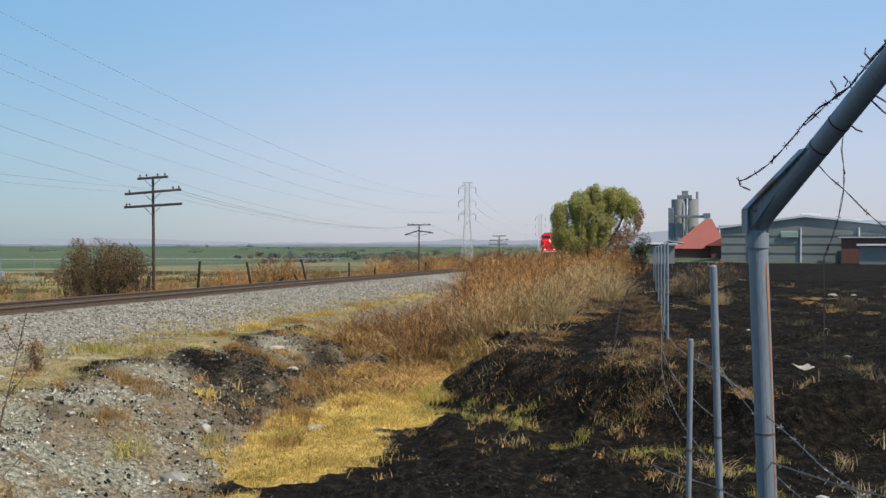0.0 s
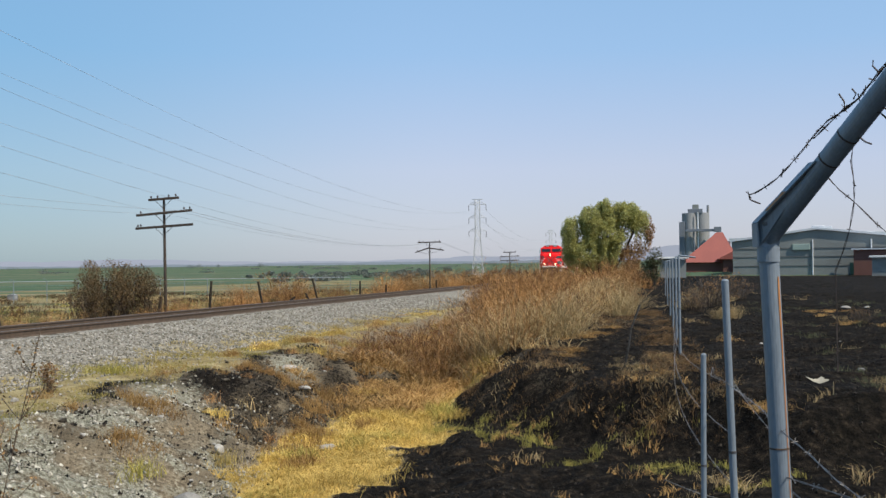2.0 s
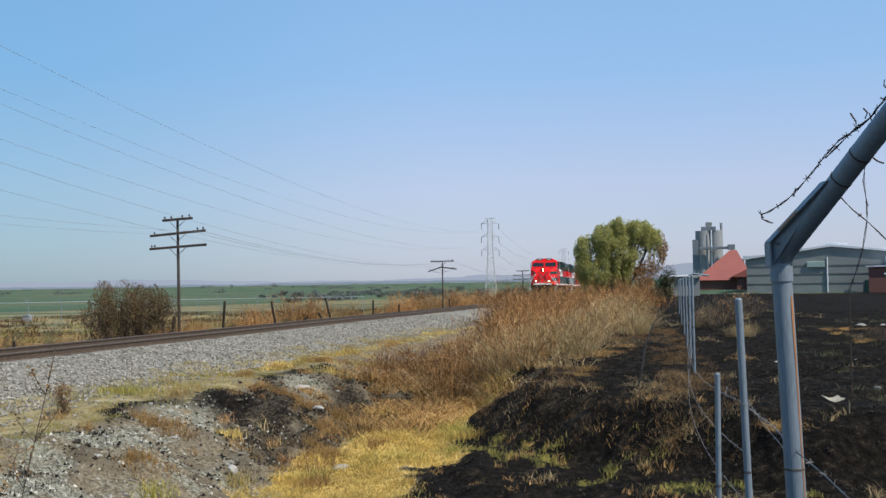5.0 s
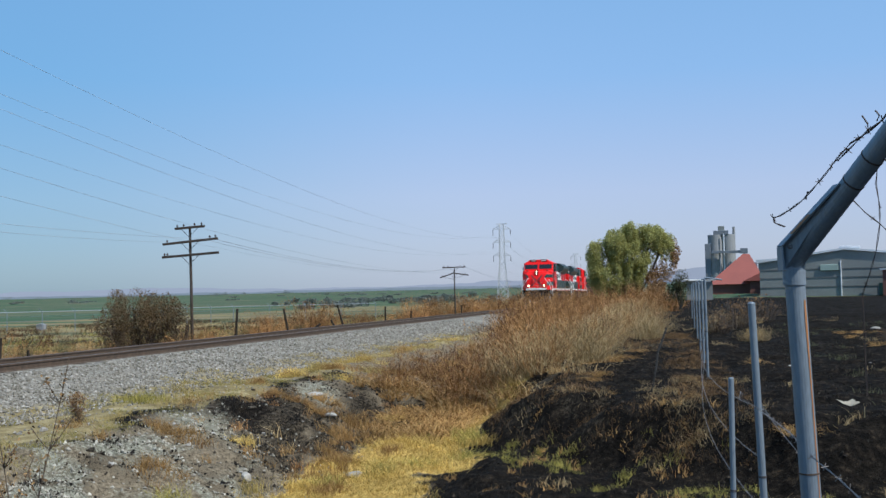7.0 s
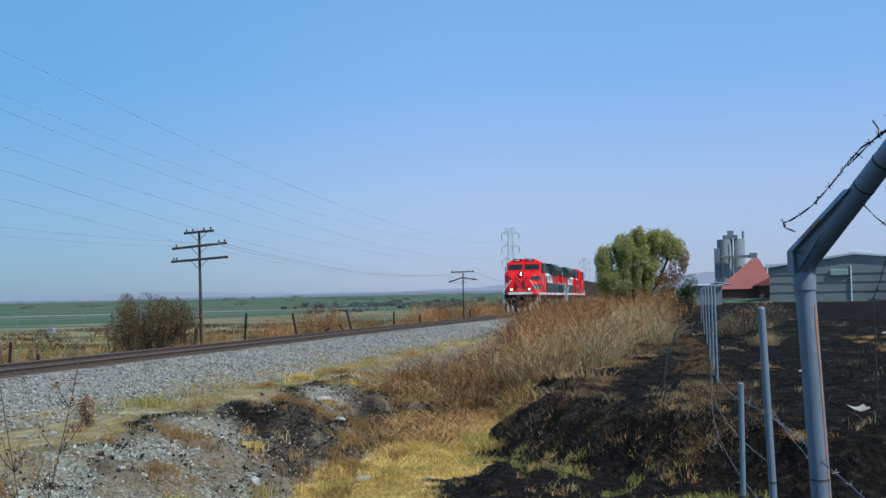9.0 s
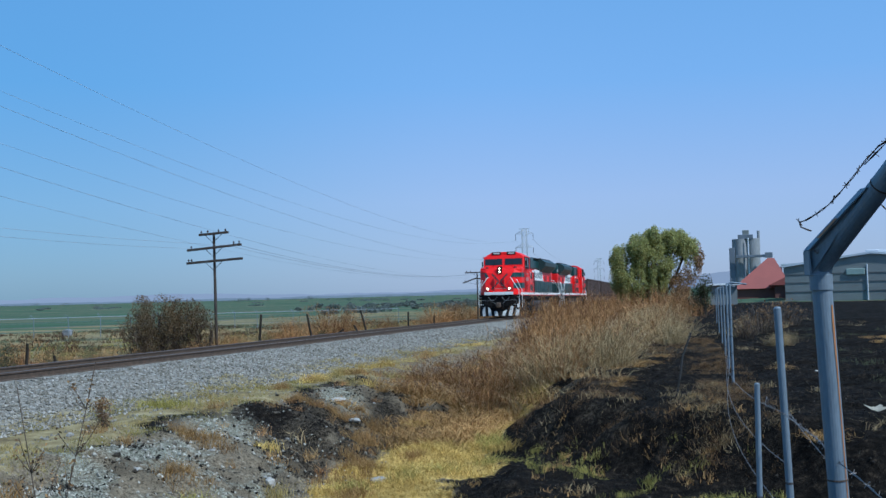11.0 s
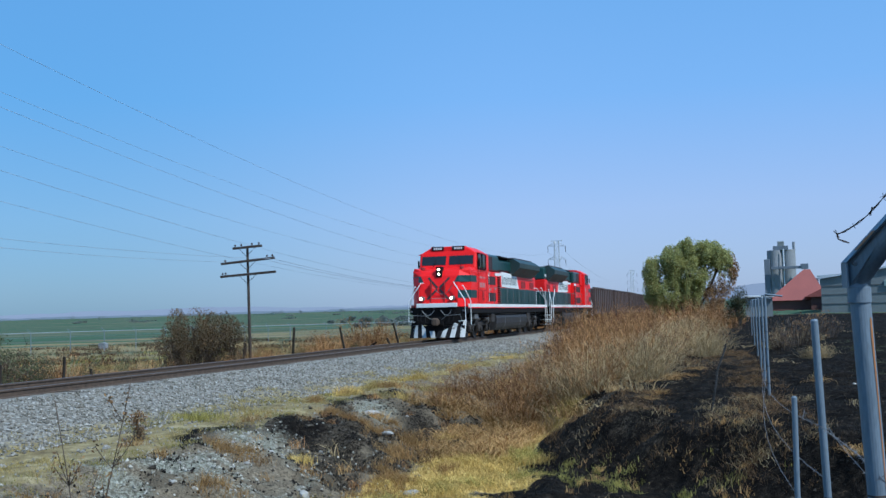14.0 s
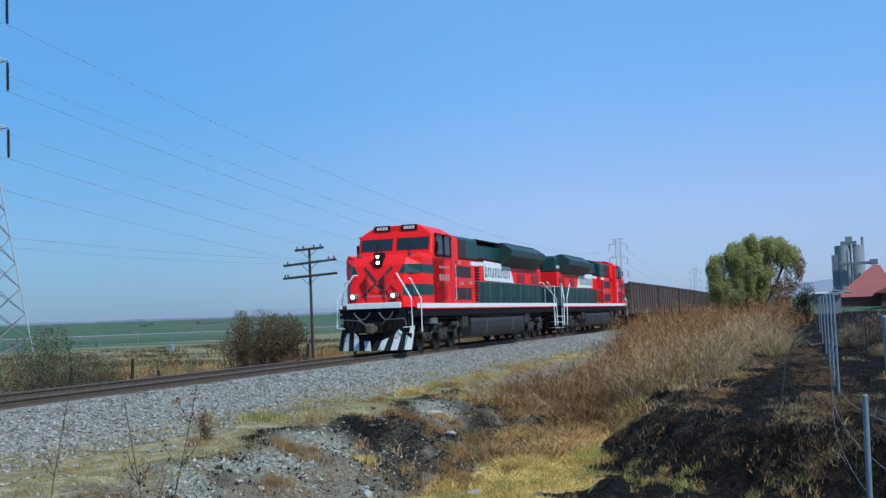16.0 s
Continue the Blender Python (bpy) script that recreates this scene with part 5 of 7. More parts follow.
        # flared radiator wing
        wa, wb = -2.1, -8.5
        bm = prism(B(), [(s * 0.90, 3.50), (s * 1.52, 4.06), (s * 1.54, 4.36), (s * 1.10, 4.66), (s * 0.70, 4.66), (s * 0.70, 3.7)], wb, wa, "y")
        part("radiator_wing", bm, GREEN_GREY, L, "flared dark green radiator housing")
        bm = B()
        for k in range(3):
            ya = wa - 0.3 - k * (wa - wb - 0.4) / 3
            box(bm, *sorted((s * 0.75, s * 1.08)), ya - 1.6, ya, 4.66, 4.72, 0.01)
        part("radiator_grille", bm, GRILLE, L)
        for q in (-4.9, -7.6):
            part("rear_grille", plate(B(), [(X, q, 2.86), (X, q - 1.3, 2.86), (X, q - 1.3, 3.30), (X, q, 3.30)], (s, 0, 0), 0.012), RED_DARK, L, "dull red grille")
        bm = B()
        for k in range(4):
            box(bm, *sorted((s * 0.951, s * 0.957)), h1 + 0.05 + k * 0.2, h1 + 0.18 + k * 0.2, 3.85, 4.02)
        part("number_bars", bm, BAR_GREY, L)
        # side handrail with stanchions
        for k in range(9):
            y = h0 - 1.5 - k * (h0 - 1.5 - R - 2.2) / 8
            part("stanchion", tube(B(), (s * 1.50, y, 1.66), (s * 1.50, y, 2.72), 0.014, 0.014, 5), GREY_METAL, L)
        rails(L, [(s * 1.50, h0 - 0.8, 2.72), (s * 1.50, R + 1.9, 2.72)], 0.014, material=GREY_METAL)
        for z, r0, x0 in ((1.36, 0.028, 1.40), (1.27, 0.020, 1.43), (1.17, 0.022, 1.36)):
            part("air_pipe", pipe(B(), [(s * x0, F - 1.6, z + 0.05), (s * x0, 4.6, z), (s * x0, 0.0, z - 0.03), (s * x0, -4.8, z), (s * x0, R + 1.7, z + 0.05)], r0, 5), BOGIE, L)
        for y in (7.9, 5.2, -5.2, -7.9):
            part("brake_cylinder", tube(B(), (s * 1.16, y - 0.22, 0.86), (s * 1.16, y + 0.22, 0.86), 0.13, 0.13, 10), BOGIE, L)
            part("sand_hose", pipe(B(), [(s * 1.25, y, 1.32), (s * 1.30, y + 0.12, 0.95), (s * 1.12, y + 0.25, 0.45)], 0.022, 5), GREY_METAL, L)
        for y in (4.75, -4.75):
            part("equipment_box", box(B(), *sorted((s * 1.05, s * 1.45)), y - 0.35, y + 0.35, 0.80, 1.28, 0.03), BOGIE, L)
        part("sand_filler", tube(B(), (s * 1.05, F - 0.95, 3.60), (s * 1.05, F - 0.95, 3.74), 0.12, 0.10, 10), RED_DARK, L)
        part("grab_iron", pipe(B(), [(s * 1.56, c1 + 0.12, 1.9), (s * 1.62, c1 + 0.12, 1.95), (s * 1.62, c1 + 0.12, 3.3), (s * 1.56, c1 + 0.12, 3.35)], 0.016, 5), WHITE, L)
        part("wiper", pipe(B(), [(s * 0.75, c0 + 0.16, 3.80), (s * 0.62, c0 + 0.10, 4.18)], 0.012, 4), BLACK, cab)
        part("air_tank", tube(B(), (s * 1.15, 3.4, 1.18), (s * 1.15, -3.4, 1.18), 0.16, 0.16, 12), BLACK, L)
        part("cable_box", box(B(), *sorted((s * 1.1, s * 1.42)), F - 2.6, F - 1.9, 1.0, 1.28, 0.03), GREY_METAL, L)
    part("exhaust_stack", box(B(), -0.35, 0.35, -0.6, 0.4, 4.6, 4.74, 0.03), BLACK, L)
    part("roof_hatch", box(B(), -0.6, 0.6, 0.6, 1.7, 4.66, 4.71, 0.02), GREEN, L)
    for k in range(2):
        part("radiator_fan", tube(B(), (0, -6.6 + k * 2.2, 4.6), (0, -6.6 + k * 2.2, 4.70), 0.72, 0.70, 20), GREEN_GREY, L)
    part("horn", box(B(), -0.3, 0.3, c1 + 0.4, c1 + 0.8, 4.8, 4.92, 0.03), GREY_METAL, L)
    # fuel tank and trucks
    bm = prism(B(), [(-1.28, 1.24), (-1.39, 1.16), (-1.44, 1.02), (-1.44, 0.72), (-1.38, 0.52), (-1.24, 0.38), (-1.05, 0.32), (1.05, 0.32), (1.24, 0.38), (1.38, 0.52), (1.44, 0.72), (1.44, 1.02), (1.39, 1.16), (1.28, 1.24)], -4.2, 4.0, "y")
    tank = part("fuel_tank", bm, TANK, L, "dark grey fuel tank")
    for y in (-2.2, 1.9):
        bm = prism(B(), [(-1.455, 1.04), (-1.455, 0.71), (-1.39, 0.51), (-1.25, 0.365), (-1.06, 0.305), (1.06, 0.305), (1.25, 0.365), (1.39, 0.51), (1.455, 0.71), (1.455, 1.04)], y - 0.03, y + 0.03, "y")
        part("tank_strap", bm, GREY_METAL, tank)
    bogie(L, 6.55, (-1.75, 0, 1.75))
    bogie(L, -6.55, (-1.75, 0, 1.75))
    return L


PLOUGH_WHITE = mat("chipped_white_paint", (0.50, 0.50, 0.48), (0.36, 0.36, 0.34), rough=0.6, scale=4, bump=0.1, spots=(0.08, 0.07, 0.06), spot_at=0.6)
LETTER_FADED = mat("faded_lettering", (0.48, 0.22, 0.20), (0.40, 0.16, 0.15), rough=0.5, scale=9, bump=0.0)
LETTER_DARK = mat("dark_lettering", (0.06, 0.09, 0.09), rough=0.5, scale=9, bump=0.0)
RED_DARK = mat("dull_red_paint", (0.26, 0.014, 0.014), (0.20, 0.012, 0.012), rough=0.6, scale=2, bump=0.05)
GREEN_DARK = mat("dark_green_band", (0.028, 0.022, 0.020), (0.04, 0.03, 0.026), rough=0.45, scale=2, bump=0.02)
GREEN_GREY = mat("grey_green_paint", (0.018, 0.036, 0.034), (0.028, 0.045, 0.042), rough=0.5, scale=1.5, bump=0.03)
GRILLE = mat("dark_grille", (0.028, 0.012, 0.012), (0.05, 0.02, 0.018), rough=0.7, scale=4, bump=0.4, fine=45, stretch=(1, 0.1, 1))


def gondola(label):
    G = thing("gondola_wagon", label, "freight wagon", "gondola wagons of the train")
    hl = 7.7
    bm = B()
    for s in (-1, 1):
        box(bm, *sorted((s * 1.42, s * 1.50)), -hl, hl, 1.10, 3.38)
    for y in (-hl, hl):
        box(bm, -1.42, 1.42, *sorted((y, y - math.copysign(0.08, y))), 1.10, 3.38)
    box(bm, -1.42, 1.42, -hl + 0.08, hl - 0.08, 1.10, 1.22)
    part("body", bm, GONDOLA, G)
    for s in (-1, 1):
        part("top_chord", box(B(), *sorted((s * 1.38, s * 1.57)), -hl - 0.03, hl + 0.03, 3.36, 3.50, 0.02), GONDOLA, G)
        part("side_sill", box(B(), *sorted((s * 1.40, s * 1.56)), -hl, hl, 0.98, 1.18, 0.02), GONDOLA, G)
        for k in range(11):
            y = -hl + 0.15 + k * (2 * hl - 0.3) / 10
            part("rib", box(B(), *sorted((s * 1.50, s * 1.585)), y - 0.07, y + 0.07, 1.18, 3.36, 0.015), GONDOLA, G)
    for y in (-hl, hl):
        part("end_sill", box(B(), -1.5, 1.5, *sorted((y, y + math.copysign(0.12, y))), 0.95, 1.35, 0.02), GONDOLA, G)
        part("coupler", box(B(), -0.13, 0.13, *sorted((y, y + math.copysign(0.75, y))), 0.75, 1.0, 0.03), RUST, G)
        for k in range(3):
            part("end_rib", box(B(), -1.4, 1.4, *sorted((y, y + math.copysign(0.06, y))), 1.6 + k * 0.6, 1.75 + k * 0.6, 0.01), GONDOLA, G)
    part("centre_sill", box(B(), -0.25, 0.25, -hl, hl, 0.72, 1.10), BLACK, G)
    for y in (-5.6, 5.6):
        bm = B()
        for s in (-1, 1):
            prism(bm, [(y - 1.2, 0.35), (y + 1.2, 0.35), (y + 1.1, 0.62), (y + 0.45, 0.80), (y - 0.45, 0.80), (y - 1.1, 0.62)], *sorted((s * 0.95, s * 1.10)), "x")
        box(bm, -0.95, 0.95, y - 0.25, y + 0.25, 0.5, 0.9)
        b = part("truck", bm, BLACK, G)
        for a in (-0.88, 0.88):
            w = new("wheelset", WHEELSET)
            w.parent = b
            w.matrix_basis = Matrix.Translation((0, y + a, 0.45)) @ Matrix.Diagonal((1, 0.88, 0.88, 1))
    return G


# the way along the track, as arc length from y = 5
PY = np.linspace(-60, 520, 5801)
PX = track_x(PY)
PS = np.concatenate([[0], np.cumsum(np.hypot(np.diff(PX), np.diff(PY)))])
PS = PS - np.interp(5.0, PY, PS)


def along(s):
    y = float(np.interp(s, PS, PY))
    return Vector((float(track_x(y)), y, float(rail_z(y))))


def head_at(t):
    """How far up the track the leading headlight is, in metres from y = 5."""
    return 96.10 - (8.22 * (t - 8) - 0.0435 * (t - 8) ** 2)


def riding(s, reach, turned):
    a, b = along(s - reach), along(s + reach)
    f = (a - b) if not turned else (b - a)
    mid = (a + b) / 2
    rz = math.degrees(math.atan2(-f.x, f.y))
    rx = math.degrees(math.asin(f.z / f.length))
    return pose(mid.x, mid.y, mid.z, rx, 0, rz)


LEAD = 10.20      # headlight to the middle of the leading locomotive
TRAIN = []
loco_a = locomotive("red, green and white diesel freight locomotive with lit headlights")
TRAIN.append((loco_a, LEAD, 6.5, False))
n_lead = len(WHEELS)
loco_b = copy_thing(loco_a, Matrix())
tagged(loco_b, "red, green and white diesel locomotive coupled facing backwards")
for o in loco_b.children_recursive:
    if o.data.materials and o.data.materials[0] == LAMP_ON:
        o.data = o.data.copy()
        o.data.materials[0] = DARK_GLASS
        tagged(o, "unlit lens")
TRAIN.append((loco_b, LEAD + 22.7, 6.5, True))
WHEELS_B = [(o, float((o.location.y)), 0.51) for p in loco_b.children for o in p.children if o.name.startswith("wheelset")]
wagon = gondola("rust-brown open gondola wagon with ribbed sides")
TRAIN.append((wagon, LEAD + 22.7 + 20.2, 5.6, False))
for k in range(1, 9):
    TRAIN.append((copy_thing(wagon, Matrix()), LEAD + 22.7 + 20.2 + 16.9 * k, 5.6, False))


def move_train():
    times = [k * 0.5 for k in range(33)]
    for ob, back, reach, turned in TRAIN:
        walk(ob, [(t, riding(head_at(t) + back, reach, turned)) for t in times])
    steps = [2 * k / FPS for k in range(241)]
    for wheels, sign in ((WHEELS, -1), (WHEELS_B, 1)):
        for w, y, r in wheels:
            walk(w, [(t, pose(0, y, r, sign * math.degrees((head_at(0) - head_at(t)) / r))) for t in steps])


# ---- works beyond the burnt field ----


def facing(bearing, dist, z=-0.45):
    a = radians(bearing)
    return pose(dist * math.sin(a), dist * math.cos(a), z, 0, 0, -bearing)


def build_hall():
    h = thing("warehouse", "grey block warehouse with a pale low-pitched sheet roof", "warehouse", at=facing(19.6, 143))
    w, ridge, eave, depth = 11.2, 5.95, 4.5, 42
    out = [(-w, 0), (w + 2, 0), (w + 2, eave - 0.1), (-0.6, ridge), (-w, eave)]
    part("wall", prism(B(), out, 0, depth, "y"), HALL_WALL, h)
    for a, b in (((-w - 0.3, eave), (-0.6, ridge + 0.03)), ((-0.6, ridge + 0.03), (w + 2.3, eave - 0.1))):
        bm = prism(B(), [(a[0], a[1]), (b[0], b[1]), (b[0], b[1] + 0.26), (a[0], a[1] + 0.26)], -0.3, depth, "y")
        part("roof", bm, HALL_ROOF, h)
    for z in (1.2, 2.4, 3.5):
        part("wall_band", box(B(), -w, w + 2, -0.06, -0.002, z, z + 0.12), BAND_GREY, h)
    for x in (-7.4, -1.1, 6.0):
        part("downpipe", tube(B(), (x, -0.12, 0), (x, -0.12, 4.6), 0.09, 0.09, 8), HALL_ROOF, h)
    part("wall_unit", box(B(), -3.6, -1.4, -0.28, -0.01, 3.3, 4.1, 0.05), GREEN_PALE, h, "pale green box on the wall")
    for x, y in ((-0.4, 3), (0.6, 6), (6.2, 12)):
        part("roof_vent", box(B(), x - 0.8, x + 0.8, y, y + 1.4, 5.2, 6.55 if x < 3 else 5.9, 0.05), HALL_ROOF, h)
    d = part("door", box(B(), -6.6, -6.0, -0.07, -0.005, 0, 1.9), BRICK_RED, h, "small red door")
    part("gate", box(B(), 3.4, 5.2, -0.08, -0.006, 0, 1.6, 0.02), GREEN, h, "dark green bin-like gate")
    b = thing("brick_annex", "low red brick annex under the warehouse eave", "building", at=facing(22.6, 138))
    part("wall", box(B(), -3.5, 6, 0, 4, 0, 3.2), BRICK_RED, b)
    part("roof", box(B(), -3.8, 6.3, -0.3, 4.2, 3.2, 3.35), HALL_ROOF, b)
    s = thing("site_hut", "small grey hut with a bright white flat roof", "hut", at=facing(22.9, 130))
    part("wall", box(B(), -2.0, 4, 0, 3, 0, 2.2), HALL_WALL, s)
    part("roof", box(B(), -2.3, 4.3, -0.4, 3.2, 2.2, 2.42, 0.02), WHITE, s)
    t = thing("storage_hall", "long low hall with a pale blue sheet roof", "warehouse", at=facing(17.2, 215))
    part("wall", prism(B(), [(-8, 0), (46, 0), (46, 6.0), (19, 7.0), (-8, 6.2)], 0, 30, "y"), HALL_WALL, t)
    part("roof", prism(B(), [(-8.5, 6.2), (19, 7.0), (46.5, 6.0), (46.5, 6.25), (19, 7.3), (-8.5, 6.45)], -0.5, 30, "y"), HALL_ROOF, t)


BAND_GREY = mat("grey_band", (0.15, 0.155, 0.15), rough=0.8, scale=1, bump=0.05)
GREEN_PALE = mat("pale_green_sheet", (0.30, 0.38, 0.34), rough=0.6, scale=1, bump=0.05)


def build_red_roof():
    h = thing("red_roofed_building", "building with steep red sheet roofs and brick walls", "building", at=facing(14.1, 182, -0.6))
    loft_roof = B()
    lo = [(-5.4, 0.5, 1.9), (4.4, 0.5, 1.9), (4.4, 12, 1.9), (-5.4, 12, 1.9)]
    hi = [(0.6, 4, 7.1), (1.7, 4, 7.1), (1.7, 8, 7.1), (0.6, 8, 7.1)]
    loft(loft_roof, [lo, hi])
    part("roof", loft_roof, ROOF_RED, h)
    part("wall", box(B(), -5.6, 3.0, 1.0, 11.5, 0, 1.9), BRICK_RED, h)
    low = B()
    prism(low, [(0.6, 2.4), (4.6, 4.4), (4.8, 4.4), (4.8, 2.4)], -1.5, 5.0, "y")
    part("lower_roof", low, ROOF_RED, h)
    part("lower_wall", box(B(), 1.6, 4.7, -1.0, 5, 0, 2.45), BRICK_RED, h)
    part("roof_stack", box(B(), 1.4, 3.0, 4.4, 6.0, 4.2, 5.6, 0.05), SILO_DARK, h)


def build_silos():
    t = thing("silo_works", "grey concrete silo tower with steel bins and a conveyor", "silo", at=facing(13.05, 330, -0.8))
    part("bin", box(B(), -4.1, -2.4, 0, 6, 0, 14.6, 0.1), SILO_DARK, t)
    part("silo", tube(B(), (-0.95, 2.2, 0), (-0.95, 2.2, 17.3), 2.25, 2.25, 28), CONCRETE, t, "pale concrete silo cylinder")
    part("head_house", box(B(), -1.4, 3.1, 0.5, 4.5, 17.2, 18.6, 0.1), SILO_DARK, t)
    part("head_house_cap", box(B(), 0.0, 1.95, 1, 4, 18.5, 20.0, 0.1), HALL_WALL, t)
    part("silo", tube(B(), (2.85, 3, 0), (2.85, 3, 17.4), 2.25, 2.3, 28), CONCRETE, t, "pale concrete silo cylinder")
    part("pipe", tube(B(), (1.6, -0.3, 0), (1.6, -0.3, 17.5), 0.26, 0.22, 8), HALL_ROOF, t)
    part("stack", tube(B(), (4.75, 3.5, 10), (4.75, 3.5, 19.8), 0.42, 0.42, 10), CONCRETE, t)
    part("conveyor", box(B(), -2.2, 8.4, -2.2, -0.8, 11.4, 12.2, 0.05), SILO_DARK, t)
    part("conveyor_head", box(B(), 6.4, 8.6, -2.5, -0.5, 11.2, 12.8, 0.05), SILO_DARK, t)
    for x in (0.4, 7.6):
        part("conveyor_leg", tube(B(), (x, -1.5, 0), (x, -1.5, 11.4), 0.2, 0.2, 6), SILO_DARK, t)


build_hall()
build_red_roof()
build_silos()


def field_shed(x, y, w, h):
    z = ground_z(x, y, 0)
    s = thing("field_shed", "small whitish shed standing in the far field", "shed", at=pose(x, y, z))
    part("wall", box(B(), -w / 2, w / 2, 0, w, 0, h, 0.02), CONCRETE, s)
    part("roof", prism(B(), [(-w / 2 - 0.05, h), (w / 2 + 0.05, h), (0, h * 1.25)], -0.1, w + 0.1, "y"), CONCRETE, s)


for bearing, dist, w, h in ((-23.4, 128, 0.85, 0.6),):
    field_shed(dist * math.sin(radians(bearing)), dist * math.cos(radians(bearing)), w, h)


def low_sheds():
    t = thing("low_shed", "long low shed with a white roof beyond the fence", "shed", at=facing(12.2, 120))
    part("wall", box(B(), -1.9, 1.0, 0, 4, 0, 2.3), HALL_WALL, t)
    part("roof", box(B(), -2.2, 1.3, -0.4, 4.4, 2.3, 2.5, 0.03), WHITE, t)


low_sheds()


# ---- plants ----
SINGED = leafy("singed_grass", (0.06, 0.036, 0.020), (0.38, 0.23, 0.095), (0.19, 0.112, 0.050), sheer=0.1)
BUSH_STEM = leafy("bush_stems", (0.035, 0.026, 0.019), (0.13, 0.09, 0.058), (0.075, 0.053, 0.036), sheer=0.0)
TAWNY = leafy("tawny_grass", (0.30, 0.16, 0.055), (0.58, 0.38, 0.15), (0.44, 0.26, 0.09), sheer=0.2)



def blades(rng, roots, height, width, lean=0.5, segs=2):
    """Bent grass blades as narrow strips; roots is an n x 3 array."""
    n = len(roots)
    h = height * rng.uniform(0.5, 1.25, n)
    a = rng.uniform(0, 2 * math.pi, n)
    b = rng.uniform(0, 2 * math.pi, n)
    tip = np.stack([np.cos(a), np.sin(a), np.zeros(n)], 1) * (h * rng.uniform(0.05, 1.0, n) * lean)[:, None]
    side = np.stack([np.cos(b), np.sin(b), np.zeros(n)], 1) * (width * rng.uniform(0.6, 1.3, n) / 2)[:, None]
    rows = []
    for k in range(segs + 1):
        f = k / segs
        mid = roots + tip * f ** 1.8 + np.array([0, 0, 1.0]) * (h * f * (1 - 0.25 * lean * f))[:, None]
        w = side * (1 - 0.85 * f)
        rows += [mid - w, mid + w]
    v = np.stack(rows, 1).reshape(-1, 3)
    m = 2 * (segs + 1)
    base = np.arange(n) * m
    faces = np.concatenate([np.stack([base + 2 * k, base + 2 * k + 1, base + 2 * k + 3, base + 2 * k + 2], 1) for k in range(segs)])
    return v, faces


def sow(name, label, category, material, count, d_lo, d_hi, y_lo, y_hi, height, width, lean, keep, tuft=0.0, seed=1, power=1.0, segs=2):
    """Grass scattered over a strip beside the track where keep(x, y, d) allows it."""
    rng = np.random.default_rng(seed)
    roots = []
    while len(roots) < count:
        y = y_lo + (y_hi - y_lo) * rng.random() ** power
        d = rng.uniform(d_lo, d_hi)
        x = beside(y, d)
        if rng.random() > keep(x, y, d):
            continue
        k = 1 if not tuft else int(rng.integers(12, 30))
        for q in range(k):
            px, py = x + rng.normal() * tuft, y + rng.normal() * tuft
            roots.append((px, py, ground_z(px, py) - 0.02))
    v, f = blades(rng, np.array(roots), height, width, lean, segs)
    ob = mesh_np(name, v.tolist(), f.tolist(), material)
    return tagged(ob, label, category, kind="stuff")


def patch(seed, size, lo, hi):
    return lambda x, y, d: smooth(lo, hi, wavy(x, y, size, seed))


def brush_mesh(rng, stems, height, radius, twig, width=0.012, material=None, name="branchwork", droop=0.25, wild=0.0):
    """A thicket of thin forked stems; wild bends them and throws their twigs about."""
    vs, fs = [], []
    base = 0
    for k in range(stems):
        a = rng.uniform(0, 2 * math.pi)
        r = radius * rng.random() ** 0.6
        root = np.array([r * 0.55 * math.cos(a), r * 0.55 * math.sin(a), -0.05])
        h = height * rng.uniform(0.40, 1.1) * (1 - 0.35 * (r / radius) ** 2)
        out = np.array([math.cos(a), math.sin(a), 0]) * r * 0.7 + rng.normal(size=3) * (0.12 + 0.30 * wild)
        out[2] = 0
        bend = rng.normal(size=3) * 0.10 * wild * height
        bend[2] = 0
        line = [root + out * f ** 1.5 + bend * math.sin(3.1 * f) + np.array([0, 0, h * (f - droop * f ** 3 * 0.4)]) for f in (0, 0.35, 0.7, 1.0)]
        strips = [(line, width)]
        for q in range(twig):
            f = rng.uniform(0.2, 0.98)
            i = min(2, int(f * 3))
            o = line[i] + (line[i + 1] - line[i]) * (f * 3 - i)
            dv = rng.normal(size=3)
            dv[2] = abs(dv[2]) * (0.9 - 0.4 * wild) + 0.3 - 0.25 * wild
            dv = dv / np.linalg.norm(dv) * height * rng.uniform(0.07, 0.22)
            strips.append(([o, o + dv * 0.6, o + dv + np.array([0, 0, -0.03])], width * 0.7))
            if wild and q % 2:
                e2 = rng.normal(size=3)
                e2 = e2 / np.linalg.norm(e2) * height * rng.uniform(0.04, 0.10)
                strips.append(([o + dv * 0.6, o + dv * 0.6 + e2], width * 0.6))
        for pts, w in strips:
            b = rng.uniform(0, math.pi)
            sd = np.array([math.cos(b), math.sin(b), 0]) * w
            for j, p in enumerate(pts):
                t = 1 - 0.75 * j / (len(pts) - 1)
                vs += [p - sd * t, p + sd * t]
            for j in range(len(pts) - 1):
                i = base + 2 * j
                fs.append((i, i + 1, i + 3, i + 2))
            base += 2 * len(pts)
    me = bpy.data.meshes.new(name)
    me.from_pydata([tuple(v) for v in vs], [], fs)
    me.materials.append(material)
    return me


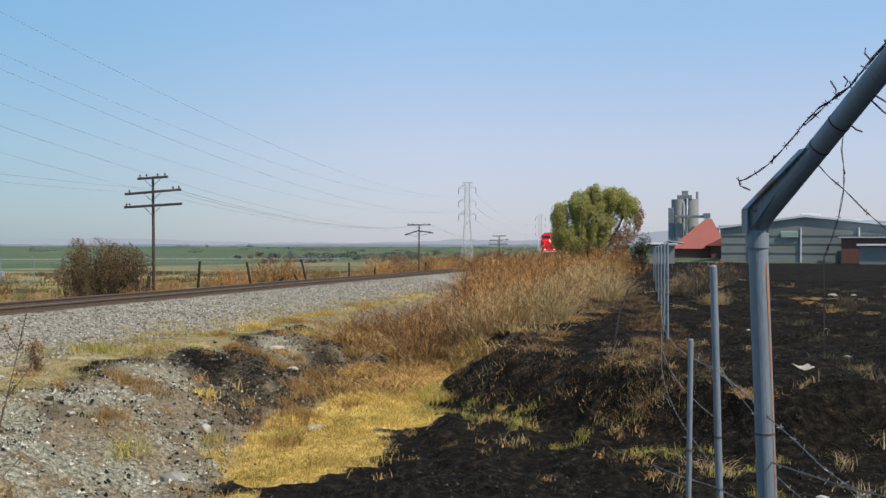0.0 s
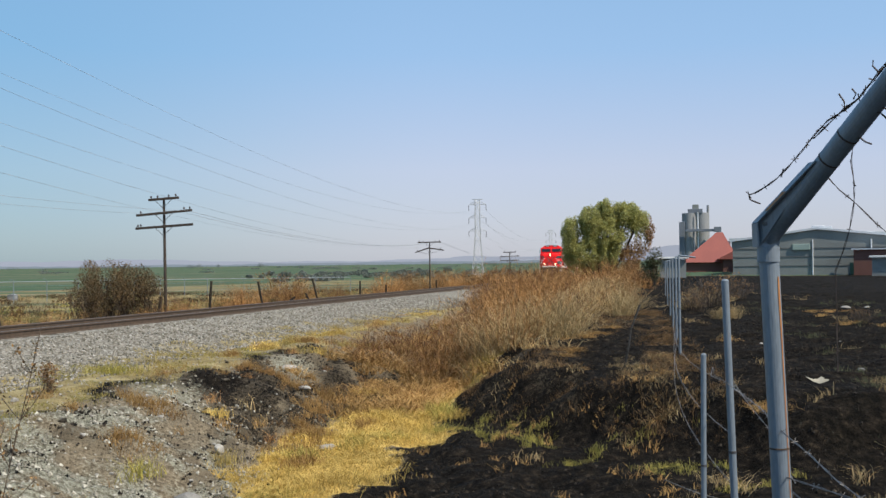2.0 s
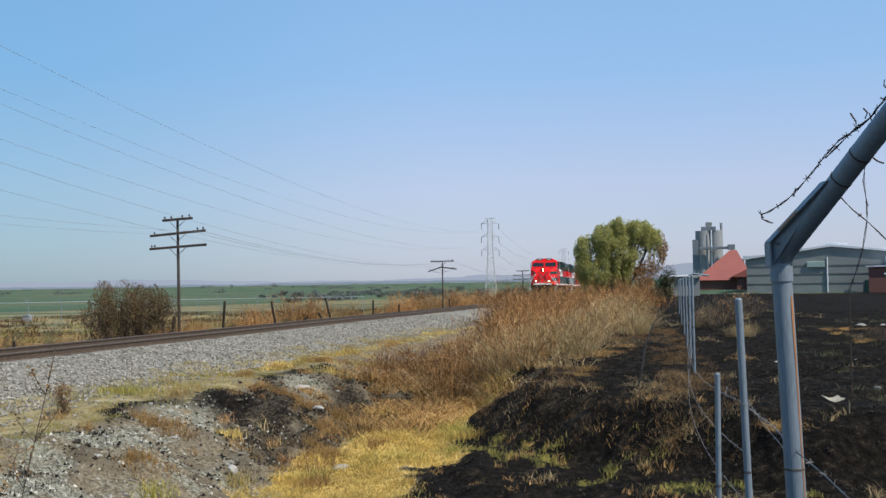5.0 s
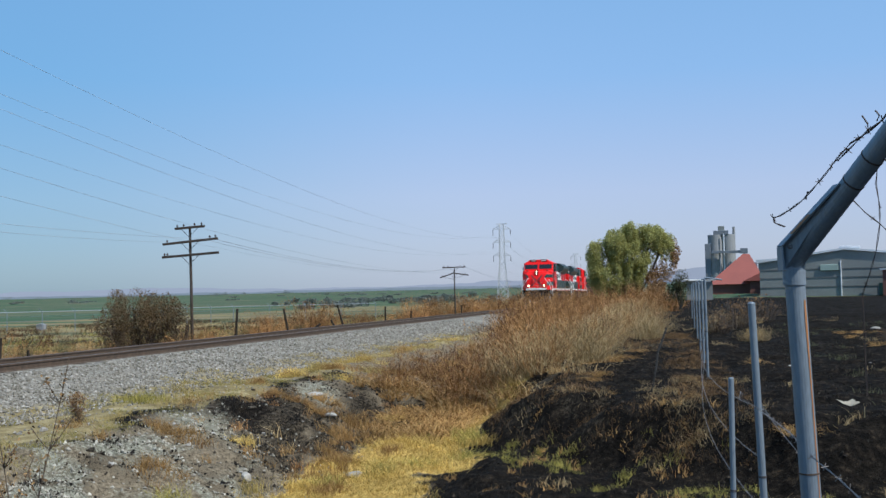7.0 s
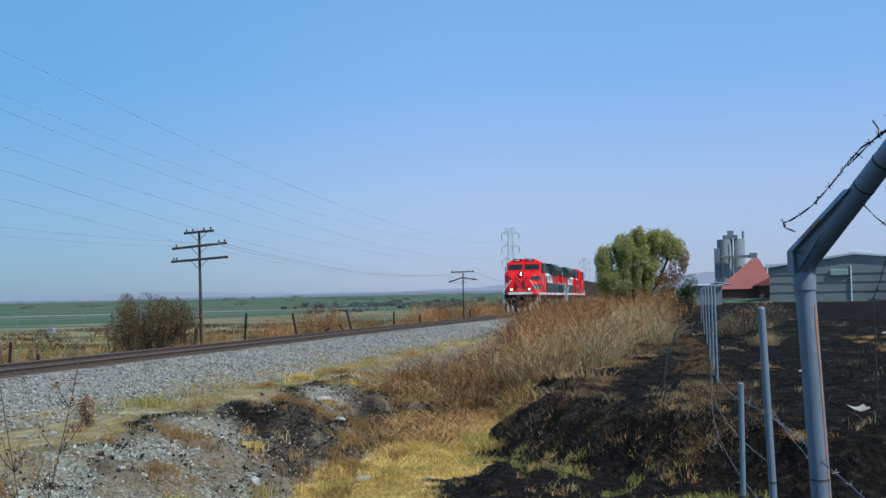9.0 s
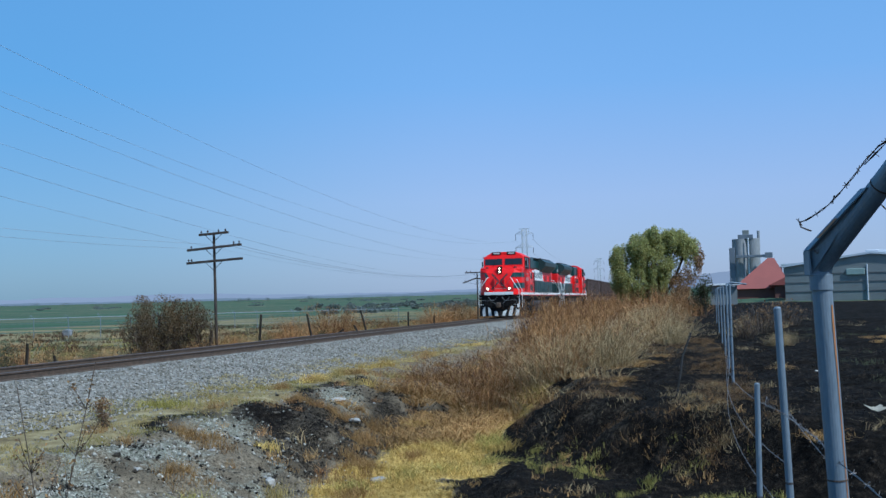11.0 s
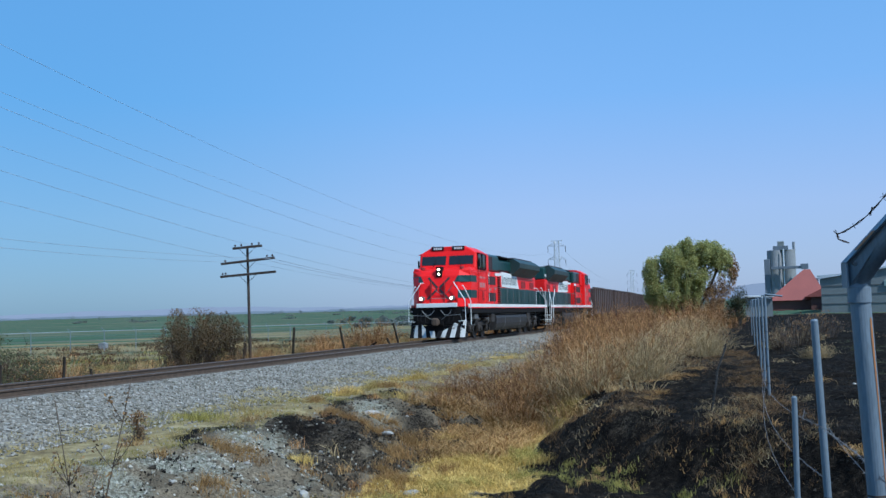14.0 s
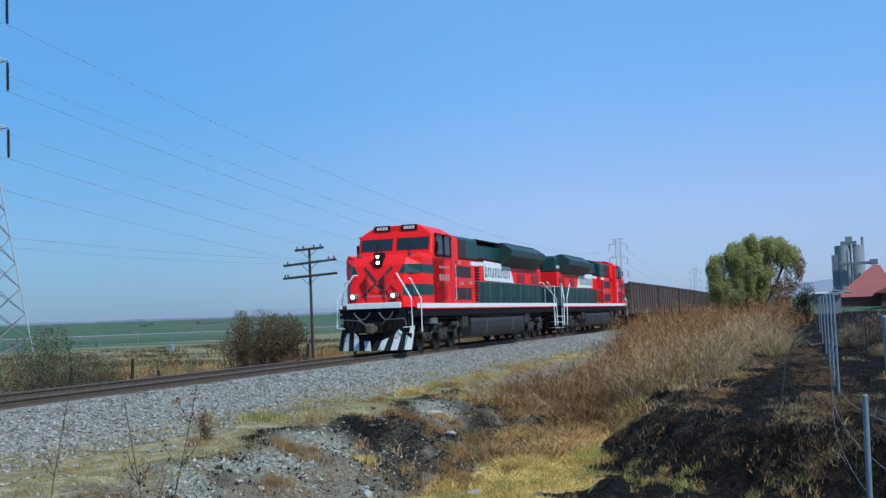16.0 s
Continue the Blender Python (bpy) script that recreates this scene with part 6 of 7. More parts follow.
def bush_kind(seed, stems, height, radius, twig, width, material, leaf=0, leaf_material=None, leaf_size=0.05, droop=0.25, wild=0.0, band=(0.35, 0.85)):
    rng = np.random.default_rng(seed)
    a = brush_mesh(rng, stems, height, radius, twig, width, material, droop=droop, wild=wild)
    b = None
    if leaf:
        c = [(rng.normal() * radius * 0.45, rng.normal() * radius * 0.45, height * rng.uniform(*band)) for k in range(14)]
        v, f = blob_cloud(rng, c, [(radius * 0.4, radius * 0.4, height * 0.22)] * 14, [leaf // 14] * 14, leaf_size)
        b = bpy.data.meshes.new("foliage")
        b.from_pydata(v, [], f)
        b.materials.append(leaf_material)
    return a, b


def plant(kind, name, label, category, x, y, scale=1.0, turn=0.0, group="", sink=0.0, tall=1.0):
    t = thing(name, label, category, group, pose(x, y, ground_z(x, y) - sink, 0, 0, turn) @ Matrix.Diagonal((scale, scale, scale * tall, 1)))
    a, b = kind
    o = new("branchwork", a)
    o.parent = t
    if b:
        o = new("foliage", b)
        o.parent = t
    return t


# thicket of brown brush and straw reeds in the ditch
BRUSHES = [bush_kind(30 + k, 58, 2.15, 1.15, 17, 0.0072, BRUSH, wild=1.1) for k in range(5)]
DARK_BRUSHES = [bush_kind(35 + k, 60, 2.0, 1.15, 15, 0.010, BRUSH_DARK, wild=1.1) for k in range(3)]
REEDS = [bush_kind(40 + k, 120, 1.75, 1.0, 4, 0.008, REED, droop=1.1, wild=0.9) for k in range(3)]
BUNCH = [bush_kind(46 + k, 90, 0.95, 0.95, 2, 0.015, TAWNY, droop=1.9, wild=0.9) for k in range(3)]
rng = np.random.default_rng(77)



def brush_height(x, y):
    """The thicket stands tall along the ditch farther on and stays low on the near slope."""
    tall = smooth(0.020, 0.034, x / y)
    top = (1.6 - 0.046 * y) * (1 - tall) + (1.72 - 0.001 * y) * tall
    return max(0.5, top - ground_z(x, y))


for k in range(300):
    y = 25 + 76 * (k / 300) ** 1.25 + rng.uniform(-1, 1)
    d = rng.uniform(7.2 if y < 50 else 6.0, 13.0 if y < 36 else 14.6)
    x = beside(y, d)
    if x / y > 0.168 or (x / y < 0.02 and rng.random() < 0.45):
        continue
    s = brush_height(x, y) * rng.uniform(0.78, 1.08) / 2.0
    wide = max(0.75, min(1.15, s))
    right = rng.random() < smooth(9.5, 12.5, d) * 0.8
    if right:
        plant(REEDS[k % 3], "reed_clump", "tall clump of pale dry straw-coloured reeds", "reeds", x, y, wide * 1.1, rng.uniform(0, 360), "reeds in the ditch", 0.0, s * 0.95 / wide)
    else:
        plant(DARK_BRUSHES[k % 3] if rng.random() < 0.20 + 0.35 * smooth(10.5, 8.0, d) else BRUSHES[k % 5], "dry_brush", "bare reddish-brown dry brush in the ditch", "shrub", x, y, wide, rng.uniform(0, 360), "dry brush in the ditch", 0.0, s / wide)
for k in range(130):
    y = rng.uniform(20.5, 36)
    d = rng.uniform(7.4, 11.6) if y > 24 else rng.uniform(8.6, 10.4)
    if k > 105:
        y, d = rng.uniform(20.5, 30), rng.uniform(11.4, 14.2)
    x = beside(y, d)
    plant(BUNCH[k % 3], "bunch_grass", "arching tawny bunch grass on the ditch slope", "grass", x, y, rng.uniform(0.45, 1.0) * (0.45 if k > 105 else 1.0), rng.uniform(0, 360), "bunch grass in the ditch")

# shrubs beyond the track
DARK_BUSH = [bush_kind(51 + k, 26, 2.75, 0.95, 40, 0.016, BUSH_STEM, 4200, BUSH_DARK, 0.034, wild=0.55, band=(0.50, 0.92)) for k in range(2)]
for k, (bearing, d, s, tall) in enumerate(((-19.7, -7.3, 0.80, 1.0), (-19.0, -7.9, 0.92, 1.08), (-18.3, -7.5, 0.95, 1.0), (-17.5, -7.8, 0.88, 1.05), (-16.8, -7.5, 0.80, 1.08))):
    x, y = on_line(bearing, d)
    plant(DARK_BUSH[k % 2], "shrub", "dark olive-brown shrub with bare stems beyond the track", "shrub", x, y, s, bearing * 40, "shrubs beyond the track", tall=tall)
TAN_BUSH = [bush_kind(55 + k, 130, 2.0, 1.5, 10, 0.014, BRUSH, 1100, LEAF_DRY, 0.034) for k in range(3)]
for k, (bearing, d, s) in enumerate(((-9.5, -9.0, 1.3), (-8.7, -9.5, 1.2), (-11.6, -7, 0.85), (-12.4, -8, 0.75), (-10.6, -8, 0.8), (-6.5, -8, 0.8), (-3.6, -8.5, 1.25), (-2.9, -9.0, 1.3), (-2.2, -8.5, 1.2), (-1.2, -9.0, 1.35), (-0.4, -9.5, 1.45), (0.3, -9, 1.35), (1.0, -9, 1.4), (1.6, -10, 1.45), (2.2, -10, 1.4), (-4.4, -7, 0.8), (-14.6, -8, 0.6), (-15.6, -7, 0.6), (-25.6, -9, 0.9), (-28.5, -8, 0.75), (-30.5, -10, 0.9), (-23.6, -8.0, 0.5), (-21.8, -8, 0.45))):
    x, y = on_line(bearing, d)
    plant(TAN_BUSH[k % 3], "dry_shrub", "tan dry shrub standing beyond the track", "shrub", x, y, s, k * 67, "dry shrubs beyond the track")
OLIVE_BUSH = bush_kind(58, 60, 1.7, 1.2, 14, 0.011, BUSH_STEM, 2600, LEAF_OLIVE, 0.028, wild=0.5, band=(0.25, 0.9))
for k, (bearing, d, s) in enumerate(((-31.5, -8.5, 1.0), (-29.8, -6.6, 1.25), (-28.8, -7.4, 1.35), (-27.4, -7.0, 0.9), (-26.6, -7.4, 0.75), (-24.2, -7.2, 0.6), (-22.2, -7.0, 0.55), (-13.0, -7.6, 0.5), (-10.0, -7.0, 0.45))):
    x, y = on_line(bearing, d)
    plant(OLIVE_BUSH, "olive_shrub", "dull green shrub among the weeds beyond the track", "shrub", x, y, s, k * 77, "green shrubs beyond the track")
for k in range(150):
    bearing = -33 + 36 * k / 150 + random.uniform(-0.4, 0.4)
    x, y = on_line(bearing, random.uniform(-16, -5.4))
    plant(REEDS[k % 3] if k % 3 else BRUSHES[k % 4], "weed_clump", "low dry weeds along the far side of the track", "weeds", x, y, random.uniform(0.3, 0.55), k * 50, "weeds beyond the track")


def build_tree(x, y, label, name, leaf_mat, lobes, leaf, seed, girth, dry=()):
    """A forking trunk under lobes of foliage; each lobe is many small hanging clumps with gaps between them."""
    r = np.random.default_rng(seed)
    t = thing(name, label, "tree", at=pose(x, y, ground_z(x, y, 0)))
    bm = B()
    fork = Vector((0.05, 0.0, girth * 5))
    pipe(bm, [(0, 0, -0.3), (0.06, 0, girth * 2), fork], girth, 9)
    for cx, cz, rx, rz, n in lobes:
        tip = Vector((cx, 0.3 * rx, cz))
        mid = fork.lerp(tip, 0.5) + Vector((0.1 * cx, 0, -0.12 * rz))
        pipe(bm, [fork * 0.9, mid, tip], girth * 0.42, 6)
        for q in range(3):
            pipe(bm, [mid.lerp(tip, 0.3 + 0.2 * q), tip + Vector((r.normal() * rx * 0.4, r.normal() * rx * 0.5, r.uniform(-0.2, 0.7) * rz))], girth * 0.16, 4)
    part("trunk", bm, BARK, t)

    def foliage(part_name, lobe_list, material):
        centres, sizes, per = [], [], []
        for cx, cz, rx, rz, n in lobe_list:
            for k in range(n):
                v = r.normal(size=3)
                v /= np.linalg.norm(v)
                v *= r.uniform(0.45, 1.0) ** 0.6
                c = np.array([cx + v[0] * rx, v[1] * rx * 1.05 + 0.2 * rx, cz + v[2] * rz])
                drop = r.uniform(0.30, 0.62)
                centres.append(tuple(c))
                sizes.append((r.uniform(0.22, 0.42), r.uniform(0.22, 0.42), drop))
                per.append(int(r.integers(90, 170)))
                if v[2] < 0.2 and r.random() < 0.6:
                    centres.append((c[0], c[1], c[2] - drop * 1.2))
                    sizes.append((0.14, 0.14, drop))
                    per.append(50)
        v, f = blob_cloud(r, centres, sizes, per, leaf)
        mesh_np(part_name, v, f, material, t)
    foliage("crown", lobes, leaf_mat)
    if dry:
        foliage("dry_foliage", dry, LEAF_DRY)
    return t


TREE = (11.6, 81.0)
WILLOW = ((-2.4, 5.35, 0.70, 0.95, 44), (-2.45, 3.9, 0.62, 1.05, 40), (-0.7, 6.15, 1.10, 1.10, 95), (0.4, 5.1, 1.55, 1.35, 130), (1.95, 6.6, 1.15, 0.85, 80), (2.9, 6.1, 0.80, 0.75, 42), (-1.1, 3.6, 1.6, 1.25, 110), (0.5, 3.7, 0.95, 1.0, 55), (0.6, 7.15, 0.75, 0.55, 30))
build_tree(*TREE, "broad green willow-like tree with drooping foliage", "willow_tree", LEAF_GREEN, WILLOW, 0.062, 8, 0.22, ((3.65, 5.4, 0.35, 0.9, 9), (2.2, 3.2, 0.75, 1.0, 26), (3.0, 4.2, 0.5, 0.8, 8)))
build_tree(13.75, 71.0, "small dark olive tree beside the fence", "small_tree", LEAF_OLIVE, ((0.0, 2.15, 0.48, 0.55, 8), (-0.25, 1.35, 0.55, 0.6, 8), (0.25, 1.5, 0.45, 0.7, 7)), 0.05, 9, 0.07)
PALE = bush_kind(61, 120, 1.6, 1.2, 8, 0.016, BARK, 300, LEAF_DRY, 0.05)
for x, y, s in ((10.6, 43, 0.9), (9.2, 40, 0.6), (13.5, 50, 0.9), (22.0, 46, 0.6), (31, 60, 0.7), (12.2, 31, 0.3)):
    plant(PALE, "bare_shrub", "bare brown shrub on the burnt field", "shrub", x, y, s, x * 31, "shrubs on the burnt field")

# grass and straw
sow("straw_mat", "matted yellow straw on the ditch bottom", "straw", STRAW, 26000, 8.4, 11.6, 11, 28, 0.14, 0.012, 1.8, lambda x, y, d: cover(x, y)[2], seed=2)
sow("shelf_green_grass", "thin greenish grass on the shelf beside the gravel", "grass", GRASS_GREEN, 9000, 3.9, 6.4, 9, 26, 0.09, 0.010, 1.0, lambda x, y, d: 0.1 + smooth(-0.1, 0.4, wavy(x, y, 1.1, 71)), seed=33, tuft=0.10)
sow("dry_grass", "dry yellowish grass on the shelf beside the gravel", "grass", GRASS_DRY, 20000, 3.6, 6.5, 9, 48, 0.10, 0.010, 1.0, lambda x, y, d: 0.04 + smooth(0.0, 0.4, wavy(x, y, 1.6, 41)) * smooth(6.6, 5.6, d), seed=3, tuft=0.09)
sow("dry_tufts", "tufts of long dry grass on the bank", "grass", TAWNY, 14000, 5.6, 9.8, 9, 34, 0.24, 0.009, 1.1, lambda x, y, d: smooth(0.2, 0.5, wavy(x, y, 1.0, 43)), seed=4, tuft=0.07, segs=3)
sow("green_tufts", "green and yellow grass tufts sprouting from the char", "grass", GRASS_GREEN, 2400, 11.0, 16.5, 11.5, 20, 0.13, 0.009, 0.8, lambda x, y, d: smooth(-0.05, 0.3, wavy(x, y, 0.8, 45)) * smooth(2.2, 0.3, abs(mound_front(x, y) + 1.5)), seed=5, tuft=0.06, segs=3)
def crown(x, y):
    """The bare black crown of the mound."""
    return smooth(0.112, 0.128, x / y) * smooth(0.192, 0.176, x / y) * smooth(16.8, 18.2, y) * smooth(30, 27, y)


sow("charred_stubble", "black charred stubble on the burnt ground", "stubble", CHAR, 50000, 10.8, 24, 6, 42, 0.09, 0.010, 0.9, lambda x, y, d: 0.6, seed=6, tuft=0.06, power=1.5)
sow("bank_stubble", "charred stubble on the ditch bank", "stubble", CHAR, 9000, 6.3, 9.6, 7, 30, 0.08, 0.009, 0.9, lambda x, y, d: cover(x, y)[1] * smooth(-0.1, 0.3, wavy(x, y, 0.8, 47)), seed=7, tuft=0.05)
sow("berm_grass", "singed brown grass on the burnt berm", "grass", SINGED, 42000, 11.2, 16.0, 14, 40, 0.17, 0.008, 1.5, lambda x, y, d: (1 - crown(x, y)) * smooth(-0.4, 0.5, mound_front(x, y)) * (0.12 + smooth(0.0, 0.5, wavy(x, y, 1.2, 48))), seed=17, tuft=0.08, segs=3)
sow("burnt_field_straw", "pale unburnt straw among the char", "straw", REED, 3600, 12.2, 40, 12, 60, 0.18, 0.010, 1.3, lambda x, y, d: (1 - crown(x, y)) * smooth(0.38, 0.6, wavy(x, y, 2.2, 49)), seed=8, tuft=0.12)
sow("far_grass", "rough dry grass beyond the track", "grass", GRASS_DRY, 22000, -26, -4.6, 22, 140, 0.35, 0.03, 0.8, lambda x, y, d: 0.15 + 0.85 * smooth(-0.1, 0.4, wavy(x, y, 3.0, 51)), seed=9, tuft=0.2, power=1.4)
sow("far_green_grass", "greener grass beyond the track", "grass", GRASS_GREEN, 14000, -40, -7, 22, 110, 0.30, 0.03, 0.8, lambda x, y, d: smooth(0.0, 0.4, wavy(x, y, 4.0, 53)), seed=10, tuft=0.2, power=1.4)


def tuft(name, label, x, y, height, n, material, spread_, width=0.012, lean=0.7):
    r = np.random.default_rng(int(abs(x * 100) + y * 10))
    roots = np.stack([r.normal(size=n) * spread_, r.normal(size=n) * spread_, np.full(n, -0.03)], 1)
    v, f = blades(r, roots, height, width, lean, 3)
    ob = mesh_np(name, v.tolist(), f.tolist(), material)
    ob.matrix_basis = pose(x, y, ground_z(x, y))
    return tagged(ob, label, "grass", "grass clumps", "stuff")


tuft("grass_clump", "low green grass clump at the gravel's edge", -6.6, 19.6, 0.22, 700, GRASS_GREEN, 0.28)

# gravel and rubble
OCTA = np.array([(1, 0, 0), (0, 1, 0), (-1, 0, 0), (0, -1, 0), (0, 0, 1), (0, 0, -1)], dtype=float)
OCTA_FACES = np.array([(0, 1, 4), (1, 2, 4), (2, 3, 4), (3, 0, 4), (1, 0, 5), (2, 1, 5), (3, 2, 5), (0, 3, 5)])


def rubble(name, label, category, n, ys, ds, size, material, seed, keep=None, power=1.6):
    """Many small broken pieces lying on a strip beside the track."""
    r = np.random.default_rng(seed)
    place = []
    while len(place) < n:
        y = ys[0] + (ys[1] - ys[0]) * r.random() ** power
        d = ds[0] + (ds[1] - ds[0]) * r.random() ** 0.85
        x = beside(y, d)
        if keep is None or r.random() < keep(x, y, d):
            place.append((x, y, ground_z(x, y)))
    s = size[0] + (size[1] - size[0]) * r.random(n) ** 1.7
    jit = OCTA[None] * r.uniform(0.6, 1.25, (n, 6, 1)) + r.normal(size=(n, 6, 3)) * 0.18
    v = jit * s[:, None, None] + (np.array(place) + np.stack([0 * s, 0 * s, s * 0.35], 1))[:, None, :]
    f = (np.arange(n)[:, None, None] * 6 + OCTA_FACES[None]).reshape(-1, 3)
    ob = mesh_np(name, v.reshape(-1, 3).tolist(), f.tolist(), material)
    return tagged(ob, label, category, kind="stuff")


GRAVEL = leafy("crushed_stone", (0.135, 0.122, 0.098), (0.40, 0.375, 0.33), (0.225, 0.206, 0.17), rough=0.9, sheer=0.0)
ASH_CLODS = leafy("ashen_clods", (0.16, 0.145, 0.115), (0.44, 0.415, 0.35), (0.30, 0.28, 0.23), rough=0.95, sheer=0.0)
BURNT_CLODS = leafy("burnt_clods", (0.010, 0.009, 0.008), (0.10, 0.08, 0.06), (0.030, 0.025, 0.021), rough=0.95, sheer=0.0)
rubble("ballast_gravel", "grey crushed stone ballast on the track shoulder", "gravel", 24000, (8, 60), (1.55, 5.05), (0.012, 0.045), GRAVEL, 12)
rubble("shelf_gravel", "loose pale stones spilled over the grassy shelf", "gravel", 1500, (8, 30), (4.6, 7.2), (0.008, 0.030), ASH_CLODS, 13)
rubble("ash_rubble", "pale ashen clods crumbling down the bank", "rubble", 4200, (9, 19), (6.4, 9.4), (0.005, 0.034), ASH_CLODS, 14, lambda x, y, d: 0.15 + cover(x, y)[3], 1.2)
rubble("burnt_rubble", "blackened crumbs of earth on the burnt bank", "rubble", 4500, (10, 27), (6.3, 9.6), (0.006, 0.034), BURNT_CLODS, 15, lambda x, y, d: cover(x, y)[1], 1.1)
rubble("mound_rubble", "blackened crumbs of earth on the burnt mound", "rubble", 9000, (9, 34), (11, 22), (0.006, 0.030), BURNT_CLODS, 16, None, 1.6)


def stone(x, y, sx, sy, sz, turn=0.0, material=None, label="pale stone lying on the bank"):
    r = np.random.default_rng(int(abs(x) * 1000 + y * 77))
    bm = B()
    bmesh.ops.create_icosphere(bm, subdivisions=2, radius=1.0)
    off = Vector(r.uniform(-50, 50, 3))
    for v in bm.verts:
        v.co *= 1 + 0.30 * noise.noise(v.co * 1.3 + off) + 0.12 * noise.noise(v.co * 3.1 + off)
        v.co = Vector((v.co.x * sx, v.co.y * sy, v.co.z * sz))
    ob = part("stone", bm, material or STONE)
    ob.matrix_basis = pose(x, y, ground_z(x, y) + sz * 0.2, 0, 0, turn)
    return tagged(ob, label, "stone", "stones on the bank")


rng = np.random.default_rng(15)
for k in range(60):
    y = rng.uniform(9, 24)
    d = rng.uniform(6.2, 8.8)
    s = rng.uniform(0.012, 0.038)
    stone(beside(y, d), y, s * 1.4, s, s * 0.7, rng.uniform(0, 360))
for k in range(8):
    y = rng.uniform(9, 30)
    d = rng.uniform(15.5, 22)
    s = rng.uniform(0.02, 0.05)
    stone(beside(y, d), y, s * 1.5, s, s * 0.7, rng.uniform(0, 360), label="pale stone lying on the burnt ground")


# dry stalks on the near bank, a small conifer-like weed, a charred stick and scraps
def dry_stalk(x, y, top, seed, lean):
    r = np.random.default_rng(seed)
    z = ground_z(x, y)
    h = top - z
    t = thing("dry_stalk", "tall thin dry weed stalk with sparse twigs", "weed", "dry stalks", pose(x, y, z - 0.05))
    line = [Vector((lean * h * f ** 1.3 + 0.03 * math.sin(5 * f + seed), 0.02 * math.cos(4 * f), h * f)) for f in np.linspace(0, 1, 9)]
    part("stem", pipe(B(), line[:5], 0.0060, 5), STALK, t)
    part("stem_top", pipe(B(), line[4:], 0.0035, 5), STALK, t)
    for k in range(20):
        f = r.uniform(0.3, 0.97)
        o = line[int(f * 8)]
        a = r.uniform(0, 2 * math.pi)
        v = Vector((math.cos(a), math.sin(a) * 0.6, r.uniform(0.7, 1.8))) * r.uniform(0.10, 0.34) * (1.3 - f)
        tw = part("twig", pipe(B(), [o, o + v * 0.5 + Vector((0, 0, -0.01)), o + v], 0.0028, 4), STALK, t)
        vv, ff = blob_cloud(r, [tuple(o + v), tuple(o + v * 0.6)], [(0.025, 0.025, 0.05)] * 2, [7, 5], 0.013)
        tagged(mesh_np("seed_head", vv, ff, SINGED, tw), kind="stuff")
    return t


STALK = mat("dry_stalk", (0.12, 0.085, 0.055), (0.07, 0.05, 0.035), rough=0.9, scale=20, bump=0.1)
dry_stalk(-3.16, 6.8, 1.26, 3, 0.16)
dry_stalk(-3.08, 6.86, 1.10, 5, -0.09)
dry_stalk(-3.98, 6.8, 1.20, 8, 0.12)
CONE = bush_kind(71, 34, 0.66, 0.16, 8, 0.006, BARK, 420, LEAF_DRY, 0.022, band=(0.2, 0.85))
plant(CONE, "small_weed", "small upright dark brown weed on the bank edge", "weed", -6.52, 16.4, 0.82)
plant(CONE, "small_weed", "small upright dark brown weed on the bank edge", "weed", -6.42, 16.3, 0.42, 70)
CHARCOAL = mat("charcoal", (0.012, 0.011, 0.010), rough=0.8, scale=20, bump=0.2)
stick = tagged(part("charred_stick", pipe(B(), [(0, 0, -0.1), (0.12, 0.1, 0.35), (0.22, 0.3, 0.75), (0.42, 0.5, 1.15)], 0.018, 6), CHARCOAL), "thin black charred stick leaning over the burnt mound", "stick")
stick.matrix_basis = pose(3.05, 18.8, ground_z(3.05, 18.8))
for x, y, sx, sz in ((-6.7, 15.6, 0.07, 0.05), (-6.5, 15.9, 0.05, 0.04), (-6.9, 15.2, 0.05, 0.03), (-6.2, 16.1, 0.04, 0.03), (-3.6, 20.5, 0.22, 0.06), (-3.1, 21.2, 0.16, 0.05), (-2.13, 17.2, 0.16, 0.06), (-3.5, 13.4, 0.24, 0.13), (-3.2, 15.2, 0.30, 0.07), (-3.55, 15.4, 0.11, 0.09), (-3.75, 23.2, 0.26, 0.06), (15.5, 41.0, 0.22, 0.13), (16.2, 40.6, 0.18, 0.10), (4.4, 11.9, 0.09, 0.04), (5.2, 10.8, 0.10, 0.04)):
    stone(x, y, sx, sx * 0.7, sz, x * 70, label="whitish stone lying on the ground")

sow("dead_stems", "pale dead stems scattered over the burnt ground", "straw", REED, 900, 15.0, 20, 7.5, 16, 0.30, 0.008, 1.6, lambda x, y, d: smooth(0.1, 0.5, wavy(x, y, 1.0, 61)) * 0.3, seed=21, tuft=0.07, segs=3)


# pale dead grass by the fence, scraps and fallen wood
for k in range(26):
    y = rng.uniform(34, 58)
    plant(REEDS[k % 3], "dead_grass_clump", "low pale dead grass clump beyond the pipe fence", "grass", y * rng.uniform(0.212, 0.262) + 0.4, y, rng.uniform(0.25, 0.55), rng.uniform(0, 360), "dead grass by the fence")
sow("fence_straw", "pale singed grass matted under the fence wires", "straw", REED, 1500, 14.2, 16.2, 15.5, 21, 0.18, 0.007, 1.7, lambda x, y, d: smooth(-0.1, 0.4, wavy(x, y, 0.9, 66)), seed=23, tuft=0.10, segs=3)
for k in range(10):
    y = rng.uniform(13, 40)
    plant(BUNCH[k % 3], "bunch_grass", "singed bunch grass standing on the burnt ground", "grass", y * rng.uniform(0.26, 0.46), y, rng.uniform(0.25, 0.5), rng.uniform(0, 360), "bunch grass on the burnt ground")


SCRAP = mat("dusty_paper", (0.36, 0.33, 0.26), (0.26, 0.235, 0.18), rough=0.9, scale=12, bump=0.2)


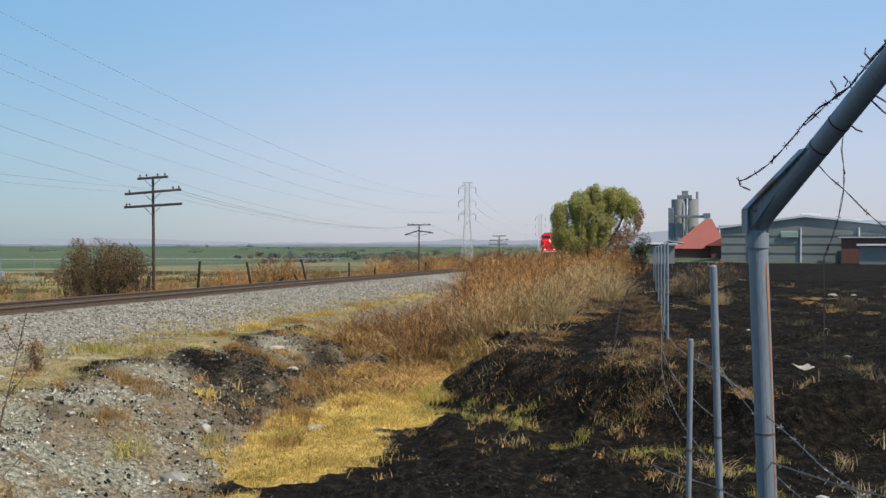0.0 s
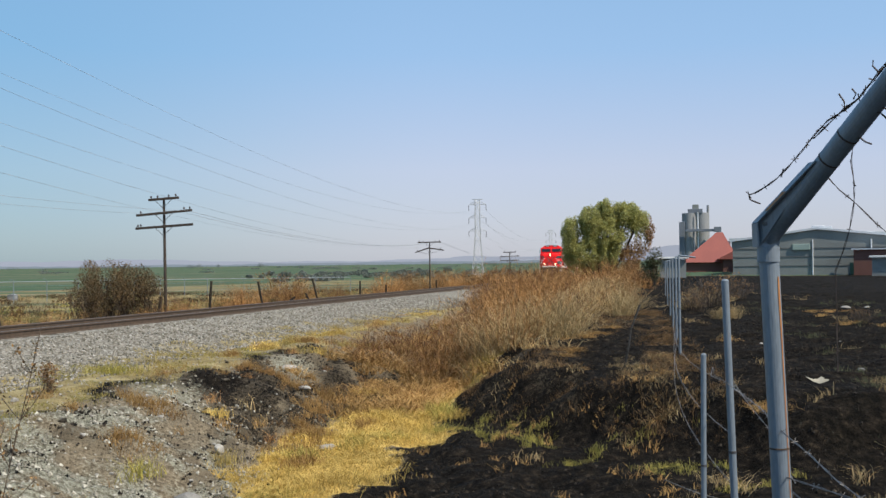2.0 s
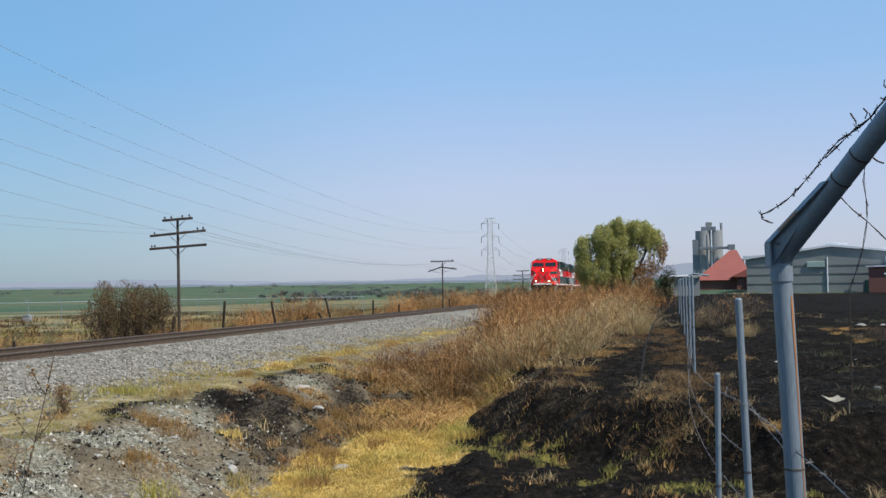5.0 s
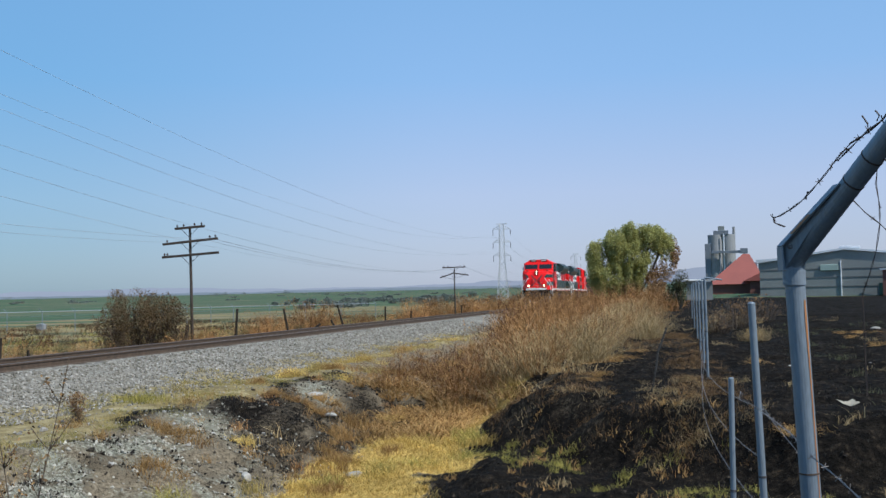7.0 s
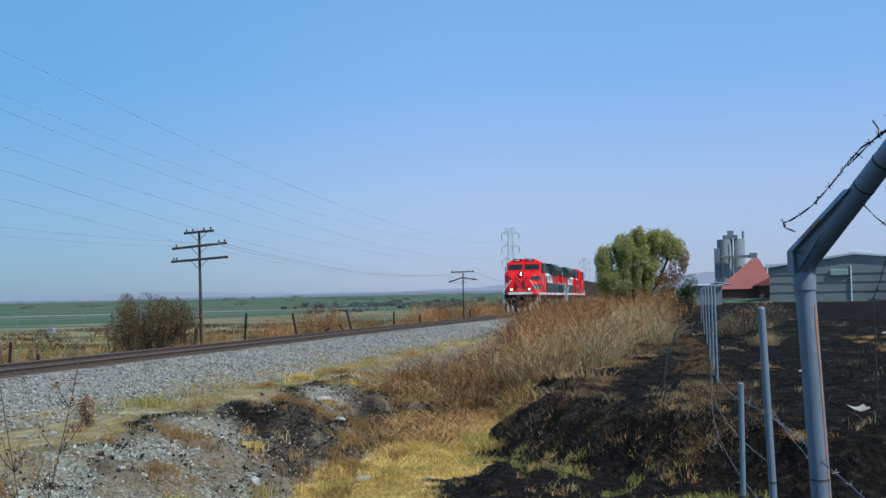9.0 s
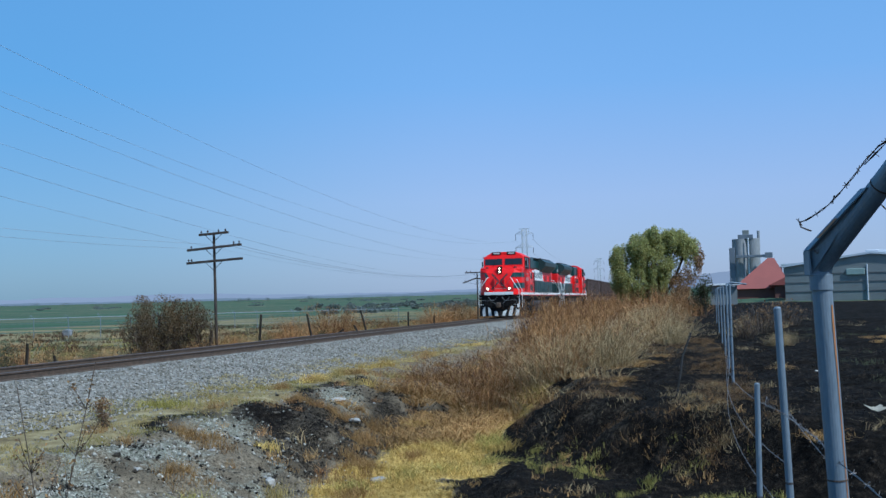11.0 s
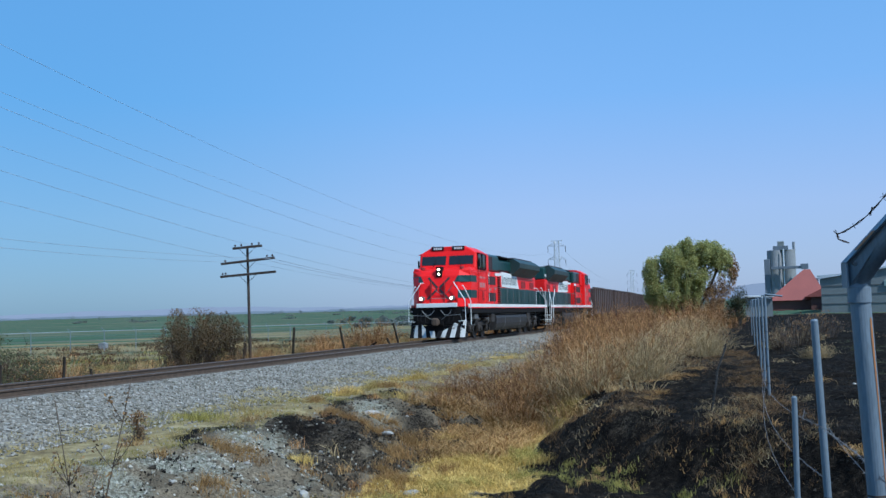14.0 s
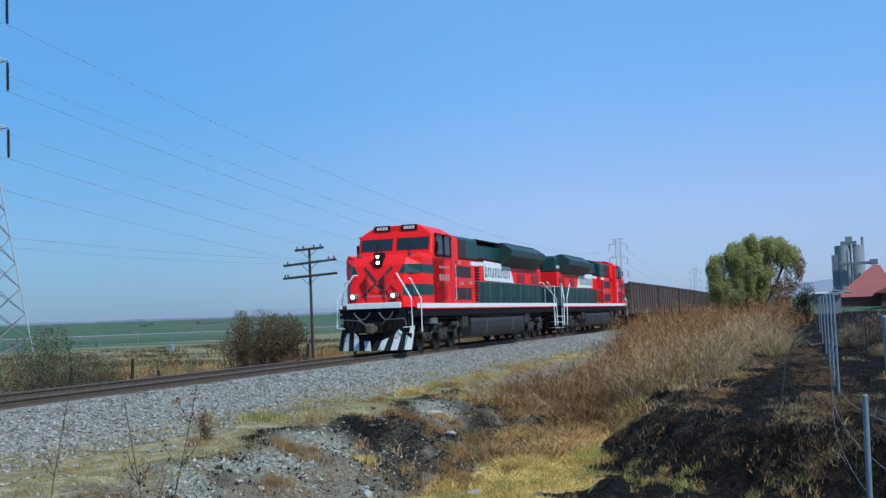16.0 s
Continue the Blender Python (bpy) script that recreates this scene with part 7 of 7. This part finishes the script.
def scrap(x, y, size, turn):
    """A torn, crumpled pale sheet."""
    r = np.random.default_rng(int(x * 100))
    bm = B()
    bmesh.ops.create_grid(bm, x_segments=7, y_segments=5, size=size / 2)
    for v in bm.verts:
        q = noise.noise(v.co * 9 / size + Vector((x, y, 0)))
        v.co = Vector((v.co.x * (1 + 0.5 * q), v.co.y * (0.55 + 0.3 * q), abs(v.co.x) * 0.35 + size * 0.14 * q))
    bmesh.ops.solidify(bm, geom=bm.faces[:], thickness=0.006)
    ob = part("paper_scrap", bm, SCRAP)
    ob.matrix_basis = pose(x, y, ground_z(x, y) + 0.03, 18, 0, turn)
    return tagged(ob, "crumpled pale sheet lying on the burnt ground", "litter", "scraps on the burnt ground")


scrap(5.8, 16.6, 0.30, 20)


def fallen_branch(bearing, d, reach, rise):
    x, y = on_line(bearing, d)
    bm = pipe(B(), [(0, 0, 0.02), (reach * 0.5, 0.1, rise * 0.6), (reach, 0.2, rise)], 0.06, 6)
    pipe(bm, [(reach * 0.5, 0.1, rise * 0.6), (reach * 0.9, -0.1, rise * 0.5)], 0.04, 6)
    ob = part("fallen_branch", bm, POST_WOOD)
    ob.matrix_basis = pose(x, y, ground_z(x, y, 0))
    return tagged(ob, "dark fallen branch lying beyond the track", "branch", "fallen branches")


fallen_branch(-9.75, -5.2, 0.9, 0.8)
fallen_branch(-12.3, -5.0, 1.3, 0.25)
fallen_branch(-7.9, -5.4, -0.4, 0.9)
fallen_branch(-25.4, -5.2, 0.8, 0.5)

# fuller tufts along the gravel's edge and on the bank
for k, (y, d, h, n, m) in enumerate(((21.5, 4.9, 0.20, 260, GRASS_DRY), (26, 5.6, 0.26, 300, STRAW), (27.5, 5.8, 0.28, 320, GRASS_DRY), (31, 6.0, 0.28, 300, STRAW), (17.2, 7.6, 0.20, 240, STRAW), (19.5, 8.6, 0.45, 220, TAWNY), (21.5, 8.3, 0.40, 240, TAWNY), (23.0, 8.8, 0.24, 300, STRAW), (24.0, 8.9, 0.22, 300, STRAW), (15.2, 8.5, 0.28, 160, GRASS_DRY), (13.6, 8.0, 0.30, 160, GRASS_GREEN), (22.8, 7.2, 0.22, 200, TAWNY), (18.5, 11.2, 0.30, 260, GRASS_GREEN), (20.2, 11.0, 0.32, 300, GRASS_GREEN), (19.6, 11.4, 0.22, 220, STRAW))):
    tuft("grass_clump", "small clump of dry grass standing by the ditch", beside(y, d), y, h, n, m, 0.16, 0.012, 1.0)

sow("tawny_tufts", "small tawny tufts left on the burnt ground", "grass", TAWNY, 900, 11.0, 15.5, 12.5, 19, 0.13, 0.011, 1.0, lambda x, y, d: 0.5, seed=35, tuft=0.06, segs=3)
sow("field_weeds", "dark olive weeds growing on the burnt field", "weeds", LEAF_OLIVE, 7000, 18, 36, 11, 46, 0.16, 0.012, 1.0, lambda x, y, d: smooth(0.05, 0.4, wavy(x, y, 2.6, 73)), seed=36, tuft=0.12, segs=3)
for k, (x, y, s) in enumerate(((9.4, 77.5, 1.2), (10.6, 76.5, 1.15), (11.7, 77.0, 1.25), (12.9, 76.0, 1.1), (13.8, 75.0, 0.9))):
    plant(TAN_BUSH[k % 3], "dry_shrub", "tan dry shrub at the foot of the tree", "shrub", x, y, s, k * 83, "dry shrubs under the tree")

# the straw lies in tussocks, with green shoots among them
rng = np.random.default_rng(29)
count = 0
while count < 90:
    y, d = rng.uniform(13, 26), rng.uniform(8.6, 11.4)
    x = beside(y, d)
    if rng.random() > cover(x, y)[2]:
        continue
    count += 1
    tuft("straw_tussock", "rounded tussock of matted yellow straw", x, y, rng.uniform(0.14, 0.30), 150, GRASS_GREEN if rng.random() < 0.18 else STRAW, rng.uniform(0.12, 0.26), 0.011, 1.5)
for k in range(40):
    y, d = rng.uniform(15.5, 25), rng.uniform(6.6, 9.3)
    tuft("bank_tuft", "brown grass tuft rooted in the burnt bank", beside(y, d), y, rng.uniform(0.12, 0.30), 60, (TAWNY, SINGED, BRUSH)[k % 3], 0.09, 0.009, 1.2)
# bright dry grass along the crest of the bank farther on
for k in range(46):
    y, d = rng.uniform(23, 44), rng.uniform(5.3, 7.6)
    tuft("crest_tuft", "bright dry grass tuft on the crest of the bank", beside(y, d), y, rng.uniform(0.16, 0.34), 90, (STRAW, GRASS_DRY, TAWNY)[k % 3], 0.15, 0.012, 1.2)
# long bleached stalks arching out of the thicket, and on the bank
for k, (x, y, h, n) in enumerate(((1.25, 22.6, 0.9, 26), (1.7, 23.2, 1.0, 30), (2.2, 22.8, 0.9, 26), (2.55, 23.6, 0.8, 20), (0.4, 24.5, 0.9, 18), (-3.7, 18.5, 0.6, 22), (-3.4, 18.0, 0.5, 16), (-1.6, 26.5, 0.9, 24), (-0.9, 25.2, 0.9, 22), (-0.2, 27.0, 1.0, 22), (5.9, 13.9, 0.45, 14), (6.3, 13.2, 0.4, 12))):
    tuft("arching_straw", "long bleached straw stalks arching over the ground", x, y, h, n, REED, 0.16, 0.016, 2.2)
# scrub between the track and the far fields
sow("far_scrub", "low brown scrub beyond the track", "scrub", BRUSH_DARK, 20000, -70, -8, 26, 160, 0.50, 0.05, 0.9, lambda x, y, d: smooth(0.05, 0.4, wavy(x, y, 5.0, 91)), seed=41, tuft=0.5, power=1.3)
sow("far_straw", "pale dry grass in strips beyond the track", "grass", REED, 9000, -70, -8, 30, 160, 0.40, 0.05, 1.0, lambda x, y, d: smooth(0.1, 0.4, wavy(0.3 * x, y, 7.0, 92)), seed=42, tuft=0.5, power=1.3)
sow("far_olive_scrub", "dull green scrub beyond the track", "scrub", LEAF_OLIVE, 16000, -70, -8, 26, 160, 0.45, 0.05, 0.9, lambda x, y, d: smooth(0.05, 0.4, wavy(x, y, 6.0, 93)), seed=43, tuft=0.5, power=1.3)

# clods and burnt debris along the bank
rng = np.random.default_rng(18)
CLOD = mat("burnt_clod", (0.10, 0.085, 0.065), (0.03, 0.026, 0.021), rough=0.95, scale=9, bump=0.4, per_object=0.5, spec=0.05)
for k in range(60):
    y = rng.uniform(14, 25)
    d = rng.uniform(6.1, 9.0)
    s = rng.uniform(0.02, 0.055)
    stone(beside(y, d), y, s * 1.5, s, s * 0.6, rng.uniform(0, 360), CLOD, "dark burnt clod of earth on the bank")



def motions():
    move_train()


motions()
